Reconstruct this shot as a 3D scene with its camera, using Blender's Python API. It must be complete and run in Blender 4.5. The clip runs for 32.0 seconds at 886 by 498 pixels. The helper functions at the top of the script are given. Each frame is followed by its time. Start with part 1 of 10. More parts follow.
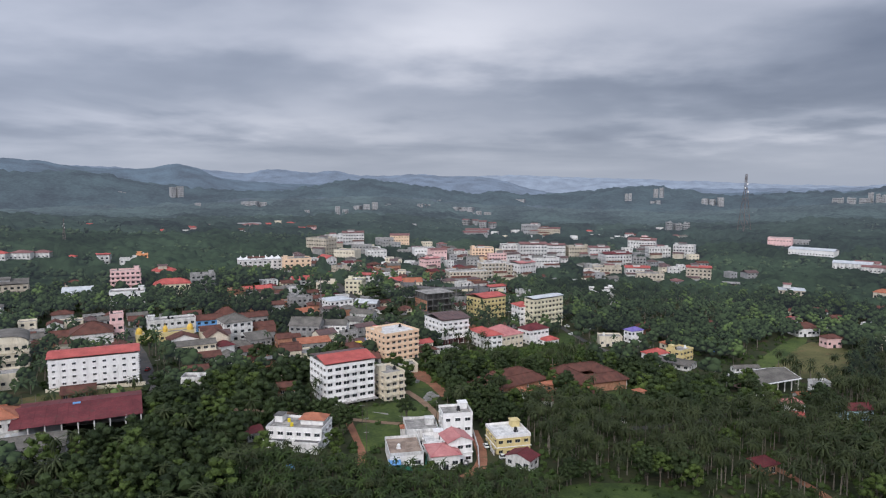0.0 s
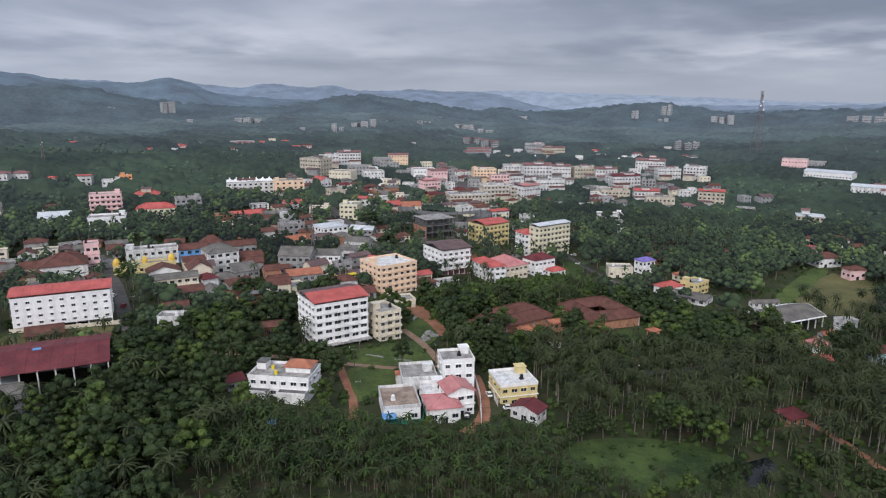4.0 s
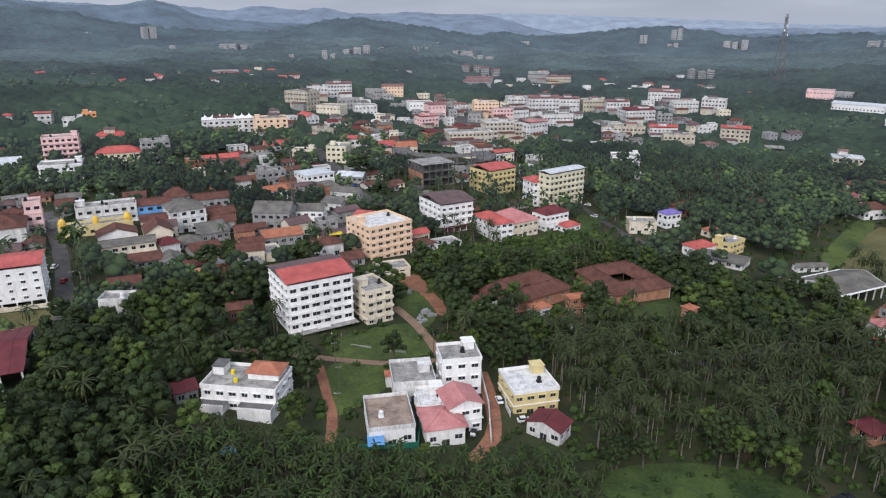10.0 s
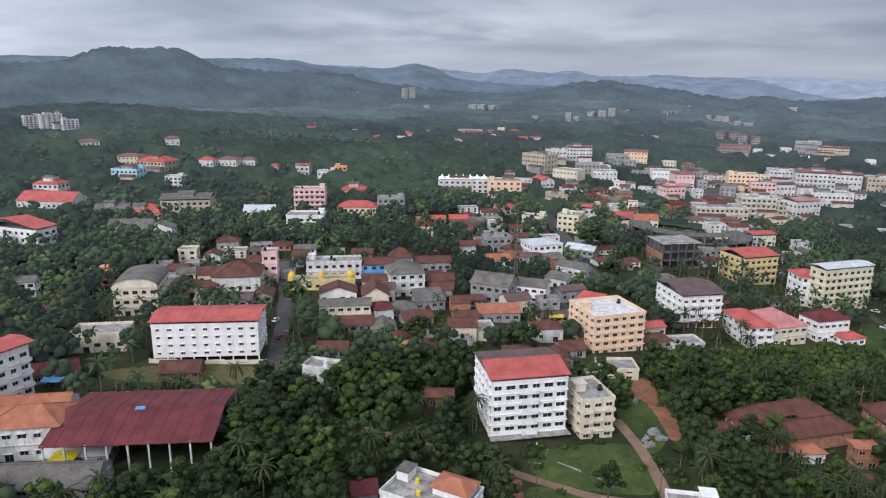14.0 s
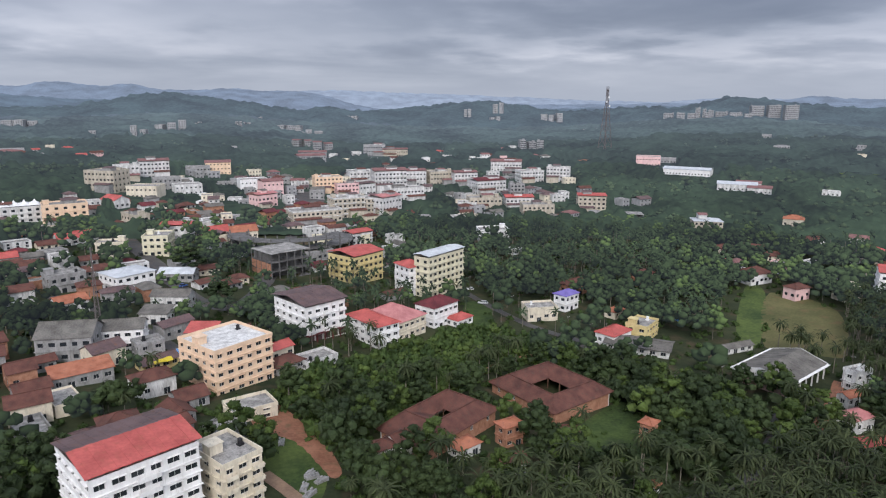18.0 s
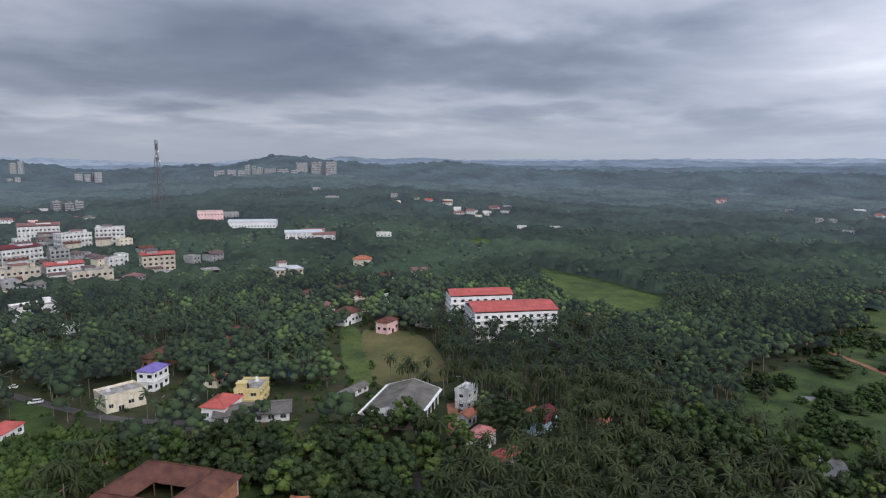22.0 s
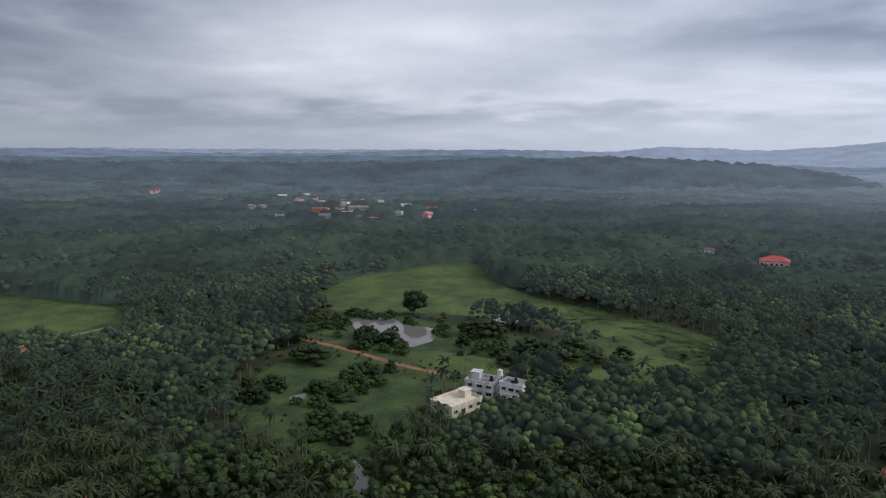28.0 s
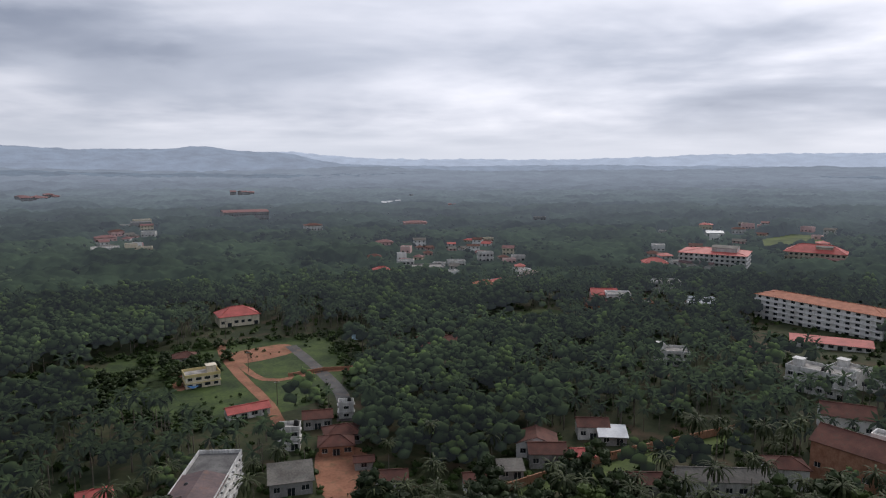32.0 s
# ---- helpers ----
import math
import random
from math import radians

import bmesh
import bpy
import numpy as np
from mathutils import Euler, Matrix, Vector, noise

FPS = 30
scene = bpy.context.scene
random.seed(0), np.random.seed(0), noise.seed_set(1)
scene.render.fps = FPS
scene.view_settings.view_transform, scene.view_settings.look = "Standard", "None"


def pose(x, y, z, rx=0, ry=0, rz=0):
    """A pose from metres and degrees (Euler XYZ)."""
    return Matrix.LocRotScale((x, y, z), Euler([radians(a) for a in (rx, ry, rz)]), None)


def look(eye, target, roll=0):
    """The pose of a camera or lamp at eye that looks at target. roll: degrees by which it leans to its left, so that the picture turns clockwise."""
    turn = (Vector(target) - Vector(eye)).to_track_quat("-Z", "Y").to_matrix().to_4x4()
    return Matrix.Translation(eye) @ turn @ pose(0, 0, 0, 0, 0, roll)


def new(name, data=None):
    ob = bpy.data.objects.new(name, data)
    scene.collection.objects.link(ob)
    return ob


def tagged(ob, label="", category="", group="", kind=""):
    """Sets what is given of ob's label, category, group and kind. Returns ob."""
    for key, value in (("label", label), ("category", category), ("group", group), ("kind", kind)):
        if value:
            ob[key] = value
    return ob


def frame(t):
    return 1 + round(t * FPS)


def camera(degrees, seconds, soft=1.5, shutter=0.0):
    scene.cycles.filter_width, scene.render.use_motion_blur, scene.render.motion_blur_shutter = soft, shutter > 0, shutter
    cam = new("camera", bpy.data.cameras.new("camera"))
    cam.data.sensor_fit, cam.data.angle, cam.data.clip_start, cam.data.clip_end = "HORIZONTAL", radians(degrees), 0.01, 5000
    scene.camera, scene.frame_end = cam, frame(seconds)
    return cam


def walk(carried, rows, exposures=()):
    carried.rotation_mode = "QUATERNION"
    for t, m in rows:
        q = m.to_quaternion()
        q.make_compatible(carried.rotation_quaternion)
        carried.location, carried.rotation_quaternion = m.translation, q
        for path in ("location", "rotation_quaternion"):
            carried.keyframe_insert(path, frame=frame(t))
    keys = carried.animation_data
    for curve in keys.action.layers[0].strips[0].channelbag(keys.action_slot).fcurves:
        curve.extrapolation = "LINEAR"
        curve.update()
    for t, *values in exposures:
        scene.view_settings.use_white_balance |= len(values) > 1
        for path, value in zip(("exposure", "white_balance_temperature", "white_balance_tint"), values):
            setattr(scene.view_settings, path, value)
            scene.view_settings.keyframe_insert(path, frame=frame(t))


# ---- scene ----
def part(name, bm, material, parent=None, label="", at=None):
    """Links a bmesh, or shares a mesh, as one object under a thing or a part."""
    if isinstance(bm, bpy.types.Mesh):
        me = bm
    else:
        me = bpy.data.meshes.new(name)
        bm.to_mesh(me)
        bm.free()
    for m in (material if isinstance(material, (list, tuple)) else [material]):
        if m and m.name not in me.materials:
            me.materials.append(m)
    ob = new(name, me)
    if parent:
        ob.parent = parent
    if at is not None:
        ob.matrix_basis = at
    if label:
        ob["label"] = label
    return ob


def thing(name, label, category, m, group=""):
    ob = new(name)
    ob.empty_display_size = 0.5
    ob.matrix_basis = m
    return tagged(ob, label, category, group)


# ---- camera ----
cam = camera(66.68, 32.0, soft=1.2)
PATH = [
    (0, 0.00, -0.00, 96.00, -0.00, -5.67, 0.09),
    (0.5, 0.02, 3.47, 95.66, 0.02, -5.87, 0.18),
    (1, 0.07, 6.88, 95.56, 0.06, -8.85, 0.20),
    (1.5, 0.18, 10.50, 95.59, 0.08, -9.24, 0.18),
    (2, 0.14, 14.27, 95.86, 0.04, -10.82, 0.20),
    (2.5, 0.13, 17.91, 96.14, 0.01, -12.49, 0.27),
    (3, 0.22, 21.36, 96.58, 0.03, -12.62, 0.26),
    (3.5, 0.25, 24.66, 96.92, 0.02, -12.63, 0.28),
    (5.5, 0.02, 40.56, 97.52, -0.02, -13.83, 0.27),
    (6, 0.13, 44.46, 97.47, -0.02, -15.08, 0.25),
    (6.5, 0.11, 48.32, 97.77, -0.06, -16.74, 0.24),
    (7, 0.09, 52.26, 98.02, -0.08, -16.77, 0.20),
    (7.5, 0.05, 56.35, 98.29, -0.07, -16.76, 0.18),
    (8, 0.14, 60.42, 98.34, -0.07, -16.73, 0.13),
    (8.5, -0.13, 64.67, 98.75, -0.13, -16.76, 0.20),
    (9, -0.22, 68.76, 98.96, -0.14, -16.74, 0.21),
    (9.5, -0.26, 72.72, 99.06, -0.14, -16.69, 0.20),
    (10, -0.31, 76.54, 99.07, -0.20, -18.76, 0.19),
    (10.5, -0.51, 80.38, 99.27, -0.27, -20.01, 0.24),
    (11, -1.25, 83.67, 99.50, 14.49, -20.08, 0.33),
    (11.5, -0.73, 87.77, 99.76, 17.71, -20.00, 0.33),
    (12, -1.00, 91.94, 100.00, 17.81, -16.77, 0.40),
    (12.5, -1.48, 95.84, 100.10, 17.89, -16.12, 0.39),
    (13, -2.11, 99.88, 100.01, 17.98, -13.97, 0.46),
    (13.5, -2.77, 103.91, 99.98, 18.06, -14.05, 0.47),
    (14, -3.82, 107.77, 99.92, 19.77, -14.01, 0.53),
    (14.5, -5.23, 111.48, 99.97, 24.76, -13.98, 0.60),
    (15.4, -6.73, 119.21, 98.32, 30.0, -13.83, 0.32),
    (16.5, -8.56, 128.66, 96.31, 15.32, -13.64, -0.02),
    (17, -10.97, 133.80, 94.45, 0.78, -13.11, 0.16),
    (17.5, -12.56, 138.86, 92.86, -7.44, -12.64, 0.29),
    (18, -13.44, 143.85, 91.21, -15.08, -12.56, 0.22),
    (18.5, -13.69, 149.25, 89.57, -25.65, -12.37, 0.06),
    (19, -14.46, 154.30, 88.29, -31.38, -12.44, 0.11),
    (19.5, -14.64, 158.63, 87.15, -31.49, -12.34, 0.11),
    (20, -14.23, 162.24, 86.19, -31.29, -8.29, 0.09),
    (20.5, -13.39, 166.05, 85.00, -31.16, -7.29, 0.02),
    (21, -11.21, 170.18, 83.44, -41.54, -7.31, -0.05),
    (21.5, -9.50, 175.40, 81.68, -51.68, -7.35, -0.06),
    (22, -7.44, 179.70, 81.16, -52.01, -7.38, -0.05),
    (22.5, -5.10, 183.35, 81.54, -68.04, -7.61, 0.08),
    (23, -2.93, 186.52, 81.64, -68.24, -7.69, 0.08),
    (23.5, -0.40, 189.45, 81.53, -72.77, -7.78, 0.05),
    (24, 2.24, 192.05, 81.18, -73.49, -7.80, 0.05),
    (24.5, 5.15, 194.58, 81.38, -73.96, -7.93, 0.07),
    (25, 8.13, 196.67, 81.29, -76.31, -7.99, 0.08),
    (25.5, 11.51, 198.21, 81.18, -77.73, -8.02, 0.07),
    (26, 14.83, 200.29, 81.05, -80.23, -8.07, 0.05),
    (26.5, 18.69, 201.75, 80.75, -87.54, -8.10, 0.24),
    (28.5, 37.10, 204.09, 78.93, -98.51, -8.14, 0.26),
    (29, 41.55, 204.01, 78.36, -98.85, -8.10, 0.37),
    (29.5, 46.08, 203.74, 77.68, -110.51, -7.97, 0.45),
    (30, 50.56, 203.46, 77.48, -111.78, -7.98, 0.46),
    (30.5, 55.08, 201.95, 77.48, -125.64, -7.98, 0.66),
    (31, 60.12, 200.45, 77.01, -144.13, -7.77, 0.26),
    (31.5, 63.65, 198.39, 76.65, -148.51, -7.72, 0.31),
    (32, 67.51, 196.29, 76.41, -169.22, -7.65, 0.07),
]
walk(cam, [(t, look((x, y, z), (x - 100 * math.sin(radians(yaw)) * math.cos(radians(pitch)), y + 100 * math.cos(radians(yaw)) * math.cos(radians(pitch)), z + 100 * math.sin(radians(pitch))), roll))
           for t, x, y, z, yaw, pitch, roll in PATH], [(0, 0.45, 6200, 14), (2, 0.4, 6200, 14), (5.5, 0.55, 6150, 14), (14.5, 0.6, 6150, 14), (19, 0.6, 6200, 14), (22, 0.4, 6150, 14), (26.5, 0.14, 6150, 14), (32, 0.11, 6600, 14)])


# ---- sky and sun ----
def nodes_of(tree):
    def add(kind, **values):
        node = tree.nodes.new(kind)
        for key, value in values.items():
            if key.startswith("in_"):
                node.inputs[int(key[3:])].default_value = value
            elif key == "op":
                node.operation = value
            elif key == "mode":
                node.blend_type = value
        return node

    def join(a, b, out=0, to=0):
        tree.links.new(a.outputs[out], b.inputs[to])
        return b
    return add, join


def ramp_of(node, stops):
    el = node.color_ramp.elements
    while len(el) < len(stops):
        el.new(0.5)
    for e, (at, col) in zip(el, stops):
        e.position, e.color = at, (*col, 1)


SUN_AZ, SUN_EL = 196, 36
world = bpy.data.worlds.new("overcast")
scene.world = world
world.use_nodes = True
wt = world.node_tree
wt.nodes.clear()
add, join = nodes_of(wt)
coord = add("ShaderNodeTexCoord")
sep = join(coord, add("ShaderNodeSeparateXYZ"))
lift = join(sep, add("ShaderNodeMath", op="MAXIMUM", in_1=0.0), 2)
lift2 = join(lift, add("ShaderNodeMath", op="ADD", in_1=0.13))
dx = join(sep, add("ShaderNodeMath", op="DIVIDE"), 0)
dy = join(sep, add("ShaderNodeMath", op="DIVIDE"), 1)
join(lift2, dx, 0, 1)
join(lift2, dy, 0, 1)
flat = join(dx, add("ShaderNodeCombineXYZ"))
join(dy, flat, 0, 1)
big = join(flat, add("ShaderNodeTexNoise"))
big.inputs["Scale"].default_value, big.inputs["Detail"].default_value, big.inputs["Distortion"].default_value = 0.42, 5.0, 0.5
fine = join(flat, add("ShaderNodeTexNoise"))
fine.inputs["Scale"].default_value, fine.inputs["Detail"].default_value = 1.3, 5.0
both = join(big, add("ShaderNodeMath", op="MULTIPLY_ADD", in_1=0.55))
half = join(fine, add("ShaderNodeMath", op="MULTIPLY", in_1=0.2))
join(half, both, 0, 2)
# banks of thicker and thinner cloud: azimuth, height and half widths in degrees, and how much lighter
bearing = join(sep, add("ShaderNodeMath", op="ARCTAN2"), 0, 0)
join(sep, bearing, 1, 1)
bearing = join(bearing, add("ShaderNodeMath", op="MULTIPLY_ADD", in_1=180 / math.pi, in_2=100.0))
bearing = join(bearing, add("ShaderNodeMath", op="FLOORED_MODULO", in_1=360.0))
bearing = join(bearing, add("ShaderNodeMath", op="SUBTRACT", in_1=100.0))
warp = join(fine, add("ShaderNodeMath", op="MULTIPLY_ADD", in_1=9.0, in_2=-4.5))
climb = join(sep, add("ShaderNodeMath", op="MULTIPLY_ADD", in_1=58.0), 2)
join(warp, climb, 0, 2)
drift = join(big, add("ShaderNodeMath", op="MULTIPLY_ADD", in_1=40.0, in_2=-20.0))
heading = join(bearing, add("ShaderNodeMath", op="ADD"))
join(drift, heading, 0, 1)
deck = join(both, add("ShaderNodeMath", op="ADD", in_1=0.138))
for az, el, wide, thick, gain in ((4, 12.5, 15, 3.5, 0.15), (19, 7.3, 20, 1.6, -0.09), (32, 11.0, 9, 2.2, -0.07), (24, 4.4, 15, 1.0, 0.08), (-17, 5.2, 15, 1.1, 0.06), (-20, 9.0, 12, 2.0, -0.06),
                                  (44, 9.0, 18, 2.0, -0.09), (50, 4.9, 18, 1.2, 0.08), (62, 8.6, 14, 2.6, -0.13), (92, 10.0, 12, 3.5, 0.09), (78, 15.0, 16, 3.0, 0.05), (102, 4.6, 26, 1.3, 0.08),
                                  (128, 8.6, 14, 1.8, -0.12), (143, 9.5, 9, 2.2, -0.11), (165, 6.0, 22, 4.0, 0.03), (198, 11.5, 13, 4.0, 0.13), (-60, 8.0, 20, 2.0, -0.05), (-52, 12.0, 16, 3.0, 0.06)):
    u = join(heading, add("ShaderNodeMath", op="MULTIPLY_ADD", in_1=1 / wide, in_2=-az / wide))
    u = join(u, add("ShaderNodeMath", op="POWER", in_1=2.0))
    v = join(climb, add("ShaderNodeMath", op="MULTIPLY_ADD", in_1=1 / thick, in_2=-el / thick))
    v = join(v, add("ShaderNodeMath", op="POWER", in_1=2.0))
    join(u, v2 := add("ShaderNodeMath", op="ADD"), 0, 0)
    join(v, v2, 0, 1)
    bell = join(v2, add("ShaderNodeMath", op="POWER", in_0=math.exp(-1)), 0, 1)
    more = join(bell, add("ShaderNodeMath", op="MULTIPLY_ADD", in_1=gain))
    deck = join(deck, more, 0, 2)
cloud = join(more, add("ShaderNodeValToRGB"))
ramp_of(cloud, [(0.32, (0.17, 0.20, 0.26)), (0.46, (0.31, 0.345, 0.41)), (0.56, (0.46, 0.49, 0.55)), (0.72, (0.72, 0.735, 0.77))])
# low down the deck closes into even grey mist
low = add("ShaderNodeMapRange")
join(sep, low, 2, 0)
low.inputs[1].default_value, low.inputs[2].default_value = 0.0, 0.06
hor = add("ShaderNodeMix")
hor.data_type = "RGBA"
join(low, hor, 0, 0)
hor.inputs[6].default_value = (0.40, 0.44, 0.50, 1)
join(cloud, hor, 0, 7)
# the deck is thinner towards the sun
dot = join(coord, add("ShaderNodeVectorMath", op="DOT_PRODUCT"))
dot.inputs[1].default_value = (math.sin(radians(SUN_AZ)) * 0.8, math.cos(radians(SUN_AZ)) * 0.8, 0.6)
glow = join(dot, add("ShaderNodeMapRange"), 1)
glow.inputs[1].default_value, glow.inputs[2].default_value, glow.inputs[3].default_value, glow.inputs[4].default_value = -0.7, 0.95, 0.72, 1.75
lit = join(hor, add("ShaderNodeVectorMath", op="SCALE"), 2)
join(glow, lit, 0, 3)
sky = add("ShaderNodeTexSky")
sky.sky_type, sky.sun_disc, sky.sun_elevation, sky.sun_rotation = "NISHITA", False, radians(SUN_EL), radians(SUN_AZ)
bg_sky = join(sky, add("ShaderNodeBackground"))
bg_sky.inputs[1].default_value = 0.05
bg_cloud = join(lit, add("ShaderNodeBackground"))
bg_cloud.inputs[1].default_value = 1.0
mixed = add("ShaderNodeMixShader", in_0=0.93)
join(bg_sky, mixed, 0, 1)
join(bg_cloud, mixed, 0, 2)
join(mixed, add("ShaderNodeOutputWorld"))

sun = new("sun", bpy.data.lights.new("sun", "SUN"))
sun.data.energy, sun.data.angle, sun.data.color = 1.5, radians(25), (1.0, 0.95, 0.88)
sun.matrix_basis = look((0, 0, 0), (-math.sin(radians(SUN_AZ)) * math.cos(radians(SUN_EL)), -math.cos(radians(SUN_AZ)) * math.cos(radians(SUN_EL)), -math.sin(radians(SUN_EL))))


# ---- materials ----
def surface(name, low, high, scale=0.4, grain=6.0, rough=0.8, bump=0.3, streak=0.0, metal=0.0, island=0.0, object_vary=0.0, ridges=0.0, dirt=None):
    """A surface whose colour wanders between two tones at two scales, with fine relief; streak: runs of rain down a wall."""
    m = bpy.data.materials.new(name)
    m.use_nodes = True
    t = m.node_tree
    add, join = nodes_of(t)
    bsdf = t.nodes["Principled BSDF"]
    geo = add("ShaderNodeNewGeometry")
    place = add("ShaderNodeMapping")
    join(geo, place)
    place.inputs["Scale"].default_value = (1, 1, 1 - 0.85 * streak)
    wide = join(place, add("ShaderNodeTexNoise"))
    wide.inputs["Scale"].default_value, wide.inputs["Detail"].default_value = scale, 4
    tight = join(place, add("ShaderNodeTexNoise"))
    tight.inputs["Scale"].default_value, tight.inputs["Detail"].default_value = grain, 3
    blend = join(wide, add("ShaderNodeMath", op="MULTIPLY_ADD", in_1=0.65))
    part2 = join(tight, add("ShaderNodeMath", op="MULTIPLY", in_1=0.35))
    join(part2, blend, 0, 2)
    ramp = join(blend, add("ShaderNodeValToRGB"))
    ramp_of(ramp, [(0.36, low), (0.62, high)])
    out = ramp
    if dirt:
        spot = join(place, add("ShaderNodeTexNoise"))
        spot.inputs["Scale"].default_value, spot.inputs["Detail"].default_value = scale * 2.7, 6
        cut = join(spot, add("ShaderNodeMapRange"))
        cut.inputs[1].default_value, cut.inputs[2].default_value, cut.inputs[4].default_value = 0.55, 0.75, 0.75
        mix = add("ShaderNodeMix")
        mix.data_type = "RGBA"
        join(cut, mix)
        join(out, mix, 0, 6)
        mix.inputs[7].default_value = (*dirt, 1)
        out = mix
    if island or object_vary:
        src = geo if island else add("ShaderNodeObjectInfo")
        amount = island or object_vary
        vary = add("ShaderNodeMapRange")
        t.links.new(src.outputs["Random Per Island" if island else "Random"], vary.inputs[0])
        vary.inputs[3].default_value, vary.inputs[4].default_value = 1 - amount, 1 + amount
        hue = add("ShaderNodeHueSaturation")
        t.links.new(vary.outputs[0], hue.inputs["Value"])
        t.links.new(out.outputs[2 if out.bl_idname == "ShaderNodeMix" else 0], hue.inputs["Color"])
        out = hue
    t.links.new(out.outputs[2 if out.bl_idname == "ShaderNodeMix" else 0], bsdf.inputs["Base Color"])
    bsdf.inputs["Roughness"].default_value, bsdf.inputs["Metallic"].default_value = rough, metal
    bsdf.inputs["Specular IOR Level"].default_value = 0.3
    if bump:
        b = add("ShaderNodeBump")
        b.inputs["Strength"].default_value, b.inputs["Distance"].default_value = bump, 0.15
        join(tight, b, 0, 2)
        join(b, bsdf, 0, bsdf.inputs.find("Normal"))
    return m


WHITE = surface("white_paint", (0.68, 0.665, 0.64), (0.84, 0.825, 0.80), 0.5, 3, 0.7, 0.1, 0.8, dirt=(0.52, 0.50, 0.46))
WHITE_OLD = surface("stained_white_paint", (0.42, 0.41, 0.39), (0.74, 0.73, 0.70), 0.5, 3, 0.8, 0.15, 0.8, dirt=(0.22, 0.21, 0.19))
CREAM = surface("cream_paint", (0.56, 0.49, 0.37), (0.74, 0.67, 0.53), 0.5, 3, 0.75, 0.1, 0.8, dirt=(0.36, 0.32, 0.25))
PEACH = surface("peach_paint", (0.66, 0.47, 0.32), (0.80, 0.60, 0.42), 0.4, 3, 0.75, 0.1, 0.7)
YELLOW = surface("yellow_paint", (0.52, 0.42, 0.19), (0.66, 0.55, 0.28), 0.4, 3, 0.75, 0.1, 0.7)
PALE_YELLOW = surface("pale_yellow_paint", (0.56, 0.51, 0.36), (0.71, 0.66, 0.49), 0.4, 3, 0.75, 0.1, 0.7)
PINK = surface("pink_paint", (0.62, 0.40, 0.38), (0.78, 0.54, 0.51), 0.4, 3, 0.75, 0.1, 0.7)
# copies for far buildings: haze is put into their greyed, dulled colours
FAR_RED = surface("distant_hazed_red_roof", (0.15, 0.075, 0.072), (0.25, 0.125, 0.115), 0.25, 1.5, 0.8, 0.1)
FAR_WALL = surface("distant_hazed_paint", (0.22, 0.222, 0.225), (0.36, 0.357, 0.352), 0.3, 2, 0.8, 0.1, 0.6)
# town copies: weathering and dirt, with haze also put into the colour
TOWN_WHITE = surface("hazed_weathered_town_white", (0.46, 0.45, 0.43), (0.70, 0.685, 0.66), 0.3, 2, 0.8, 0.1, 0.8, dirt=(0.26, 0.25, 0.23))
TOWN_CREAM = surface("hazed_weathered_town_cream", (0.36, 0.32, 0.25), (0.56, 0.50, 0.40), 0.3, 2, 0.8, 0.1, 0.8, dirt=(0.26, 0.23, 0.18))
DARK_CONCRETE = surface("dark_wet_concrete", (0.075, 0.072, 0.070), (0.16, 0.155, 0.148), 0.3, 3, 0.9, 0.3, 0.5, dirt=(0.05, 0.05, 0.045))
ORANGE = surface("orange_paint", (0.66, 0.28, 0.12), (0.78, 0.38, 0.18), 0.4, 3, 0.75, 0.1, 0.7)
BLUE = surface("blue_paint", (0.10, 0.25, 0.50), (0.16, 0.36, 0.62), 0.4, 3, 0.7, 0.1, 0.5)
PALE_BLUE = surface("pale_blue_paint", (0.36, 0.52, 0.62), (0.50, 0.66, 0.74), 0.4, 3, 0.7, 0.1, 0.5)
GREY = surface("grey_render", (0.20, 0.20, 0.19), (0.36, 0.35, 0.34), 0.4, 4, 0.9, 0.3, 0.6, dirt=(0.10, 0.10, 0.09))
LATERITE = surface("laterite_wall", (0.26, 0.12, 0.07), (0.42, 0.22, 0.14), 0.8, 3, 0.9, 0.4, 0.3)
SLAB = surface("weathered_slab", (0.14, 0.135, 0.125), (0.40, 0.38, 0.35), 0.35, 2.5, 0.9, 0.2, dirt=(0.06, 0.06, 0.05))
RED_SHEET = surface("red_sheet_roof", (0.33, 0.070, 0.060), (0.50, 0.115, 0.098), 0.25, 1.5, 0.65, 0.1, dirt=(0.30, 0.09, 0.06))
MAROON_SHEET = surface("maroon_sheet_roof", (0.085, 0.018, 0.021), (0.16, 0.034, 0.038), 0.2, 1.5, 0.75, 0.1, dirt=(0.09, 0.04, 0.035))
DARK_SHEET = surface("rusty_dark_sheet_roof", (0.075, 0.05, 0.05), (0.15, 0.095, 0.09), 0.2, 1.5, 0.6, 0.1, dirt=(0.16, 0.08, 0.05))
PINK_SHEET = surface("faded_pink_sheet_roof", (0.36, 0.13, 0.125), (0.50, 0.22, 0.205), 0.3, 1.5, 0.55, 0.1)
ORANGE_TILE = surface("orange_tile_roof", (0.27, 0.095, 0.052), (0.42, 0.165, 0.095), 0.4, 5, 0.8, 0.5, dirt=(0.20, 0.10, 0.07))
BROWN_TILE = surface("mossy_brown_tile_roof", (0.070, 0.030, 0.023), (0.145, 0.060, 0.044), 0.35, 5, 0.85, 0.6, dirt=(0.09, 0.06, 0.045))
GREY_SHEET = surface("grey_cement_sheet_roof", (0.085, 0.078, 0.068), (0.175, 0.162, 0.142), 0.25, 2, 0.85, 0.2, dirt=(0.11, 0.11, 0.10))
METAL_SHEET = surface("pale_metal_roof", (0.40, 0.42, 0.44), (0.58, 0.60, 0.61), 0.3, 2, 0.5, 0.1)
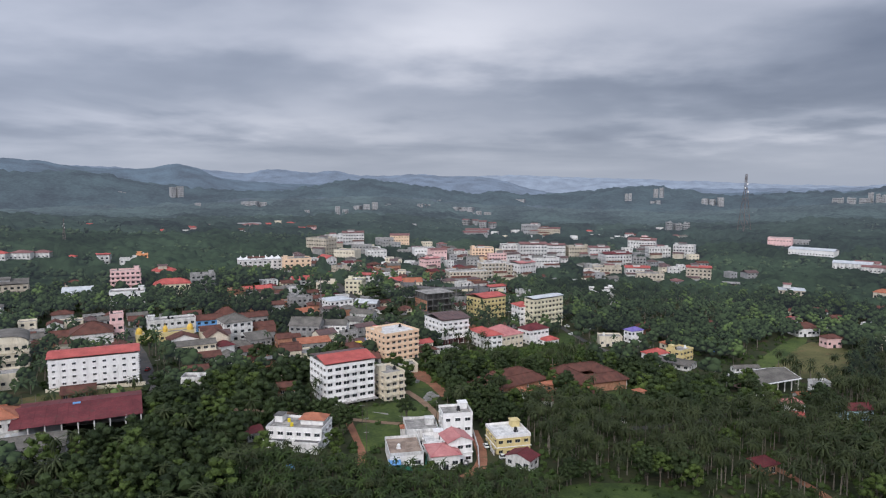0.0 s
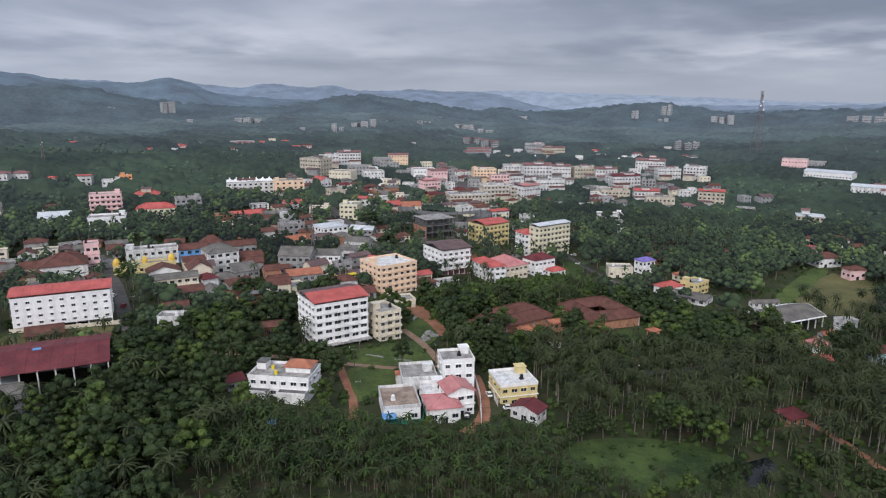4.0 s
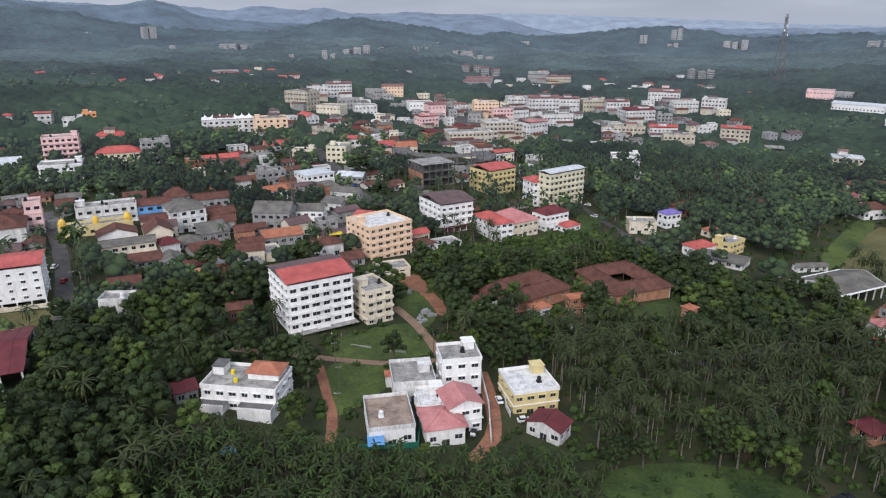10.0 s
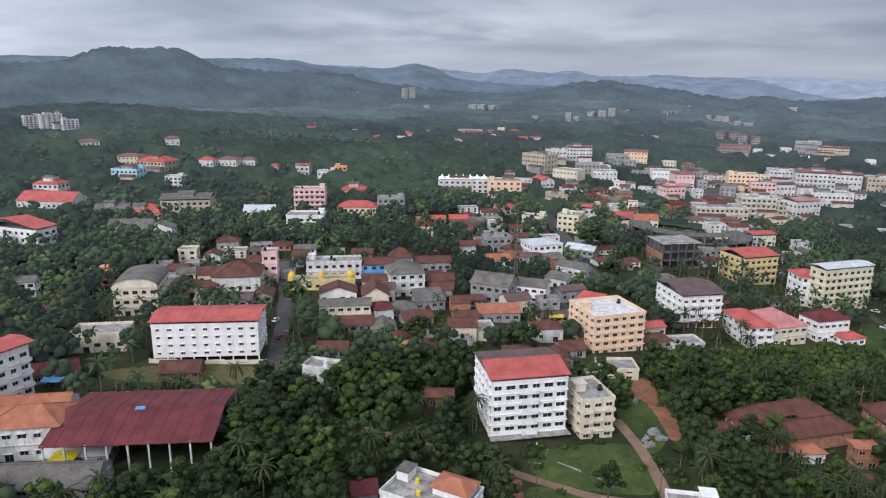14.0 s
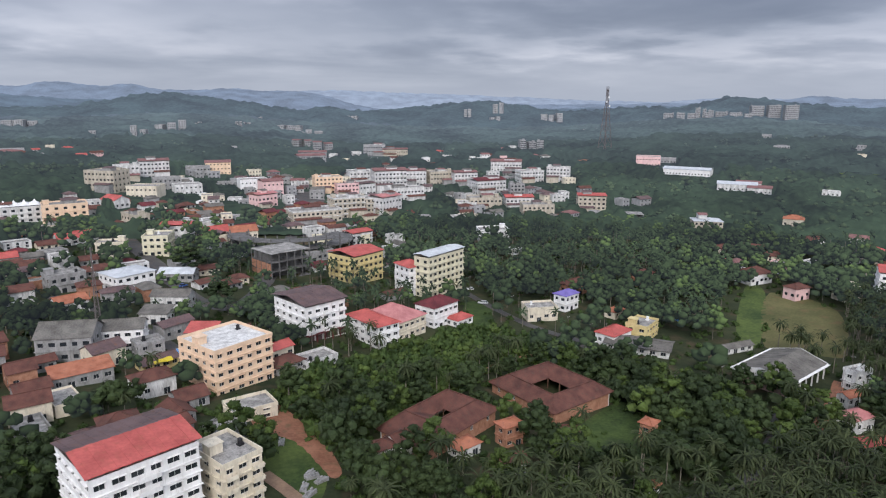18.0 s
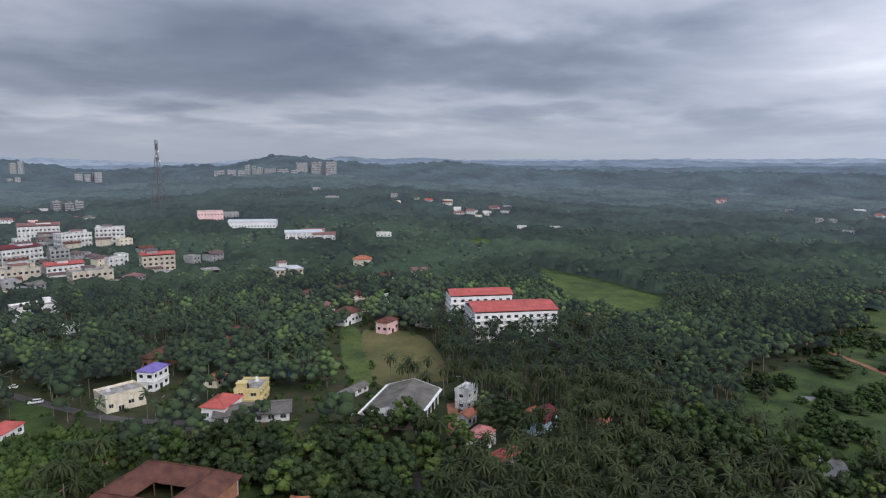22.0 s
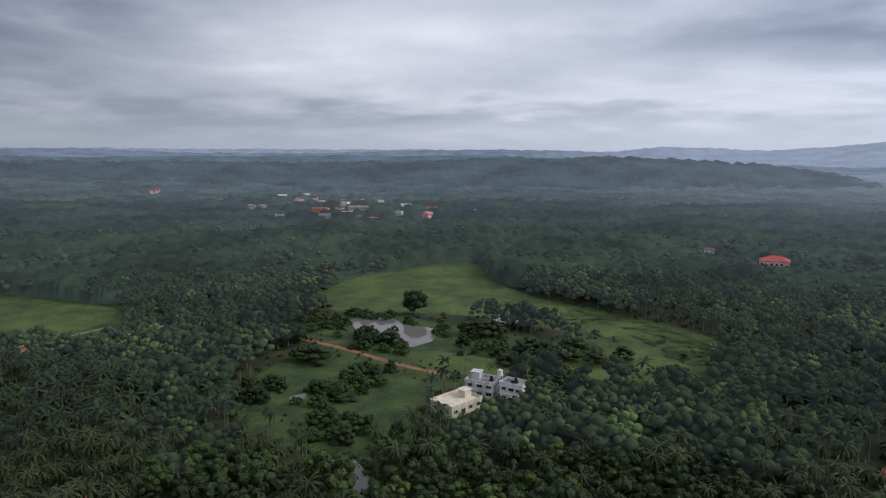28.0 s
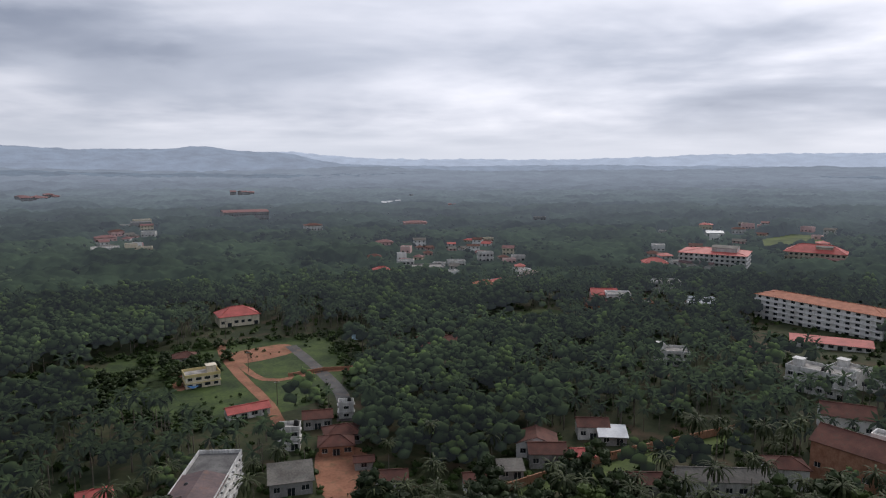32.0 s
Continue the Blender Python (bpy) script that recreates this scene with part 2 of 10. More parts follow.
WOOD = surface("dark_timber", (0.10, 0.055, 0.035), (0.20, 0.11, 0.07), 0.6, 6, 0.8, 0.3)
TANK = surface("black_plastic_tank", (0.012, 0.012, 0.013), (0.02, 0.02, 0.022), 1, 4, 0.5, 0.05)
TANK_WHITE = surface("white_plastic_tank", (0.62, 0.62, 0.60), (0.74, 0.74, 0.72), 1, 4, 0.5, 0.05)
STEEL = surface("rusty_grey_steel", (0.10, 0.085, 0.08), (0.17, 0.145, 0.14), 0.4, 3, 0.6, 0.1)
BROWN_SLAB = surface("stained_brown_slab", (0.17, 0.12, 0.09), (0.36, 0.28, 0.22), 0.3, 2.0, 0.9, 0.2, dirt=(0.10, 0.085, 0.07))
ROAD_MAT = surface("wet_asphalt", (0.045, 0.043, 0.042), (0.095, 0.090, 0.086), 0.15, 2, 0.7, 0.2, dirt=(0.16, 0.10, 0.07))
SOIL = surface("red_soil_track", (0.19, 0.082, 0.048), (0.32, 0.150, 0.090), 0.15, 1.2, 0.95, 0.4, dirt=(0.12, 0.10, 0.05))
EARTH_TRACK = surface("brown_earth_track", (0.17, 0.11, 0.075), (0.27, 0.18, 0.12), 0.2, 1.5, 0.95, 0.4)
GRASS = surface("wet_grass", (0.014, 0.030, 0.007), (0.060, 0.092, 0.021), 0.11, 1.1, 0.9, 0.8, dirt=(0.022, 0.036, 0.012))
PADDY = surface("paddy_field", (0.026, 0.048, 0.011), (0.090, 0.122, 0.028), 0.06, 0.8, 0.9, 0.7, dirt=(0.034, 0.052, 0.016))
YARD = surface("trodden_yard_grass", (0.07, 0.075, 0.025), (0.14, 0.125, 0.05), 0.06, 0.9, 0.95, 0.4, dirt=(0.16, 0.10, 0.05))
GROUND = surface("scrub_ground", (0.014, 0.024, 0.008), (0.044, 0.050, 0.019), 0.05, 0.6, 0.95, 0.7, dirt=(0.10, 0.060, 0.038))
GREEN_NET = surface("green_shade_net", (0.02, 0.13, 0.09), (0.04, 0.20, 0.14), 0.6, 8, 0.9, 0.3)
YELLOW_SHEET = surface("yellow_plastic_sheet", (0.60, 0.46, 0.02), (0.70, 0.56, 0.05), 0.6, 3, 0.5, 0.1)
PALM_BARK = surface("pale_palm_bark", (0.11, 0.095, 0.075), (0.21, 0.185, 0.15), 1.0, 5, 0.95, 0.3)
BARK = surface("grey_bark", (0.060, 0.050, 0.040), (0.125, 0.108, 0.086), 1.0, 5, 0.95, 0.4)
LEAF = surface("broad_leaves", (0.014, 0.024, 0.009), (0.038, 0.057, 0.018), 0.06, 1.9, 0.92, 0.0, island=0.22)
LEAF_LIGHT = surface("young_leaves", (0.026, 0.045, 0.009), (0.078, 0.112, 0.026), 0.06, 1.9, 0.92, 0.0, island=0.22)
FROND = surface("palm_fronds", (0.020, 0.029, 0.010), (0.052, 0.065, 0.024), 0.09, 2.6, 0.92, 0.0, island=0.25)
SCRUB = surface("undergrowth", (0.019, 0.036, 0.009), (0.050, 0.080, 0.019), 0.09, 2.6, 0.92, 0.0, island=0.22)
for leafy in (LEAF, LEAF_LIGHT, FROND, SCRUB):
    leafy.node_tree.nodes["Principled BSDF"].inputs["Specular IOR Level"].default_value = 0.2
    leafy.node_tree.nodes["Principled BSDF"].inputs["Roughness"].default_value = 0.7
GLASS = bpy.data.materials.new("dark_window_glass")
GLASS.use_nodes = True
g = GLASS.node_tree.nodes["Principled BSDF"].inputs
g["Base Color"].default_value, g["Roughness"].default_value = (0.025, 0.03, 0.035, 1), 0.12
WATER = bpy.data.materials.new("still_pond_water")
WATER.use_nodes = True
g = WATER.node_tree.nodes["Principled BSDF"].inputs
g["Base Color"].default_value, g["Roughness"].default_value, g["IOR"].default_value = (0.15, 0.142, 0.125, 1), 0.04, 1.33

# darkness from the surrounding trees is put into this copy's base colour
DARK_WATER = WATER.copy()
DARK_WATER.name = "dark_peaty_water"
DARK_WATER.node_tree.nodes["Principled BSDF"].inputs["Base Color"].default_value = (0.008, 0.009, 0.008, 1)


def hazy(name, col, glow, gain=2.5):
    """Haze painted onto far woods and hills: a faint bluish glow, stronger towards the mist in the south."""
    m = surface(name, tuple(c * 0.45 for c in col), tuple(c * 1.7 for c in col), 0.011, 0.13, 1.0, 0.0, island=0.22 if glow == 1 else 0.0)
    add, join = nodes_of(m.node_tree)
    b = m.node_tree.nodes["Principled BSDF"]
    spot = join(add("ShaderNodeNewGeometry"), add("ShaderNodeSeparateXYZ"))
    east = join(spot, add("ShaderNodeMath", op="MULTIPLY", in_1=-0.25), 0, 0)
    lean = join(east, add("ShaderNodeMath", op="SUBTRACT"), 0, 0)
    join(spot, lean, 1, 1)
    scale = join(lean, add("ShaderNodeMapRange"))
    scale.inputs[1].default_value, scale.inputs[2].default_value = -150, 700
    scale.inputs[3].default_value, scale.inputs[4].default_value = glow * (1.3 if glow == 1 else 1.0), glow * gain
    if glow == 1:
        # this painted haze glows more with the distance from the town's edge
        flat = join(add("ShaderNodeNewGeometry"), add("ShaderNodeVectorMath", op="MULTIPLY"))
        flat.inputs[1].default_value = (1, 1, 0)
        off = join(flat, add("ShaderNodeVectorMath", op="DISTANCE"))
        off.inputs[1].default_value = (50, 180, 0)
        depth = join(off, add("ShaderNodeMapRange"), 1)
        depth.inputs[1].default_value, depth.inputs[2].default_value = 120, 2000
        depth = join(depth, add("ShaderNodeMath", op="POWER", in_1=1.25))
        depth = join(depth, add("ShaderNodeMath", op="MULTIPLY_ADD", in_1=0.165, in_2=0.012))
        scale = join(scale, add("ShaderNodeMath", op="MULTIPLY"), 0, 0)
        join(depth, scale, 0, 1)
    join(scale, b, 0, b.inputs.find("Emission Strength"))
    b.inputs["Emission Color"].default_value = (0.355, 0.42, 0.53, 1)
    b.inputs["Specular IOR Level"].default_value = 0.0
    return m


# ---- land ----
def ease(v):
    v = np.clip(v, 0, 1)
    return v * v * (3 - 2 * v)


def height(x, y):
    """The lie of the land: a town on a gentle rise, paddies in the valley to the east, wooded hills further off."""
    x, y = np.asarray(x) / 1.2, np.asarray(y) / 1.2
    z = -5 + 14 * ease((100 - x) / 260) * (0.35 + 0.65 * ease((y + 50) / 200)) + 8 * ease((y - 260) / 500)
    z = z + 34 * np.exp(-(((x + 560) / 260) ** 2 + ((y - 560) / 240) ** 2)) + 30 * np.exp(-(((x - 740) / 240) ** 2 + ((y - 1080) / 300) ** 2))
    z = z + 14 * np.exp(-(((x - 520) / 260) ** 2 + ((y - 760) / 260) ** 2)) + 16 * np.exp(-(((x + 150) / 500) ** 2 + ((y - 1350) / 350) ** 2))
    r = np.hypot(x - 40, y - 150)
    z = z + ease((r - 700) / 1500) * (10 + 14 * np.sin(x / 310 + 1.3) * np.cos(y / 270 + 0.4))
    return 1.2 * z


def ground_z(x, y):
    return float(height(x, y))


MID = (50.0, 180.0)


def mesh_of(name, verts, quads):
    """A mesh from arrays of corners and of faces with three or four corners each."""
    me = bpy.data.meshes.new(name)
    verts, quads = np.asarray(verts, np.float32), np.asarray(quads, np.int32)
    n = quads.shape[1]
    me.vertices.add(len(verts))
    me.vertices.foreach_set("co", verts.ravel())
    me.loops.add(quads.size)
    me.loops.foreach_set("vertex_index", quads.ravel())
    me.polygons.add(len(quads))
    me.polygons.foreach_set("loop_start", np.arange(0, quads.size, n, dtype=np.int32))
    me.polygons.foreach_set("loop_total", np.full(len(quads), n, np.int32))
    me.update(calc_edges=True)
    return me


def ring_grid(name, radii, columns, lift, material, label, smooth=True, kind="structure", category="ground"):
    az = np.linspace(0, 2 * np.pi, columns, endpoint=False)
    r, a = np.meshgrid(radii, az, indexing="ij")
    x, y = MID[0] + r * np.sin(a), MID[1] + r * np.cos(a)
    z = lift(x, y, r, a)
    n = np.arange(len(radii) * columns).reshape(len(radii), columns)
    m = np.roll(n, -1, axis=1)
    quads = np.stack([n[:-1], m[:-1], m[1:], n[1:]], -1).reshape(-1, 4)
    me = mesh_of(name, np.stack([x, y, z], -1).reshape(-1, 3), quads[:, ::-1])
    me.polygons.foreach_set("use_smooth", np.full(len(quads), smooth))
    me.materials.append(material)
    return tagged(new(name, me), label, category, kind=kind)


def domes(x, y, size, seed=0):
    """Crowns side by side: 1 at the top of each, falling to 0 between them; and a value of its own for each."""
    u, v = x / size, y / size
    iu, iv = np.floor(u), np.floor(v)
    best, own = np.full(x.shape, 9.0), np.zeros(x.shape)
    for du in (-1, 0, 1):
        for dv in (-1, 0, 1):
            cu, cv = iu + du, iv + dv
            k = np.sin(cu * 127.1 + cv * 311.7 + seed) * 43758.5453
            l = np.sin(cu * 269.5 + cv * 183.3 + seed) * 43758.5453
            k, l = k - np.floor(k), l - np.floor(l)
            d = np.hypot(u - cu - k, v - cv - l)
            own = np.where(d < best, k, own)
            best = np.minimum(best, d)
    return np.clip(1 - best**2 * 1.3, 0, 1), own


ground = ring_grid("ground", np.r_[0.5, np.geomspace(12, 4900, 110)], 260, lambda x, y, r, a: height(x, y), GROUND,
                   "dark scrubby ground with patches of soil and grass under the trees")


def ridge(name, far, deep, skyline, material, rough, wander, label, seed):
    """A range of wooded hills all round; its skyline as (azimuth to the left, elevation) in degrees."""
    line = sorted(skyline)
    at, up = np.array([p[0] for p in line]), np.array([p[1] for p in line])
    at, up = np.r_[at - 360, at, at + 360], np.r_[up, up, up]

    def lift(x, y, r, a):
        az = -np.degrees(a)
        el = sum(np.interp(az + d, at, up) * w for d, w in ((-0.7, 0.2), (-0.3, 0.2), (0, 0.2), (0.3, 0.2), (0.7, 0.2)))
        for k, (f, g) in enumerate(((5, 0.5), (13, 0.5), (29, 0.35), (61, 0.25), (127, 0.15))):
            el = el + wander * g * np.sin(np.radians(az * f + seed * 57 * (k + 1)))
        f = ease((r - far + deep) / deep)
        # spurs and gullies run down the slopes
        fold = np.sin(np.radians(az * 19 + seed)) * np.sin(r / 90.0 + az / 3) + 0.6 * np.sin(np.radians(az * 43 + 2 * seed) + r / 55.0)
        top = 95 + far * np.tan(np.radians(el))
        d1, own = domes(x, y, rough, seed)
        return height(x, y) * (1 - f) + top * f + (d1 * (0.6 + 0.8 * own) - 0.5) * rough * (0.42 if far < 2500 else 0.12) * (0.3 + f) + fold * deep * 0.016 * np.sin(np.pi * f)
    return ring_grid(name, np.linspace(far - deep, far, 24), 1200, lift, material, label, kind="structure", category="hills")


# haze put into colour and glow: each range paler and bluer than the nearer
HAZE_NEAR = hazy("hazed_near_hill_woods", (0.027, 0.042, 0.041), 0.145, 1.6)
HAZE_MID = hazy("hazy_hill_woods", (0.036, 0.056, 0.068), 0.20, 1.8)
HAZE_FAR = hazy("hazed_far_hills", (0.050, 0.068, 0.088), 0.30, 1.9)
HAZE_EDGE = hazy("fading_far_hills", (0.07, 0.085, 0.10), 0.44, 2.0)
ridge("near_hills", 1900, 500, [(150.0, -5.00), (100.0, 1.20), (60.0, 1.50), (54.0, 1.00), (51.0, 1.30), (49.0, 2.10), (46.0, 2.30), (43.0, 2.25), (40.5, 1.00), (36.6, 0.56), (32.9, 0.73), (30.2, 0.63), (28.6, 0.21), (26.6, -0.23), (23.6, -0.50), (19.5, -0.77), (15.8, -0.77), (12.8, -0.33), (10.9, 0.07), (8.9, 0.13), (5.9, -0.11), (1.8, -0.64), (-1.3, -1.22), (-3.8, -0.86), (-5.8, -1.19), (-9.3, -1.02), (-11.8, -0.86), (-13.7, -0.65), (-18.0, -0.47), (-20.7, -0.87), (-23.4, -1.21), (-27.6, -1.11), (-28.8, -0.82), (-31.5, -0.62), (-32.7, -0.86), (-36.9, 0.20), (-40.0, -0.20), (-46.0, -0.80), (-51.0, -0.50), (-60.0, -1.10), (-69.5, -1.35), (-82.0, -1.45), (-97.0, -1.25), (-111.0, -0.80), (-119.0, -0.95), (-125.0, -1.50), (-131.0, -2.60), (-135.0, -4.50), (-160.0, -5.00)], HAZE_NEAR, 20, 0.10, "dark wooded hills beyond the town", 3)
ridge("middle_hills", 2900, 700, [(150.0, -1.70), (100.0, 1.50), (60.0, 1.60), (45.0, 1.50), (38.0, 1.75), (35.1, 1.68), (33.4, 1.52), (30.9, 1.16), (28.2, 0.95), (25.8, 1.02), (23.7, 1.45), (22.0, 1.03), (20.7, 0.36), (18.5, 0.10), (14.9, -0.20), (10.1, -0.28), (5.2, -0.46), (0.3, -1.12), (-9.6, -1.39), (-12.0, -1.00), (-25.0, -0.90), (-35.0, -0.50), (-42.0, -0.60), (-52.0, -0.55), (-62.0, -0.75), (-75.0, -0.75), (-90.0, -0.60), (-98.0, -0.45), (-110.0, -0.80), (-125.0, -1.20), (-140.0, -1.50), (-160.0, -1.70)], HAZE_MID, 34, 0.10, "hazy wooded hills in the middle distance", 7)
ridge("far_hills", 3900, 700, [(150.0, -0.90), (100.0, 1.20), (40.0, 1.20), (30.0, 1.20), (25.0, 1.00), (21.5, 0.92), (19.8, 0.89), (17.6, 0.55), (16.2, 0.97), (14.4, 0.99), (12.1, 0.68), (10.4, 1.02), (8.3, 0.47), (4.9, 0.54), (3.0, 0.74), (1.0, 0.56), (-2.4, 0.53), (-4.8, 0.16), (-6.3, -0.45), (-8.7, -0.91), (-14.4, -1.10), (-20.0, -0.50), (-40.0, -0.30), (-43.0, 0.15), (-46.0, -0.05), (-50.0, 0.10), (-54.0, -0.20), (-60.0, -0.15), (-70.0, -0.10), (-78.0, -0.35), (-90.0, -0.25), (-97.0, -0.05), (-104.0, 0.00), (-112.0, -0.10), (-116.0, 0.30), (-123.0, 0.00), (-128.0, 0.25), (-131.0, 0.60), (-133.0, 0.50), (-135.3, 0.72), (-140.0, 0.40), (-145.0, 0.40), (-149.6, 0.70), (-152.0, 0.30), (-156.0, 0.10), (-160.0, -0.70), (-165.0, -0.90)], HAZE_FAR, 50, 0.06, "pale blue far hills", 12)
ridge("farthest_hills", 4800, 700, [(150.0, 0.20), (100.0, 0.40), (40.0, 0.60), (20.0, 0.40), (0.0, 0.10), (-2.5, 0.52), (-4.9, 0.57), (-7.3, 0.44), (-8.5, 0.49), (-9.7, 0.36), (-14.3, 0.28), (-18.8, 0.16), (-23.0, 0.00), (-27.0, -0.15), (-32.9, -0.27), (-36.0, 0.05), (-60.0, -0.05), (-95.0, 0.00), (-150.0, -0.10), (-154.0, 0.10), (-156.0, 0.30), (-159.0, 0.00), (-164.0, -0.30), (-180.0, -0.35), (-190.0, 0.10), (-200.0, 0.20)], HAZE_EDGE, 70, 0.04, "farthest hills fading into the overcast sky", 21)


def box(bm, x0, x1, y0, y1, z0, z1, mat=0):
    v = [bm.verts.new((x, y, z)) for z in (z0, z1) for x, y in ((x0, y0), (x1, y0), (x1, y1), (x0, y1))]
    for f in ((3, 2, 1, 0), (4, 5, 6, 7), (0, 1, 5, 4), (1, 2, 6, 5), (2, 3, 7, 6), (3, 0, 4, 7)):
        bm.faces.new([v[i] for i in f]).material_index = mat


def boxes(*rows):
    bm = bmesh.new()
    for row in rows:
        box(bm, *row)
    return bm


def tube(bm, x, y, z0, z1, r0, r1, n=8, mat=0):
    a = [bm.verts.new((x + r0 * math.cos(2 * math.pi * i / n), y + r0 * math.sin(2 * math.pi * i / n), z0)) for i in range(n)]
    b = [bm.verts.new((x + r1 * math.cos(2 * math.pi * i / n), y + r1 * math.sin(2 * math.pi * i / n), z1)) for i in range(n)]
    for i in range(n):
        bm.faces.new((a[i], a[(i + 1) % n], b[(i + 1) % n], b[i])).material_index = mat
    bm.faces.new(b).material_index = mat
    bm.faces.new(a[::-1]).material_index = mat


def beam(bm, p, q, r, mat=0):
    """A square bar from p to q."""
    p, q = Vector(p), Vector(q)
    way = (q - p).normalized()
    side = way.cross(Vector((0, 0, 1)) if abs(way.z) < 0.9 else Vector((1, 0, 0))).normalized() * r
    up = way.cross(side).normalized() * r
    a = [bm.verts.new(p + s * side + t * up) for s, t in ((-1, -1), (1, -1), (1, 1), (-1, 1))]
    b = [bm.verts.new(q + s * side + t * up) for s, t in ((-1, -1), (1, -1), (1, 1), (-1, 1))]
    for i in range(4):
        bm.faces.new((a[i], a[(i + 1) % 4], b[(i + 1) % 4], b[i])).material_index = mat
    bm.faces.new(a[::-1])
    bm.faces.new(b)


def facade(bm, origin, along, inward, width, z0, z1, holes):
    """A wall face with real recesses, 0.25 m deep, at the holes (u0, u1, v0, v1)."""
    us = sorted({0.0, width, *(u for h in holes for u in h[:2])})
    vs = sorted({z0, z1, *(v for h in holes for v in h[2:])})
    grid = {}

    def at(u, v, deep=0.0):
        key = (round(u, 3), round(v, 3), deep)
        if key not in grid:
            grid[key] = bm.verts.new((origin[0] + along[0] * u + inward[0] * deep, origin[1] + along[1] * u + inward[1] * deep, v))
        return grid[key]
    for a, b in zip(us, us[1:]):
        for c, d in zip(vs, vs[1:]):
            mu, mv = (a + b) / 2, (c + d) / 2
            if not any(h[0] < mu < h[1] and h[2] < mv < h[3] for h in holes):
                bm.faces.new((at(a, c), at(b, c), at(b, d), at(a, d)))
    for u0, u1, v0, v1 in holes:
        ring = [(u0, v0), (u1, v0), (u1, v1), (u0, v1)]
        for (a, c), (b, d) in zip(ring, ring[1:] + ring[:1]):
            bm.faces.new((at(b, d), at(a, c), at(a, c, 0.25), at(b, d, 0.25)))


WINDOWS = {}


def window_mesh(w, h):
    """A frame with a mullion, and its panes, shared by all windows of one size."""
    key = (round(w, 1), round(h, 1))
    if key not in WINDOWS:
        w, h = key[0] + 0.06, key[1] + 0.06
        us, vs = [-w / 2, -w / 2 + 0.09, -0.04, 0.04, w / 2 - 0.09, w / 2], [-h / 2, -h / 2 + 0.09, h / 2 - 0.09, h / 2]
        made = []
        bm = bmesh.new()
        front = {(i, j): bm.verts.new((u, -0.05, v)) for i, u in enumerate(us) for j, v in enumerate(vs)}
        for i in range(5):
            for j in range(3):
                ring = [(i, j), (i + 1, j), (i + 1, j + 1), (i, j + 1)]
                if i in (1, 3) and j == 1:
                    deep = [bm.verts.new((us[a], 0.03, vs[b])) for a, b in ring]
                    for k in range(4):
                        bm.faces.new((front[ring[k]], front[ring[(k + 1) % 4]], deep[(k + 1) % 4], deep[k]))
                else:
                    bm.faces.new([front[r] for r in ring])
        made.append(("window", bm, WHITE_OLD))
        made.append(("pane", boxes((-w / 2 + 0.02, w / 2 - 0.02, 0.0, 0.02, -h / 2 + 0.02, h / 2 - 0.02)), GLASS))
        meshes = []
        for name, bm, mat in made:
            me = bpy.data.meshes.new(name)
            bm.to_mesh(me)
            bm.free()
            me.materials.append(mat)
            meshes.append(me)
        WINDOWS[key] = meshes
    return WINDOWS[key]


def window(w, h, top, at):
    """A window of a near house: its frame, with the pane in it."""
    frame_mesh, pane_mesh = window_mesh(w, h)
    ob = part("window", frame_mesh, None, top, at=at)
    part("pane", pane_mesh, None, ob)
    return ob


def pitched(bm, w, d, z, rise, over, kind, thick=0.12):
    """A pitched roof over w by d: 'gable' along x, 'gable_y' along y, 'hip' or 'lean' (falls to the front)."""
    X, Y = w / 2 + over, d / 2 + over
    if kind == "gable":
        top, faces = [(-X, 0), (X, 0)], [((-X, -Y), (X, -Y), 1, 0), ((X, Y), (-X, Y), 0, 1)]
    elif kind == "gable_y":
        top, faces = [(0, -Y), (0, Y)], [((X, -Y), (X, Y), 1, 0), ((-X, Y), (-X, -Y), 0, 1)]
    elif kind == "lean":
        top, faces = [(-X, Y), (X, Y)], [((-X, -Y), (X, -Y), 1, 0)]
    else:
        k = max(X - Y, 0.0) if X > Y else 0.0
        l = max(Y - X, 0.0) if Y >= X else 0.0
        top = [(-k, -l), (k, l)]
        if X > Y:
            faces = [((-X, -Y), (X, -Y), 1, 0), ((X, Y), (-X, Y), 0, 1), ((X, -Y), (X, Y), 1, 1), ((-X, Y), (-X, -Y), 0, 0)]
        else:
            faces = [((X, -Y), (X, Y), 1, 0), ((-X, Y), (-X, -Y), 0, 1), ((-X, -Y), (X, -Y), 0, 0), ((X, Y), (-X, Y), 1, 1)]
    for low in (0, 1):
        for a, b, i, j in faces:
            c = [(*a, z - low * thick), (*b, z - low * thick), (*top[i], z + rise - low * thick)] + ([(*top[j], z + rise - low * thick)] if i != j else [])
            f = bm.faces.new([bm.verts.new(p) for p in (c if not low else c[::-1])])
    for a, b, i, j in faces:
        q = [(*a, z), (*a, z - thick), (*b, z - thick), (*b, z)]
        bm.faces.new([bm.verts.new(p) for p in q])
        if kind in ("gable", "gable_y", "lean"):
            for e, k in ((a, j), (b, i)):
                q = [(*e, z), (*top[k], z + rise), (*top[k], z + rise - thick), (*e, z - thick)]
                bm.faces.new([bm.verts.new(p) for p in q])
    return bm


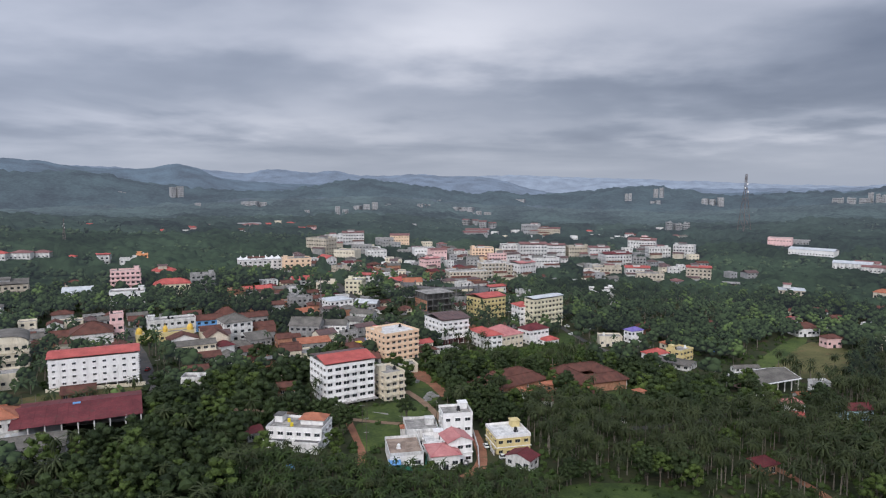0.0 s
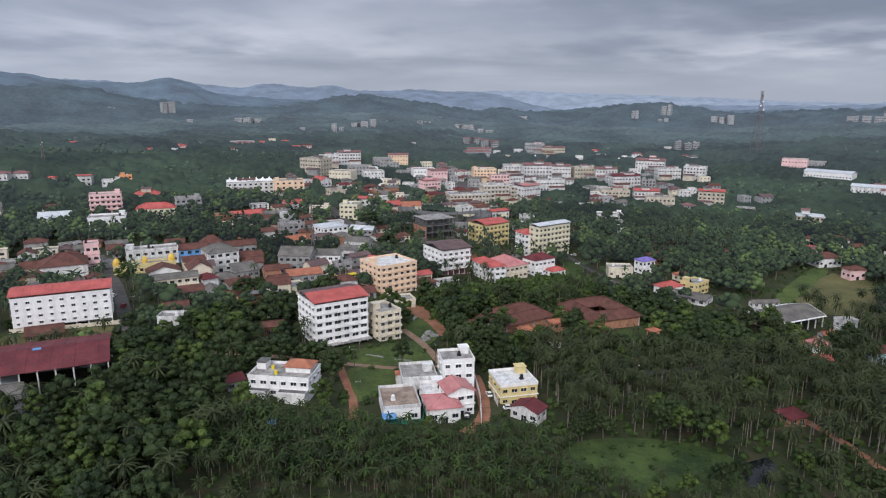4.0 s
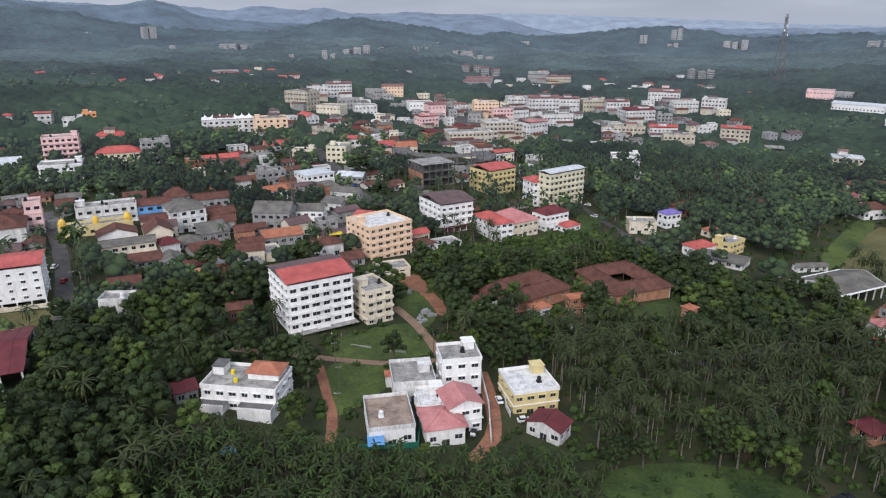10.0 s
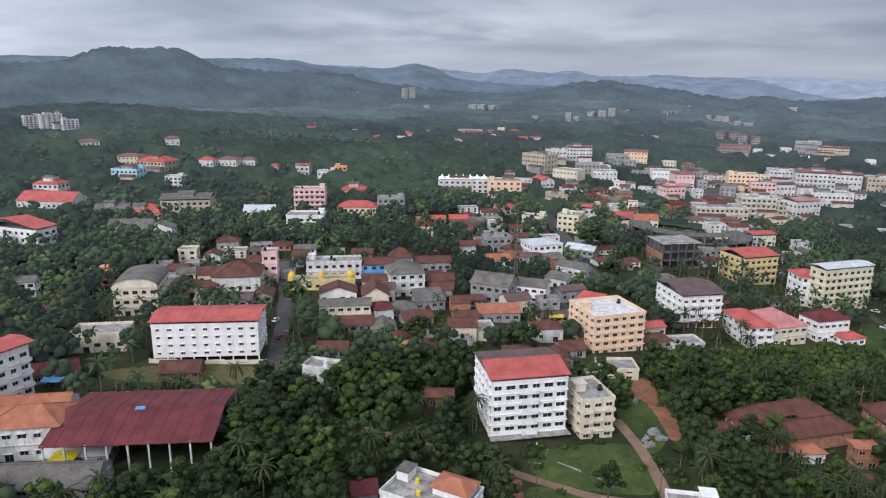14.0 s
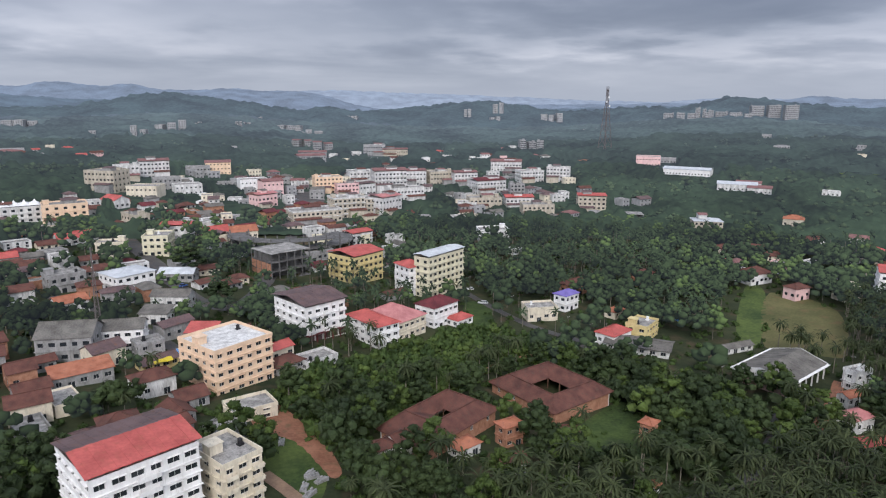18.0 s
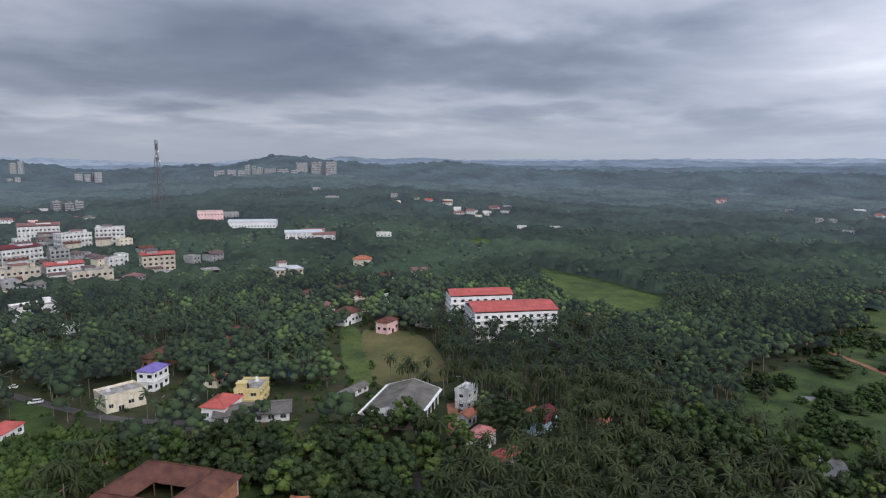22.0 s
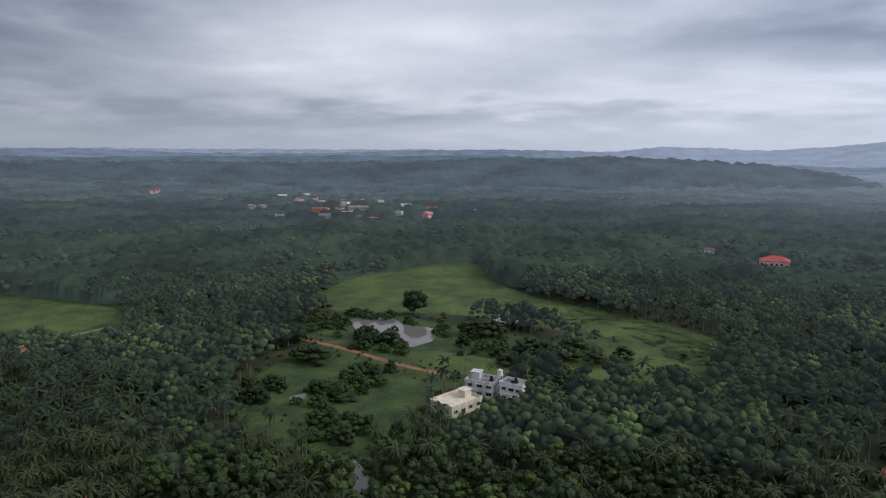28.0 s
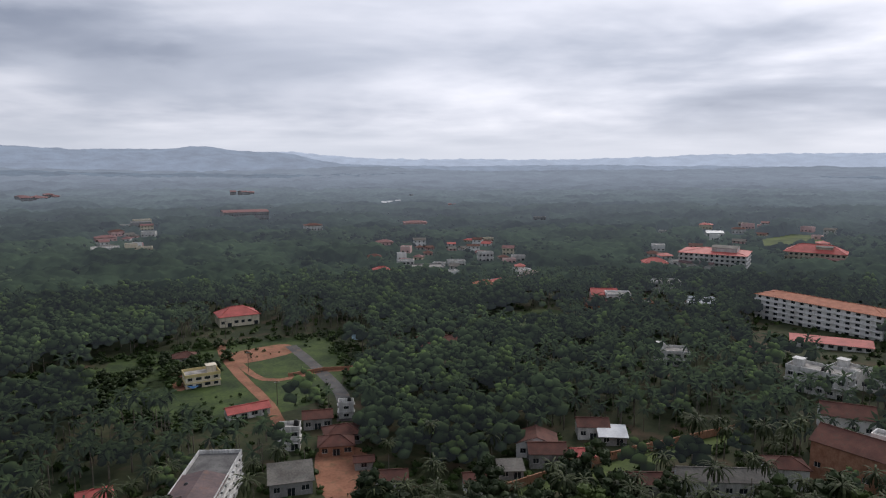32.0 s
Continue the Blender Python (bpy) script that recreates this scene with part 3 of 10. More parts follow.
def corrugate(w, d, z, rise, over, kind, pitch=1.2, back=False):
    """Sheet roofing: a gable or a lean-to of overlapping strips, every other one a little proud."""
    bm = bmesh.new()
    X, Y = w / 2 + over, d / 2 + over
    n = max(3, int(2 * X / pitch))
    ys = [(-Y, z), (0.0, z + rise), (Y, z)] if kind == "gable" else [(-Y, z), (Y, z + rise)]
    line = []
    for i in range(n):
        x0, x1 = -X + 2 * X * i / n, -X + 2 * X * (i + 1) / n
        up = 0.07 * (i % 2)
        line += [(x0, up), (x1 - 0.02, up)]
    for t in (0.0, -0.1):
        rows = [[bm.verts.new((a, b, c + up + t)) for a, up in line] for b, c in ys]
        for m, (p, q) in enumerate(zip(rows, rows[1:])):
            for i in range(len(line) - 1):
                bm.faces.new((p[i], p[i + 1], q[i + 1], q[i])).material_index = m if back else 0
    bmesh.ops.recalc_face_normals(bm, faces=bm.faces)
    return bm


FOOTPRINTS = []
KIND = {"hip": "pitched", "gable": "pitched", "gable_y": "pitched", "lean": "pitched"}


def block(x, y, z, rot, w, d, h, storeys, wall=WHITE, roof="flat", cover=None, label="", name="house", category="house", bays=0, win=(2.0, 1.45), bands=True, rise=0.0, over=0.5, stilts=False, tanks=1, head=True, sides=True, seed=0, trim=None, balcony=False, back=False, slab=None, cover_back=None, bay=False, shop=None, awning=None):
    """A house or block: walls with recessed windows, floor bands, a roof, tanks."""
    FOOTPRINTS.append((x, y, rot, w, d))
    rng = random.Random(int(x * 7 + y * 13 + seed))
    far = math.hypot(x - MID[0], y - MID[1]) > 240
    # further walls take the duller copies that have haze in their colour
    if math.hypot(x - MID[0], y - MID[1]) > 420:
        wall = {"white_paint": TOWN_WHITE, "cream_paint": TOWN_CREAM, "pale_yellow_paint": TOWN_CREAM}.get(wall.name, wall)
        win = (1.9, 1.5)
    top = thing(name, label, category, pose(x, y, z, 0, 0, rot))
    storey = h / storeys
    bays = bays or max(1, round(w / 3.4))
    side_bays = max(1, round(d / 4.2)) if sides else 0
    ww, wh = min(win[0], w / bays * 0.72), min(win[1], storey * 0.5)
    first = 1 if stilts else 0
    fronts = [((-w / 2, -d / 2), (1, 0), (0, 1), w, bays, 0), ((w / 2, -d / 2), (0, 1), (-1, 0), d, side_bays, 90), ((w / 2, d / 2), (-1, 0), (0, -1), w, bays if back else 0, 180), ((-w / 2, d / 2), (0, -1), (1, 0), d, side_bays, 270)]
    bm = bmesh.new()
    panes = []
    base = first * storey if stilts else -1.5
    for origin, along, inward, width, n, turn in fronts:
        holes = []
        for s in range(first, storeys):
            for b in range(n):
                u = width * (b + 0.5) / n
                sill = s * storey + storey * 0.34
                wide = ww if b % 3 else ww * 0.8
                wide = round(wide, 1)
                hh = round(wh, 1)
                if s == 0 and b % 4 == 1 and turn == 0:
                    sill, hh = 0.05, round(min(2.2, storey * 0.75), 1)
                holes.append((u - wide / 2, u + wide / 2, sill, sill + hh))
                panes.append((origin[0] + along[0] * u + inward[0] * 0.2, origin[1] + along[1] * u + inward[1] * 0.2, sill + hh / 2, turn, wide, hh))
        facade(bm, origin, along, inward, width, base, h, holes)
    if not far and storeys > 1:
        for px, py, pz, turn, pw, ph in panes:
            c, s2 = math.cos(radians(turn)), math.sin(radians(turn))
            corners = [(px + a * c - b * -s2, py + a * s2 - b * c) for a, b in ((-pw / 2 - 0.15, -0.24), (pw / 2 + 0.15, -0.24), (pw / 2 + 0.15, 0.72), (-pw / 2 - 0.15, 0.72))]
            lo = [bm.verts.new((*q, pz + ph / 2 + 0.05)) for q in corners]
            hi = [bm.verts.new((*q, pz + ph / 2 + 0.15)) for q in corners]
            bm.faces.new(lo)
            bm.faces.new(hi[::-1])
            for k in range(4):
                bm.faces.new((lo[k], hi[k], hi[(k + 1) % 4], lo[(k + 1) % 4]))
        bmesh.ops.recalc_face_normals(bm, faces=bm.faces)
    if stilts or roof != "flat":
        v = [bm.verts.new((sx * w / 2, sy * d / 2, base + 0.01)) for sx, sy in ((-1, -1), (-1, 1), (1, 1), (1, -1))]
        bm.faces.new(v)
    if roof in ("gable", "gable_y"):
        r = rise or min(w, d) * 0.27
        ax = (w / 2 - 0.01) if roof == "gable" else (d / 2 - 0.01)
        hw = d / 2 if roof == "gable" else w / 2
        for s in (-1, 1):
            for t in (0, 0.2):
                q = [(s * (ax - t), -hw, h - 0.05), (s * (ax - t), hw, h - 0.05), (s * (ax - t), 0, h + r - 0.14)]
                bm.faces.new([bm.verts.new(p if roof == "gable" else (p[1], p[0], p[2])) for p in q])
    part("wall", bm, wall, top)
    if far:
        # too small to tell apart singly
        bm = bmesh.new()
        for px, py, pz, turn, pw, ph in panes:
            c, s2 = math.cos(radians(turn)), math.sin(radians(turn))
            bm.faces.new([bm.verts.new((px + a * c, py + a * s2, pz + b)) for a, b in ((-pw / 2, -ph / 2), (pw / 2, -ph / 2), (pw / 2, ph / 2), (-pw / 2, ph / 2))])
        if panes:
            tagged(part("glazing", bm, GLASS, top), kind="stuff")
        else:
            bm.free()
    else:
        for px, py, pz, turn, pw, ph in panes:
            window(pw, ph, top, pose(px, py, pz, 0, 0, turn))
    if stilts:
        n = max(3, int(w / 4))
        for i in range(n + 1):
            for yy in (-d / 2 + 0.2, d / 2 - 0.2):
                xx = -w / 2 + 0.2 + (w - 0.4) * i / n
                part("column", boxes((xx - 0.2, xx + 0.2, yy - 0.2, yy + 0.2, -1.5, base)), wall, top)
        part("inner_wall", boxes((-w / 2 + 1, w / 2 - 1, -d / 6, d / 2 - 1, -1.5, base)), GREY, top)
    if bands:
        rows = []
        for s in range(max(1, first), storeys):
            zz, e = s * storey, 0.5 if balcony else 0.35
            row = [(-w / 2 - e, w / 2 + e, -d / 2 - e, -d / 2, zz - 0.12, zz + 0.1), (-w / 2 - e, -w / 2, -d / 2, d / 2, zz - 0.12, zz + 0.1), (w / 2, w / 2 + e, -d / 2, d / 2, zz - 0.12, zz + 0.1)]
            if far:
                rows += row
            else:
                part("floor_band", boxes(*row), trim or wall, top)
        if rows:
            tagged(part("floor_banding", boxes(*rows), trim or wall, top), kind="stuff")
    rails = []
    if balcony and not (far and h < 9):
        for s in range(1, storeys):
            for b in range(0, bays, 2):
                u = -w / 2 + w * (b + 0.5) / bays
                zz = s * storey
                k = w / bays * 0.42
                (rails.append((u, k, zz)) if far else None) or far or part("balcony", boxes((u - k, u + k, -d / 2 - 1.3, -d / 2 - 0.36, zz - 0.1, zz + 0.05), (u - k, u + k, -d / 2 - 1.3, -d / 2 - 1.2, zz + 0.05, zz + 0.95), (u - k, u - k + 0.1, -d / 2 - 1.2, -d / 2 - 0.36, zz + 0.05, zz + 0.95), (u + k - 0.1, u + k, -d / 2 - 1.2, -d / 2 - 0.36, zz + 0.05, zz + 0.95)), trim or wall, top)
    if rails:
        tagged(part("balcony_parapet", boxes(*(r for u, k, zz in rails for r in ((u - k, u + k, -d / 2 - 1.3, -d / 2 - 0.5, zz - 0.1, zz + 0.05), (u - k, u + k, -d / 2 - 1.3, -d / 2 - 1.2, zz + 0.05, zz + 0.95)))), trim or wall, top), kind="stuff")
    if bay:
        for s in range(1, storeys):
            zz = s * storey
            part("balcony", boxes((-2.2, 2.2, -d / 2 - 1.4, -d / 2 - 0.36, zz - 0.1, zz + 0.1), (-2.2, 2.2, -d / 2 - 1.4, -d / 2 - 1.28, zz + 0.1, zz + 1.0), (-2.2, -2.08, -d / 2 - 1.28, -d / 2 - 0.36, zz + 0.1, zz + 1.0), (2.08, 2.2, -d / 2 - 1.28, -d / 2 - 0.36, zz + 0.1, zz + 1.0)), wall, top)
        part("canopy", boxes((-w / 2 - 0.6, w / 2 + 0.6, -d / 2 - 3.0, -d / 2 - 0.36, storey * 0.92, storey * 0.92 + 0.2)), SLAB, top, "weathered entrance canopy")
        for i in range(8):
            part("step", boxes((-4.5 + 0.45 * i, -4.05 + 0.45 * i, -d / 2 - 4.4, -d / 2 - 3.0, -1.5, 0.2 + 0.17 * i)), WHITE, top)
        part("landing", boxes((-0.9, 1.6, -d / 2 - 4.4, -d / 2 - 3.0, -1.5, 1.6)), WHITE, top, "white entrance landing")
    if shop:
        part("shop_canopy", boxes((-w / 2 - 1.2, w / 2 + 1.2, -d / 2 - 1.8, -d / 2 - 0.4, storey * 0.9, storey * 0.9 + 0.14), (w / 2 + 0.4, w / 2 + 1.8, -d / 2 - 0.4, d / 2, storey * 0.9, storey * 0.9 + 0.14)), shop, top)
        for i in range(bays + 1):
            xx = -w / 2 + 0.1 + (w - 0.2) * i / bays
            part("pillar", boxes((xx - 0.22, xx + 0.22, -d / 2 - 1.7, -d / 2 - 1.3, -1.5, storey * 0.9)), shop, top)
        for i in range(bays):
            xx = -w / 2 + w * (i + 0.5) / bays
            part("shutter", boxes((xx - w / bays * 0.42, xx + w / bays * 0.42, -d / 2 - 0.07, -d / 2 - 0.02, 0.0, storey * 0.8)), DARK_SHEET, top)
    if awning:
        for s in range(1, storeys):
            for i in range(2):
                yy, zz = -d / 2 + d * (i + 0.5) / 2, (s + 0.82) * storey
                bm = bmesh.new()
                v = [bm.verts.new(p) for p in ((w / 2, yy - 1.7, zz), (w / 2 + 1.3, yy - 1.7, zz - 0.7), (w / 2 + 1.3, yy + 1.7, zz - 0.7), (w / 2, yy + 1.7, zz), (w / 2, yy - 1.7, zz - 0.1), (w / 2 + 1.3, yy - 1.7, zz - 0.8), (w / 2 + 1.3, yy + 1.7, zz - 0.8), (w / 2, yy + 1.7, zz - 0.1))]
                for f in ((0, 1, 2, 3), (7, 6, 5, 4), (0, 4, 5, 1), (1, 5, 6, 2), (2, 6, 7, 3)):
                    bm.faces.new([v[k] for k in f])
                part("awning", bm, awning, top)
                part("balcony", boxes((w / 2, w / 2 + 1.3, yy - 1.7, yy + 1.7, s * storey - 0.1, s * storey + 0.06), (w / 2 + 1.2, w / 2 + 1.3, yy - 1.7, yy + 1.7, s * storey + 0.06, s * storey + 0.95)), trim or wall, top)
    if roof == "flat":
        part("roof_slab", boxes((-w / 2 + 0.2, w / 2 - 0.2, -d / 2 + 0.2, d / 2 - 0.2, h - 0.25, h)), slab or SLAB, top)
        p = 0.9
        part("parapet", boxes((-w / 2 - 0.15, w / 2 + 0.15, -d / 2 - 0.15, -d / 2 + 0.05, h - 0.2, h + p), (-w / 2 - 0.15, w / 2 + 0.15, d / 2 - 0.05, d / 2 + 0.15, h - 0.2, h + p), (-w / 2 - 0.15, -w / 2 + 0.05, -d / 2 + 0.05, d / 2 - 0.05, h - 0.2, h + p), (w / 2 - 0.05, w / 2 + 0.15, -d / 2 + 0.05, d / 2 - 0.05, h - 0.2, h + p)), trim or wall, top)
        if head and w > 7 and d > 6:
            sx, sy = rng.choice((-1, 1)) * (w / 2 - 2.4), rng.choice((0.2, 1)) * (d / 2 - 2.2)
            part("stair_head", boxes((sx - 1.6, sx + 1.6, sy - 1.6, sy + 1.6, h - 0.1, h + 2.4), (sx - 1.9, sx + 1.9, sy - 1.9, sy + 1.9, h + 2.4, h + 2.55)), wall, top)
        for i in range(tanks):
            tx, ty = rng.uniform(-0.35, 0.35) * w, rng.uniform(-0.3, 0.3) * d
            b2 = boxes((tx - 0.7, tx + 0.7, ty - 0.7, ty + 0.7, h - 0.1, h + 0.35))
            tube(b2, tx, ty, h + 0.35, h + 1.5, 0.6, 0.58, 10)
            tube(b2, tx, ty, h + 1.5, h + 1.75, 0.5, 0.22, 10)
            part("water_tank", b2, TANK if rng.random() < 0.7 else TANK_WHITE, top)
    if 420 < math.hypot(x - MID[0], y - MID[1]) < 1000 and w > 17 and h > 6:
        u, k = rng.uniform(-0.2, 0.2) * w, rng.uniform(0.26, 0.4) * w
        lo = h if roof == "flat" else h + 1.6
        part("roof_room", boxes((u - k / 2, u + k / 2, -d * 0.3, d * 0.25, lo - 0.3, lo + 2.6)), rng.choice((wall, GREY, TOWN_WHITE)), top)
        bm = pitched(bmesh.new(), k, d * 0.55, lo + 2.6, 0.9, 0.5, "gable")
        for v in bm.verts:
            v.co.x, v.co.y = v.co.x + u, v.co.y - d * 0.025
        bmesh.ops.recalc_face_normals(bm, faces=bm.faces)
        part("roof_room_cover", bm, rng.choice((FAR_RED, DARK_SHEET, GREY_SHEET, BROWN_TILE)), top)
        u, k = rng.choice((-1, 1)) * w * 0.22, w * 0.5
        part("front_wing", boxes((u - k / 2, u + k / 2, -d / 2 - 5, -d / 2 - 0.4, -1.5, h * 0.45)), rng.choice((wall, TOWN_CREAM, GREY)), top)
        bm = pitched(bmesh.new(), k, 4.8, h * 0.45, 1.3, 0.6, "gable")
        for v in bm.verts:
            v.co.x, v.co.y = v.co.x + u, v.co.y - d / 2 - 2.8
        bmesh.ops.recalc_face_normals(bm, faces=bm.faces)
        part("front_wing_roof", bm, rng.choice((BROWN_TILE, FAR_RED, DARK_SHEET)), top)
    if roof == "sheet":
        part("roof_slab", boxes((-w / 2 + 0.1, w / 2 - 0.1, -d / 2 + 0.1, d / 2 - 0.1, h - 0.2, h)), SLAB, top)
        part("parapet", boxes((-w / 2 - 0.1, w / 2 + 0.1, -d / 2 - 0.1, -d / 2 + 0.1, h - 0.1, h + 0.8), (-w / 2 - 0.1, w / 2 + 0.1, d / 2 - 0.1, d / 2 + 0.1, h - 0.1, h + 0.8), (-w / 2 - 0.1, -w / 2 + 0.1, -d / 2 + 0.1, d / 2 - 0.1, h - 0.1, h + 0.8), (w / 2 - 0.1, w / 2 + 0.1, -d / 2 + 0.1, d / 2 - 0.1, h - 0.1, h + 0.8)), trim or wall, top)
        n = max(2, int(w / 4.5))
        posts = [(-w / 2 + 0.3 + (w - 0.6) * i / n, yy) for i in range(n + 1) for yy in (-d / 2 + 0.3, d / 2 - 0.3)]
        posts = [(a - 0.09, a + 0.09, b - 0.09, b + 0.09, h, h + 1.62) for a, b in posts]
        if far:
            tagged(part("roof_framing", boxes(*posts), GREY, top), kind="stuff")
        else:
            for row in posts:
                part("roof_post", boxes(row), GREY, top)
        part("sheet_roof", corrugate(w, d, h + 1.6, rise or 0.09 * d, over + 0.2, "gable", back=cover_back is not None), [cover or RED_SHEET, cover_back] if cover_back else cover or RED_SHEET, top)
    elif roof in KIND:
        bm = bmesh.new()
        pitched(bm, w, d, h, rise or min(w, d) * 0.27, over, roof)
        bmesh.ops.recalc_face_normals(bm, faces=bm.faces)
        if not far:
            part("roof", bm, cover or BROWN_TILE, top)
            bm = bmesh.new()
        r = rise or min(w, d) * 0.27
        X, Y = w / 2 + over, d / 2 + over
        if roof == "gable":
            beam(bm, (-X, 0, h + r + 0.04), (X, 0, h + r + 0.04), 0.14)
        elif roof == "gable_y":
            beam(bm, (0, -Y, h + r + 0.04), (0, Y, h + r + 0.04), 0.14)
        elif roof == "hip":
            k, l = max(X - Y, 0), max(Y - X, 0)
            for sx, sy in ((-1, -1), (1, 1), (1, -1), (-1, 1)):
                tip = (sx * k, (sy * l if X <= Y else 0), h + r + 0.02)
                beam(bm, (sx * X, sy * Y, h + 0.03), tip, 0.12)
            beam(bm, (-k - 0.1, -l - 0.1, h + r + 0.04), (k + 0.1, l + 0.1, h + r + 0.04), 0.13)
        if len(bm.verts):
            part("roof" if far else "ridge_tiles", bm, cover or BROWN_TILE, top)
        else:
            bm.free()
    return top


# ---- fields, water and ways ----
OPEN = []
OPEN_KIND = []
LOW = []
THICKET = []
WAYS = []


def patch(name, points, material, label, category, lift):
    """A field, yard or pond lying on the ground."""
    OPEN.append(points)
    OPEN_KIND.append(material)
    bm = bmesh.new()
    n = len(points)
    # a softened, uneven rim
    rim = []
    for i in range(n):
        a, b, c, d = (Vector((*points[(i + k) % n], 0)) for k in (-1, 0, 1, 2))
        for s in range(5):
            u = s / 5
            p = 0.5 * ((2 * b) + (c - a) * u + (2 * a - 5 * b + 4 * c - d) * u * u + (3 * b - a - 3 * c + d) * u**3)
            rim.append(p + 0.6 * Vector((noise.noise(p * 0.2), noise.noise(p * 0.2 + Vector((9, 4, 2))), 0)))
    face = bm.faces.new([bm.verts.new(p) for p in rim])
    bmesh.ops.triangulate(bm, faces=[face])
    if material not in (WATER, DARK_WATER):
        for _ in range(2):
            bmesh.ops.subdivide_edges(bm, edges=[e for e in bm.edges if e.calc_length() > 9], cuts=1)
        bmesh.ops.triangulate(bm, faces=bm.faces)
    for v in bm.verts:
        v.co.z = ground_z(v.co.x, v.co.y) + lift
    bmesh.ops.recalc_face_normals(bm, faces=bm.faces)
    if sum(f.normal.z for f in bm.faces) < 0:
        bmesh.ops.reverse_faces(bm, faces=bm.faces)
    return tagged(part(name, bm, material), label, category, kind="structure")


def lane(name, points, width, material, label, lift):
    """A way along a line of points, softened, with worn edges."""
    WAYS.append((points, width))
    line = []
    pts = [points[0], *points, points[-1]]
    for a, b, c, d in zip(pts, pts[1:], pts[2:], pts[3:]):
        a, b, c, d = (Vector((*p, 0)) for p in (a, b, c, d))
        k = max(2, int((c - b).length / 5))
        for s in range(k):
            u = s / k
            line.append(0.5 * ((2 * b) + (c - a) * u + (2 * a - 5 * b + 4 * c - d) * u * u + (3 * b - a - 3 * c + d) * u**3))
    line.append(Vector((*points[-1], 0)))
    bm = bmesh.new()
    rows = []
    for i, p in enumerate(line):
        way = (line[min(i + 1, len(line) - 1)] - line[max(i - 1, 0)]).normalized()
        side = Vector((-way.y, way.x, 0))
        w = width / 2 * (1 + 0.18 * noise.noise(p * 0.15))
        rows.append([bm.verts.new(p + side * w * k) for k in (1, 0.4, -0.4, -1)])
    for v in bm.verts:
        v.co.z = ground_z(v.co.x, v.co.y) + lift
    for a, b in zip(rows, rows[1:]):
        for i in range(3):
            bm.faces.new((a[i], a[i + 1], b[i + 1], b[i]))
    return tagged(part(name, bm, material), label, "road", kind="structure")


patch("paddy_field", [(424, 229), (489, 202), (543, 140), (551, 100), (471, 107), (410, 89), (370, 61), (323, 46), (283, 39), (272, 67), (292, 90), (332, 97), (363, 127), (375, 141), (384, 170), (390, 201)], PADDY, "bright green wet paddy field in the valley", "field", 0.06)
patch("paddy_field", [(319, 181), (301, 147), (277, 127), (262, 104), (256, 118), (278, 148), (283, 167), (295, 175)], PADDY, "green meadow strip behind the pond", "field", 0.06)
patch("meadow", [(308, 230), (330, 210), (302, 189), (276, 168), (253, 181), (257, 203), (248, 211), (222, 215), (213, 192), (217, 204), (227, 230), (265, 237)], GRASS, "low wet meadow with bushes", "field", 0.06)
patch("pond", [(372, 203), (378, 198), (372, 191), (377, 187), (374, 181), (362, 177), (357, 169), (349, 162), (332, 165), (325, 171), (321, 177), (328, 182), (340, 180), (352, 184), (338, 189), (348, 197), (357, 201)], WATER, "still pond mirroring the grey sky", "water", 0.12)
patch("pond", [(213, 212), (216, 207), (211, 202), (191, 197), (190, 201), (199, 208)], WATER, "small flooded hollow between the palms", "water", 0.12)
patch("pond", [(264, 225), (268, 220), (264, 219), (260, 222)], WATER, "small pool in the meadow", "water", 0.14)
patch("pond", [(372, 129), (379, 115), (361, 115), (359, 127)], WATER, "puddle in the paddy field", "water", 0.14)
patch("pond", [(85, 202), (91, 206), (96, 208), (95, 201), (90, 193), (84, 190)], DARK_WATER, "dark pool among the palms", "water", 0.14)
patch("paddy_field", [(434, 428), (428, 377), (414, 331), (377, 326), (351, 358), (390, 392)], PADDY, "terraced green paddy field", "field", 0.06)
patch("paddy_field", [(508, 572), (563, 577), (552, 543), (507, 515), (485, 535)], PADDY, "small bright paddy field", "field", 0.06)
patch("paddy_field", [(581, 726), (634, 714), (588, 675), (557, 701)], PADDY, "small far paddy field", "field", 0.06)
patch("soil_patch", [(335, 344), (348, 339), (333, 327), (323, 334)], SOIL, "bare red soil patch", "soil", 0.06)
patch("playing_field", [(234, 420), (244, 388), (206, 344), (193, 343), (179, 358)], YARD, "worn brownish playing field", "field", 0.06)
patch("lawn", [(228, 431), (232, 421), (179, 361), (174, 369)], PADDY, "green strip beside the playing field", "field", 0.06)
patch("lawn", [(75, 313), (97, 326), (96, 306), (87, 289), (72, 292), (69, 298)], GRASS, "rough lawn beside the old courtyard house", "field", 0.06)
patch("lawn", [(78, 441), (87, 429), (74, 398), (69, 407)], GRASS, "grass verge beside the lane", "field", 0.06)
patch("paddy_field", [(533, 593), (558, 554), (505, 512), (488, 549)], PADDY, "bright far paddy field", "field", 0.06)
patch("paddy_field", [(591, 740), (637, 715), (592, 680), (560, 705)], PADDY, "far clearing of bright grass", "field", 0.06)
patch("paddy_field", [(442, 433), (440, 398), (410, 348), (378, 332), (359, 362), (383, 392)], PADDY, "valley paddy field", "field", 0.06)
patch("soil_patch", [(331, 346), (348, 338), (331, 327), (315, 333)], SOIL, "bare red soil terrace", "soil", 0.06)
patch("lawn", [(-35, 270), (-12, 287), (-4, 266), (-30, 259)], PADDY, "rough lawn beside the white block", "field", 0.06)
patch("lawn", [(-33, 254), (-17, 257), (-15, 245), (-26, 229), (-29, 233)], PADDY, "overgrown plot behind the houses", "field", 0.06)
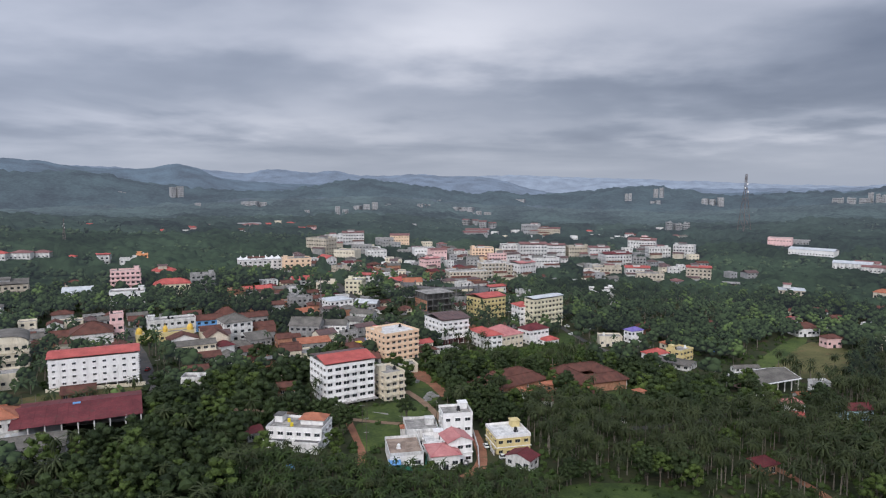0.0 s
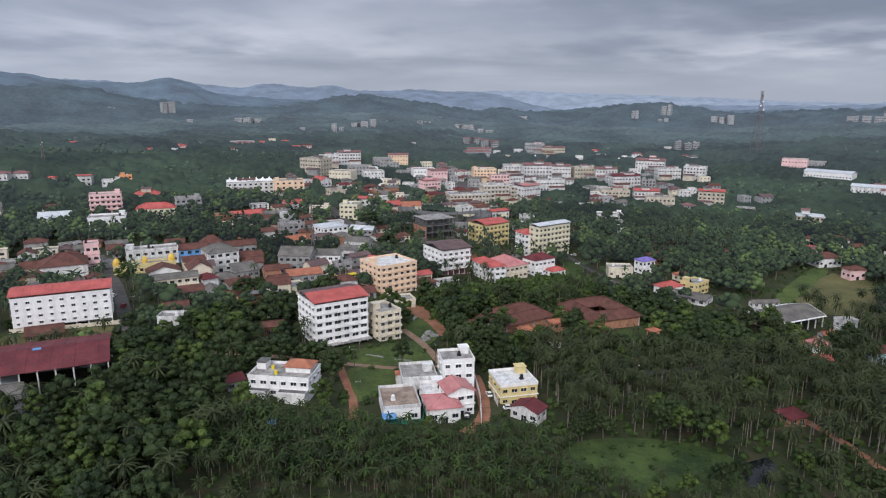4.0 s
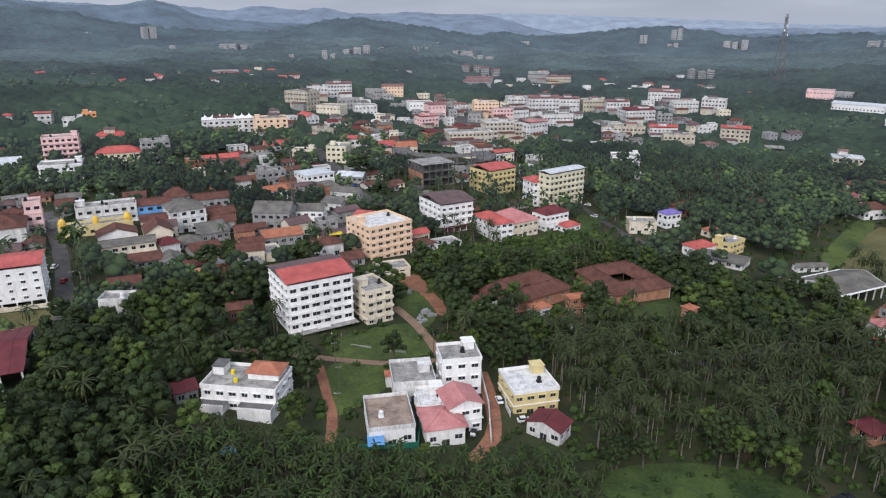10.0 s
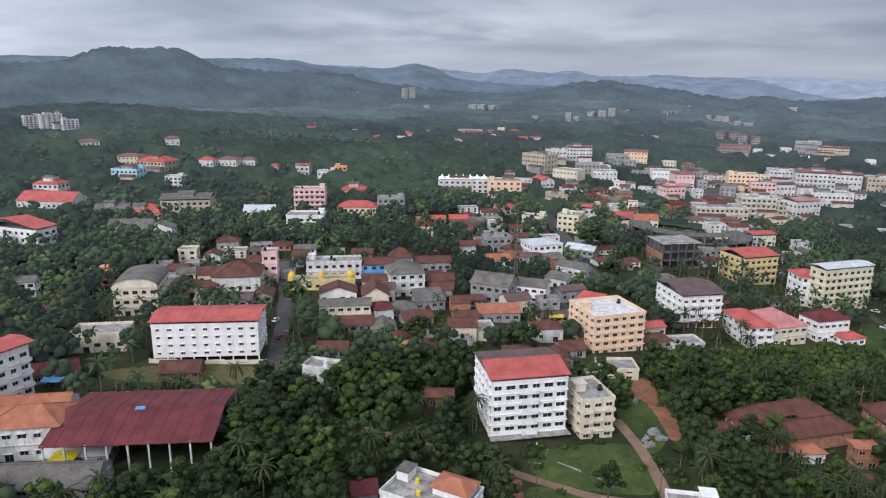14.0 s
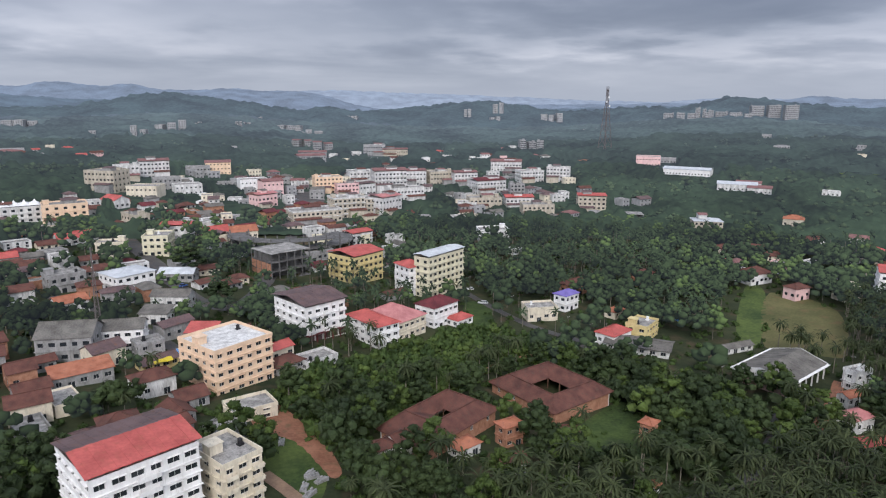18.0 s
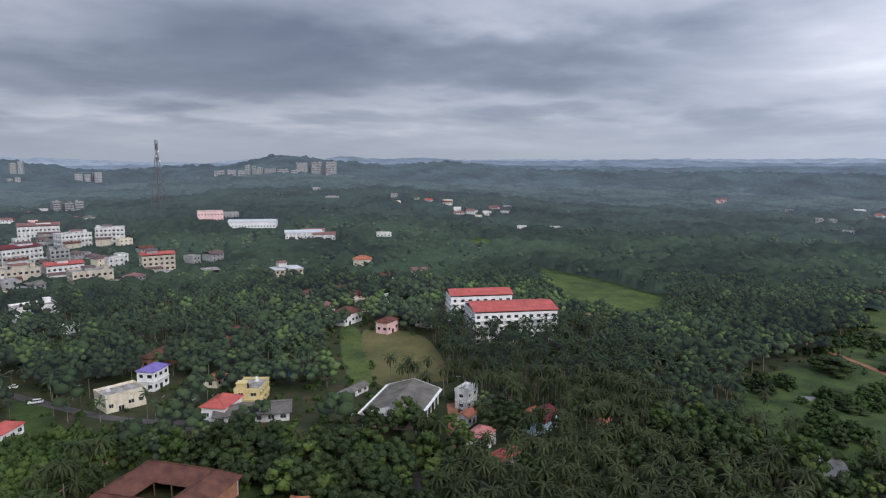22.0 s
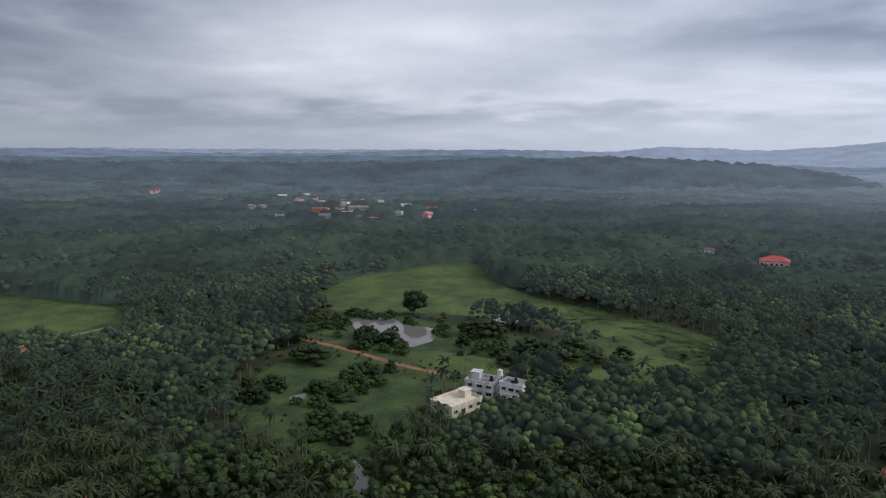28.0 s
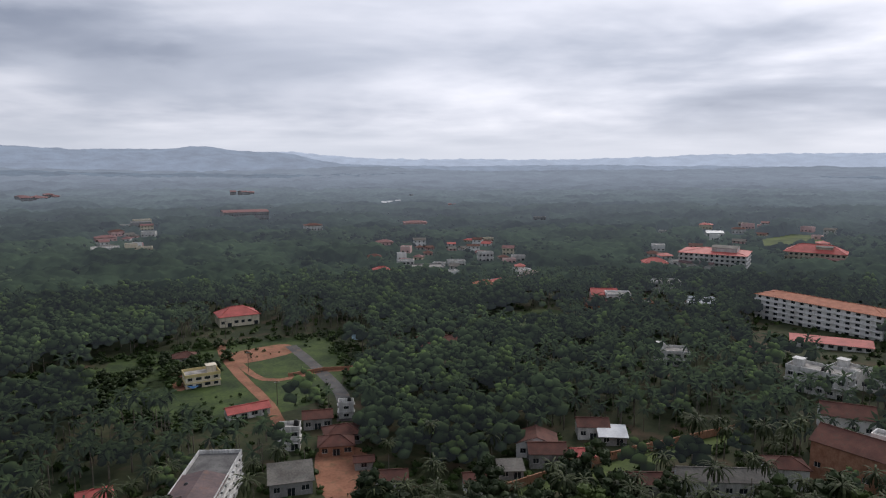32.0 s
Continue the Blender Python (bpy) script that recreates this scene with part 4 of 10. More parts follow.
patch("soil_patch", [(-22, 341), (-13, 340), (-4, 321), (2, 302), (-1, 296), (-9, 315), (-19, 325)], SOIL, "red earth track and clearing", "soil", 0.06)
patch("lawn", [(-17, 305), (-12, 319), (-2, 301), (-4, 287), (-9, 287)], PADDY, "grass plot with rubble heaps", "field", 0.06)
patch("meadow", [(38, 211), (62, 217), (80, 213), (86, 203), (80, 192), (60, 188), (42, 193)], GRASS, "lush green clearing among coconut palms", "field", 0.06)
patch("lawn", [(-87, 258), (-71, 264), (-67, 251), (-83, 246)], GRASS, "small green field", "field", 0.06)
patch("lawn", [(-169, 253), (-159, 264), (-129, 278), (-123, 271), (-129, 264), (-154, 254)], YARD, "strip of rough ground below the white block", "field", 0.06)
patch("paddy_field", [(391, 80), (369, 61), (328, 37), (283, 41), (276, 63), (314, 81), (324, 105)], PADDY, "green paddy field at the end of the valley", "field", 0.06)
patch("meadow", [(283, 121), (260, 107), (242, 115), (253, 133)], GRASS, "green meadow behind the palms", "field", 0.06)
patch("meadow", [(266, 19), (264, -11), (231, -43), (210, -22), (227, 2)], GRASS, "green clearing beside the village track", "field", 0.06)
patch("lawn", [(120, -133), (96, -163), (72, -168), (70, -125), (103, -112)], GRASS, "green clearing among palms", "field", 0.06)
patch("soil_patch", [(218, -31), (218, -42), (203, -19), (205, -14)], SOIL, "bare red yard", "soil", 0.06)
patch("soil_patch", [(208, -60), (192, -78), (183, -67), (198, -47)], SOIL, "bare red building plot", "soil", 0.06)
patch("soil_patch", [(136, 25), (125, 20), (117, 37), (120, 51), (128, 45)], SOIL, "red earth yard between the houses", "soil", 0.06)
patch("lawn", [(83, 41), (55, 18), (20, -6), (16, -2), (53, 24), (74, 40)], PADDY, "long mown grass strip beside a wall", "field", 0.06)
patch("paddy_field", [(-115, -497), (-156, -548), (-185, -525), (-141, -434), (-89, -395)], PADDY, "bright green far field", "field", 0.06)
patch("paddy_field", [(256, -5), (240, -28), (219, -28), (208, -8), (232, -1)], GRASS, "green field beside the red track", "field", 0.06)
patch("yard", [(5, 767), (43, 783), (25, 601), (1, 603)], ROAD_MAT, "grey paved square in the town", "square", 0.06)
patch("meadow", [(331, 215), (336, 208), (318, 181), (276, 160), (277, 144), (265, 137), (270, 162), (292, 186)], GRASS, "grassy bank round the pond", "field", 0.05)
patch("meadow", [(383, 212), (380, 178), (349, 146), (332, 114), (291, 88), (263, 108), (277, 144), (317, 181), (338, 214)], GRASS, "wet grass with reeds round the pond", "field", 0.04)
patch("meadow", [(268, 245), (308, 230), (330, 210), (277, 164), (248, 180), (212, 191), (228, 233)], GRASS, "overgrown wet meadow with bushes", "field", 0.03)
patch("meadow", [(347, 240), (376, 220), (385, 201), (333, 202), (328, 218)], GRASS, "grass bank beside the valley path", "field", 0.04)
patch("meadow", [(318, 108), (300, 87), (271, 66), (242, 66), (244, 89), (283, 121)], PADDY, "green paddy field in the lower valley", "field", 0.05)
patch("paddy_field", [(432, 412), (439, 386), (419, 352), (367, 327), (358, 358)], GRASS, "broad green valley floor with bunds", "field", 0.03)
patch("paddy_field", [(470, 463), (448, 386), (416, 324), (329, 301), (319, 343), (380, 395)], GRASS, "green terraces below the apartment block", "field", 0.03)
patch("soil_patch", [(341, 928), (394, 955), (426, 892), (416, 842), (326, 858)], SOIL, "broad bare brown terrace", "soil", 0.06)
lane("track", [(-17, 300), (-9, 287), (-3, 273), (1, 261)], 3.4, EARTH_TRACK, "brown earth track past the white block", 0.12)
lane("track", [(-46, 259), (-32, 258), (-16, 258), (-0, 262), (12, 257)], 3.0, EARTH_TRACK, "brown earth lane between plots", 0.12)
lane("track", [(-37, 256), (-31, 237), (-28, 226), (-27, 216)], 2.8, SOIL, "red earth path", 0.12)
lane("track", [(12, 257), (14, 237), (13, 223), (7, 213)], 4.0, SOIL, "red earth lane between the houses", 0.12)
lane("track", [(-101, 262), (-85, 259), (-69, 260), (-55, 259)], 3.0, EARTH_TRACK, "brown earth lane below the trees", 0.12)
lane("street", [(-187, 384), (-151, 329), (-125, 282), (-119, 269)], 5.5, ROAD_MAT, "dark wet asphalt street", 0.12)
lane("street", [(-174, 826), (-125, 666), (-89, 556), (-69, 506), (-58, 474)], 9.0, ROAD_MAT, "grey main street through the town", 0.12)
lane("street", [(-102, 449), (-72, 423), (-46, 386), (-34, 355)], 5.0, ROAD_MAT, "narrow grey side street", 0.12)
lane("street", [(-58, 474), (-32, 434), (-14, 477), (5, 595)], 7.0, ROAD_MAT, "grey town street", 0.12)
lane("lane", [(81, 462), (87, 434), (96, 403), (108, 383), (117, 372)], 4.0, ROAD_MAT, "narrow grey asphalt lane", 0.12)
lane("lane", [(107, 377), (115, 360), (132, 327), (138, 307), (125, 291), (106, 278), (89, 272), (77, 269)], 4.0, ROAD_MAT, "narrow wet asphalt lane under trees", 0.12)
lane("lane", [(382, 491), (328, 441), (287, 401), (253, 360)], 5.0, SOIL, "reddish lane beside the apartment block", 0.12)
lane("track", [(143, 294), (160, 306), (180, 322)], 3.5, SOIL, "red earth drive", 0.12)
lane("track", [(339, 349), (352, 337), (372, 319)], 2.5, EARTH_TRACK, "raised path between paddies", 0.12)
lane("track", [(350, 238), (324, 208), (298, 185), (278, 163)], 3.0, SOIL, "red earth bund across the meadow", 0.12)
lane("track", [(220, -72), (205, -51), (187, -30), (166, -7), (148, 19)], 4.0, SOIL, "straight red earth track", 0.12)
lane("track", [(188, -76), (164, -47), (145, -21), (136, 2)], 5.0, ROAD_MAT, "grey road through the village", 0.12)
lane("track", [(212, -63), (179, -31), (161, -45), (151, -48)], 3.0, SOIL, "red earth cross track", 0.12)
lane("track", [(119, 233), (122, 224), (125, 212), (126, 200)], 3.0, SOIL, "red earth path past the small red house", 0.12)
# stretches where only bushes grow
LOW.append([(408, 216), (375, 141), (300, 133), (274, 161), (286, 186), (324, 218)])
LOW.append([(314, 243), (332, 210), (275, 165), (248, 180), (212, 191), (227, 231)])
LOW.append([(-11, 355), (34, 384), (79, 418), (104, 377), (69, 361), (27, 343), (-1, 338)])
THICKET.append([(-16, 335), (-5, 361), (34, 384), (71, 407), (103, 374), (69, 361), (17, 322), (5, 304)])
THICKET.append([(-13, 351), (15, 369), (59, 378), (97, 373), (120, 347), (98, 347), (72, 367), (48, 346), (19, 326), (-1, 322)])
LOW.append([(222, 217), (228, 203), (186, 193), (174, 200), (196, 211)])
LOW.append([(-25, -164), (-69, -120), (-42, -54), (-18, -78), (-9, -110)])
LOW.append([(131, 400), (155, 378), (163, 349), (168, 318), (151, 310), (136, 338), (116, 370)])
LOW.append([(105, 434), (137, 426), (125, 395), (91, 390)])
LOW.append([(252, 177), (254, 158), (243, 144), (225, 161), (232, 179)])
LOW.append([(262, -40), (170, -108), (144, -36), (157, 2), (211, 21)])
patch("meadow", [(250, -38), (222, -68), (178, -92), (150, -36), (160, 0), (205, 12)], GRASS, "rough green plots of the southern village", "field", 0.04)
# kept clear of tall growth
CLEAR = [[(-54, 264), (-38, 257), (4, 256), (0, 292), (-14, 300), (-24, 282)],
         [(172, 322), (195, 316), (212, 345), (246, 384), (236, 422), (215, 432), (166, 370)],
         [(-64, 216), (-38, 213), (-36, 228), (-64, 228)],
         [(-176, 246), (-164, 262), (-124, 278), (-116, 262), (-150, 244)],
         [(198, -55), (232, -82), (238, -102), (205, -104), (192, -75)],
         [(150, 12), (166, 32), (184, 16), (174, -6), (154, 0)],
         [(140, 92), (128, 82), (140, 50), (118, 46), (110, 70), (128, 96)],
         [(92, 52), (60, 32), (14, -2), (24, -16), (70, 14), (100, 40)],
         [(103, 212), (122, 212), (122, 229), (103, 229)],
         [(-35, 214), (-33, 250), (-4, 256), (34, 256), (36, 214)]]
STANDING = [(-95, 272, 15, 12, 1), (-100, 240, 20, 16, 0), (-145, 326, 12, 14, 1), (-50, 484, 22, 15, 0), (-88, 318, 13, 13, 0), (-34, 437, 15, 12, 0), (-84, 286, 13, 11, 0), (-86, 262, 6, 5, 1), (150, 300, 13, 11, 1), (118, 305, 14, 11, 1), (108, 326, 12, 10, 1)]
LONE = [(381, 169, 14, 17), (328, 186, 10, 8), (375, 187, 10, 4), (338, 148, 11, 9), (335, 141, 13, 10), (334, 133, 8, 7), (305, 127, 13, 9), (293, 122, 14, 11), (299, 110, 14, 10), (286, 105, 11, 9), (270, 125, 9, 6), (292, 90, 9, 7), (272, 133, 8, 6), (304, 217, 13, 9), (306, 224, 9, 8), (369, 215, 11, 6), (343, 229, 10, 7), (385, 201, 9, 5), (353, 157, 7, 3), (291, 140, 9, 6), (233, 202, 5, 7), (270, 213, 10, 5), (260, 206, 8, 3)]


# ---- halls, towers and other large works ----
def vault_hall(x, y, z, rot, w, d, h, storeys):
    top = block(x, y, z, rot, w, d, h, storeys, CREAM, "flat", None, "cream three-storey hall under a grey barrel-vaulted roof", name="hall", category="hall", tanks=0, head=False)
    bm = bmesh.new()
    n = 12
    for i in range(n):
        a, b = math.pi * i / n, math.pi * (i + 1) / n
        p = [(-math.cos(t) * (w / 2 + 0.4), h + 0.7 + math.sin(t) * w * 0.2) for t in (a, b)]
        v = [bm.verts.new((px, yy, pz + dz)) for dz in (0, -0.15) for px, pz in p for yy in (-d / 2 - 0.4, d / 2 + 0.4)]
        for f in ((0, 2, 3, 1), (5, 7, 6, 4), (0, 4, 6, 2), (1, 3, 7, 5)):
            bm.faces.new([v[k] for k in f])
    bmesh.ops.remove_doubles(bm, verts=bm.verts, dist=0.001)
    bmesh.ops.recalc_face_normals(bm, faces=bm.faces)
    part("vaulted_roof", bm, GREY_SHEET, top)
    bm = bmesh.new()
    for yy in (-d / 2, d / 2):
        ring = [(-math.cos(math.pi * i / n) * (w / 2 - 0.05), yy, h + 0.6 + math.sin(math.pi * i / n) * w * 0.195) for i in range(n + 1)]
        bm.faces.new([bm.verts.new(p) for p in ring])
    part("gable_wall", bm, CREAM, top)
    return top


def frame_block(x, y, z, rot, w, d, h, storeys):
    """An unfinished concrete frame: slabs on columns, part walled."""
    FOOTPRINTS.append((x, y, rot, w, d))
    top = thing("unfinished_building", "unfinished grey concrete frame with open floors", "building", pose(x, y, z, 0, 0, rot))
    for s in range(storeys + 1):
        zz = h * s / storeys
        part("floor_slab", boxes((-w / 2, w / 2, -d / 2, d / 2, zz - 0.25, zz)), SLAB if s == storeys else DARK_CONCRETE, top)
    nx, ny = max(2, int(w / 4.5)), max(2, int(d / 5))
    for i in range(nx + 1):
        for j in range(ny + 1):
            if i in (0, nx) or j in (0, ny):
                cx, cy = -w / 2 + 0.3 + (w - 0.6) * i / nx, -d / 2 + 0.3 + (d - 0.6) * j / ny
                part("column", boxes((cx - 0.22, cx + 0.22, cy - 0.22, cy + 0.22, -1.5, h - 0.25)), DARK_CONCRETE, top)
    part("core_wall", boxes((-w / 2 + 1.2, w / 2 - 1.2, -d / 4, d / 2 - 1.2, 0, h - 0.26)), DARK_CONCRETE, top)
    part("brick_wall", boxes((-w / 2 + 0.1, -w / 2 + 0.35, -d / 2 + 0.6, d / 2 - 0.6, 0, h * 0.62)), LATERITE, top)
    return top


def gate_frame_roof(top, w, d, low, rise, cover, posts):
    part("sheet_roof", corrugate(w, d, low, rise, 0.4, "gable", 1.6), cover, top)
    for i in range(posts + 1):
        for yy in (-d / 2 + 0.2, d / 2 - 0.2):
            xx = -w / 2 + 0.2 + (w - 0.4) * i / posts
            part("post", boxes((xx - 0.2, xx + 0.2, yy - 0.2, yy + 0.2, -1.5, low + 0.1)), WHITE_OLD, top)
        bm = bmesh.new()
        xx = -w / 2 + 0.2 + (w - 0.4) * i / posts
        beam(bm, (xx, -d / 2 + 0.2, low - 0.1), (xx, 0, low + rise - 0.2), 0.12)
        beam(bm, (xx, d / 2 - 0.2, low - 0.1), (xx, 0, low + rise - 0.2), 0.12)
        beam(bm, (xx, -d / 2 + 0.2, low - 0.25), (xx, d / 2 - 0.2, low - 0.25), 0.09)
        part("truss", bm, GREY, top)


def hangar(x, y, z, rot, w, d, low, rise):
    FOOTPRINTS.append((x, y, rot, w, d))
    top = thing("hangar", "open-sided hangar with a wide maroon sheet roof", "hangar", pose(x, y, z, 0, 0, rot))
    gate_frame_roof(top, w, d, low, rise, MAROON_SHEET, 8)
    part("blue_tarpaulin", boxes((-2.2, 0.2, -1.5, -0.1, low + rise - 0.28, low + rise + 0.06)), BLUE, top, "blue tarpaulin patch on the roof")
    part("back_wall", boxes((-w / 2 + 1, w / 2 - 1, d / 2 - 0.9, d / 2 - 0.6, -1.5, low - 0.4)), GREY, top)
    part("stage", boxes((-w / 2 + 2, w / 2 - 2, d / 2 - 8, d / 2 - 1, -1.0, 1.0)), GREY, top)
    return top


def open_shed(x, y, z, rot, w, d, low, rise):
    """The school's assembly shed: white-edged grey roof on posts, gable to the front."""
    FOOTPRINTS.append((x, y, rot, w, d))
    top = thing("assembly_shed", "open assembly shed with a grey cement sheet roof edged in white", "shed", pose(x, y, z, 0, 0, rot))
    gate_frame_roof(top, w, d, low, rise, GREY_SHEET, 6)
    for yy, sgn in ((-d / 2 - 0.5, -1), (d / 2 + 0.5, 1)):
        part("white_edge_sheet", boxes((-w / 2 - 0.4, w / 2 + 0.4, yy - 0.9 if sgn < 0 else yy - 0.3, yy + 0.3 if sgn < 0 else yy + 0.9, low - 0.25, low - 0.1)), WHITE, top, "white edging sheet along the eave")
    for xx in (-w / 2 - 0.45, w / 2 + 0.45):
        bm = bmesh.new()
        v = [(xx, -d / 2 - 0.6, low - 0.5), (xx, d / 2 + 0.6, low - 0.5), (xx, d / 2 + 0.6, low + 0.15), (xx, 0, low + rise + 0.1), (xx, -d / 2 - 0.6, low + 0.15)]
        a = [bm.verts.new(p) for p in v]
        b = [bm.verts.new((p[0] + 0.1, p[1], p[2])) for p in v]
        bm.faces.new(a)
        bm.faces.new(b[::-1])
        for i in range(5):
            bm.faces.new((a[i], b[i], b[(i + 1) % 5], a[(i + 1) % 5]))
        bmesh.ops.recalc_face_normals(bm, faces=bm.faces)
        part("gable_board", bm, WHITE, top, "white gable board")
    part("stage_wall", boxes((-w / 2 + 3, -w / 2 + 3.3, -d / 2 + 2, d / 2 - 2, -1, low - 1)), PINK, top)
    return top


def tent_hall(x, y, z, rot, w, d, h, storeys):
    top = block(x, y, z, rot, w, d, h * 0.8, storeys, WHITE, "flat", None, "white market hall topped by a row of white canopy peaks", name="market_hall", category="hall", bays=9, tanks=0, head=False)
    for i in range(7):
        bm = bmesh.new()
        cx, k, b = -w / 2 + w * (i + 0.5) / 7, w / 14, h * 0.8 + 1.3
        ring = [bm.verts.new((cx + sx * k, sy * d / 2, b)) for sx, sy in ((-1, -1), (1, -1), (1, 1), (-1, 1))]
        mid = [bm.verts.new((cx + sx * k * 0.35, sy * d * 0.16, b + h * 0.1)) for sx, sy in ((-1, -1), (1, -1), (1, 1), (-1, 1))]
        tip = bm.verts.new((cx, 0, b + h * 0.26))
        for j in range(4):
            bm.faces.new((ring[j], ring[(j + 1) % 4], mid[(j + 1) % 4], mid[j]))
            bm.faces.new((mid[j], mid[(j + 1) % 4], tip))
        bm.faces.new(ring[::-1])
        part("canopy", bm, WHITE, top, "white peaked canopy")
    return top


def temple(x, y, z, rot, w, d, h, storeys):
    top = block(x, y, z, rot, w, d, h, 1, YELLOW, "flat", None, "yellow temple front with three golden domes", name="temple", category="temple", tanks=0, head=False)
    for u, r in ((-w / 2 + 1.6, 1.5), (0, 1.2), (w / 2 - 1.8, 1.5)):
        bm = bmesh.new()
        tube(bm, u, -d / 2 + 1.6, h, h + 1.6, r, r, 10)
        for i in range(5):
            a, b = math.pi / 2 * i / 5, math.pi / 2 * (i + 1) / 5
            tube(bm, u, -d / 2 + 1.6, h + 1.6 + 2.6 * math.sin(a), h + 1.6 + 2.6 * math.sin(b), r * 1.12 * math.cos(a), max(0.06, r * 1.12 * math.cos(b)), 10)
        tube(bm, u, -d / 2 + 1.6, h + 4.2, h + 5.6, 0.16, 0.03, 6)
        part("dome", bm, GOLD, top, "golden yellow dome with a finial")
    return top


def tank_tower(x, y, z, rot, w, d, h, storeys):
    top = thing("water_tower", "white water tank on a small tower", "water tank", pose(x, y, z, 0, 0, rot))
    bm = bmesh.new()
    for sx in (-1, 1):
        for sy in (-1, 1):
            beam(bm, (sx * 0.8, sy * 0.8, -1), (sx * 0.8, sy * 0.8, h), 0.12)
    box(bm, -1.1, 1.1, -1.1, 1.1, h, h + 0.15)
    part("stand", bm, WHITE_OLD, top)
    bm = bmesh.new()
    tube(bm, 0, 0, h + 0.15, h + 1.9, 0.95, 0.95, 12)
    tube(bm, 0, 0, h + 1.9, h + 2.2, 0.8, 0.3, 12)
    part("tank", bm, TANK_WHITE, top)
    return top


def courtyard_house(x, y, z, rot, w, d, hole, wall_h, rise, label):
    """A house round a court: a tiled roof that falls outwards and inwards from a ridge all round."""
    FOOTPRINTS.append((x, y, rot, w, d))
    top = thing("courtyard_house", label, "house", pose(x, y, z, 0, 0, rot))
    hw, hd, ox, oy = hole
    for x0, x1, y0, y1 in ((-w / 2, w / 2, -d / 2, -d / 2 + 0.4), (-w / 2, w / 2, d / 2 - 0.4, d / 2), (-w / 2, -w / 2 + 0.4, -d / 2 + 0.4, d / 2 - 0.4), (w / 2 - 0.4, w / 2, -d / 2 + 0.4, d / 2 - 0.4)):
        part("wall", boxes((x0, x1, y0, y1, -1.5, wall_h)), LATERITE if y0 < 0 else WHITE_OLD, top)
    bm = bmesh.new()
    X, Y = w / 2 + 0.9, d / 2 + 0.9
    outer = [(-X, -Y), (X, -Y), (X, Y), (-X, Y)]
    inner = [(ox - hw / 2, oy - hd / 2), (ox + hw / 2, oy - hd / 2), (ox + hw / 2, oy + hd / 2), (ox - hw / 2, oy + hd / 2)]
    mids = [((a[0] + b[0]) / 2, (a[1] + b[1]) / 2) for a, b in zip(outer, inner)]
    for t in (0, -0.18):
        o = [bm.verts.new((*p, wall_h - 0.2 + t)) for p in outer]
        m = [bm.verts.new((*p, wall_h + rise + t)) for p in mids]
        i = [bm.verts.new((*p, wall_h - 0.1 + t)) for p in inner]
        for k in range(4):
            n = (k + 1) % 4
            bm.faces.new((o[k], o[n], m[n], m[k]))
            bm.faces.new((m[k], m[n], i[n], i[k]))
    bmesh.ops.recalc_face_normals(bm, faces=bm.faces)
    part("tiled_roof", bm, BROWN_TILE, top)
    bm = bmesh.new()
    for k in range(4):
        n = (k + 1) % 4
        beam(bm, (*mids[k], wall_h + rise + 0.05), (*mids[n], wall_h + rise + 0.05), 0.16)
        beam(bm, (*outer[k], wall_h - 0.1), (*mids[k], wall_h + rise + 0.05), 0.14)
    part("ridge_tiles", bm, BROWN_TILE, top)
    for sx in (-1, 0, 1):
        for sy in (-1, 1):
            px, py = ox + sx * (hw / 2 + 0.3), oy + sy * (hd / 2 + 0.3)
            part("court_post", boxes((px - 0.12, px + 0.12, py - 0.12, py + 0.12, 0, wall_h - 0.2)), WOOD, top)
    for k in range(4):
        u = -w / 2 + w * (k + 0.5) / 4
        window(1.0, 1.3, top, pose(u, -d / 2 - 0.03, wall_h * 0.52))
    return top


def lattice_tower(x, y, z, h, base, label, material, name="lattice_tower"):
    top = thing(name, label, "mast", pose(x, y, z, 0, 0, 20))
    n = max(6, int(h / (base * 0.9)))
    corners = ((-1, -1), (1, -1), (1, 1), (-1, 1))

    def half(u):
        return base / 2 * (1 - 0.86 * min(1, u / 0.82))
    for cx, cy in corners:
        bm = bmesh.new()
        for s in range(n):
            a, b = s / n, (s + 1) / n
            beam(bm, (cx * half(a), cy * half(a), a * h - (1.5 if s == 0 else 0)), (cx * half(b), cy * half(b), b * h), 0.06 + base * 0.011)
        part("leg", bm, material, top)
    for s in range(n):
        bm = bmesh.new()
        a, b = half(s / n), half((s + 1) / n)
        for k in range(4):
            p, q = corners[k], corners[(k + 1) % 4]
            beam(bm, (p[0] * a, p[1] * a, s * h / n), (q[0] * b, q[1] * b, (s + 1) * h / n), 0.03 + base * 0.005)
            beam(bm, (q[0] * a, q[1] * a, s * h / n), (p[0] * b, p[1] * b, (s + 1) * h / n), 0.03 + base * 0.005)
            beam(bm, (p[0] * b, p[1] * b, (s + 1) * h / n), (q[0] * b, q[1] * b, (s + 1) * h / n), 0.03 + base * 0.005)
        part("bracing", bm, material, top)
    for u, sx in ((0.72, 1), (0.78, -1), (0.84, 1)):
        bm = bmesh.new()
        tube(bm, sx * (half(u) + base * 0.05), -half(u), u * h, u * h + base * 0.16, base * 0.07, base * 0.07, 10)
        part("antenna", bm, TANK_WHITE, top)
    return top


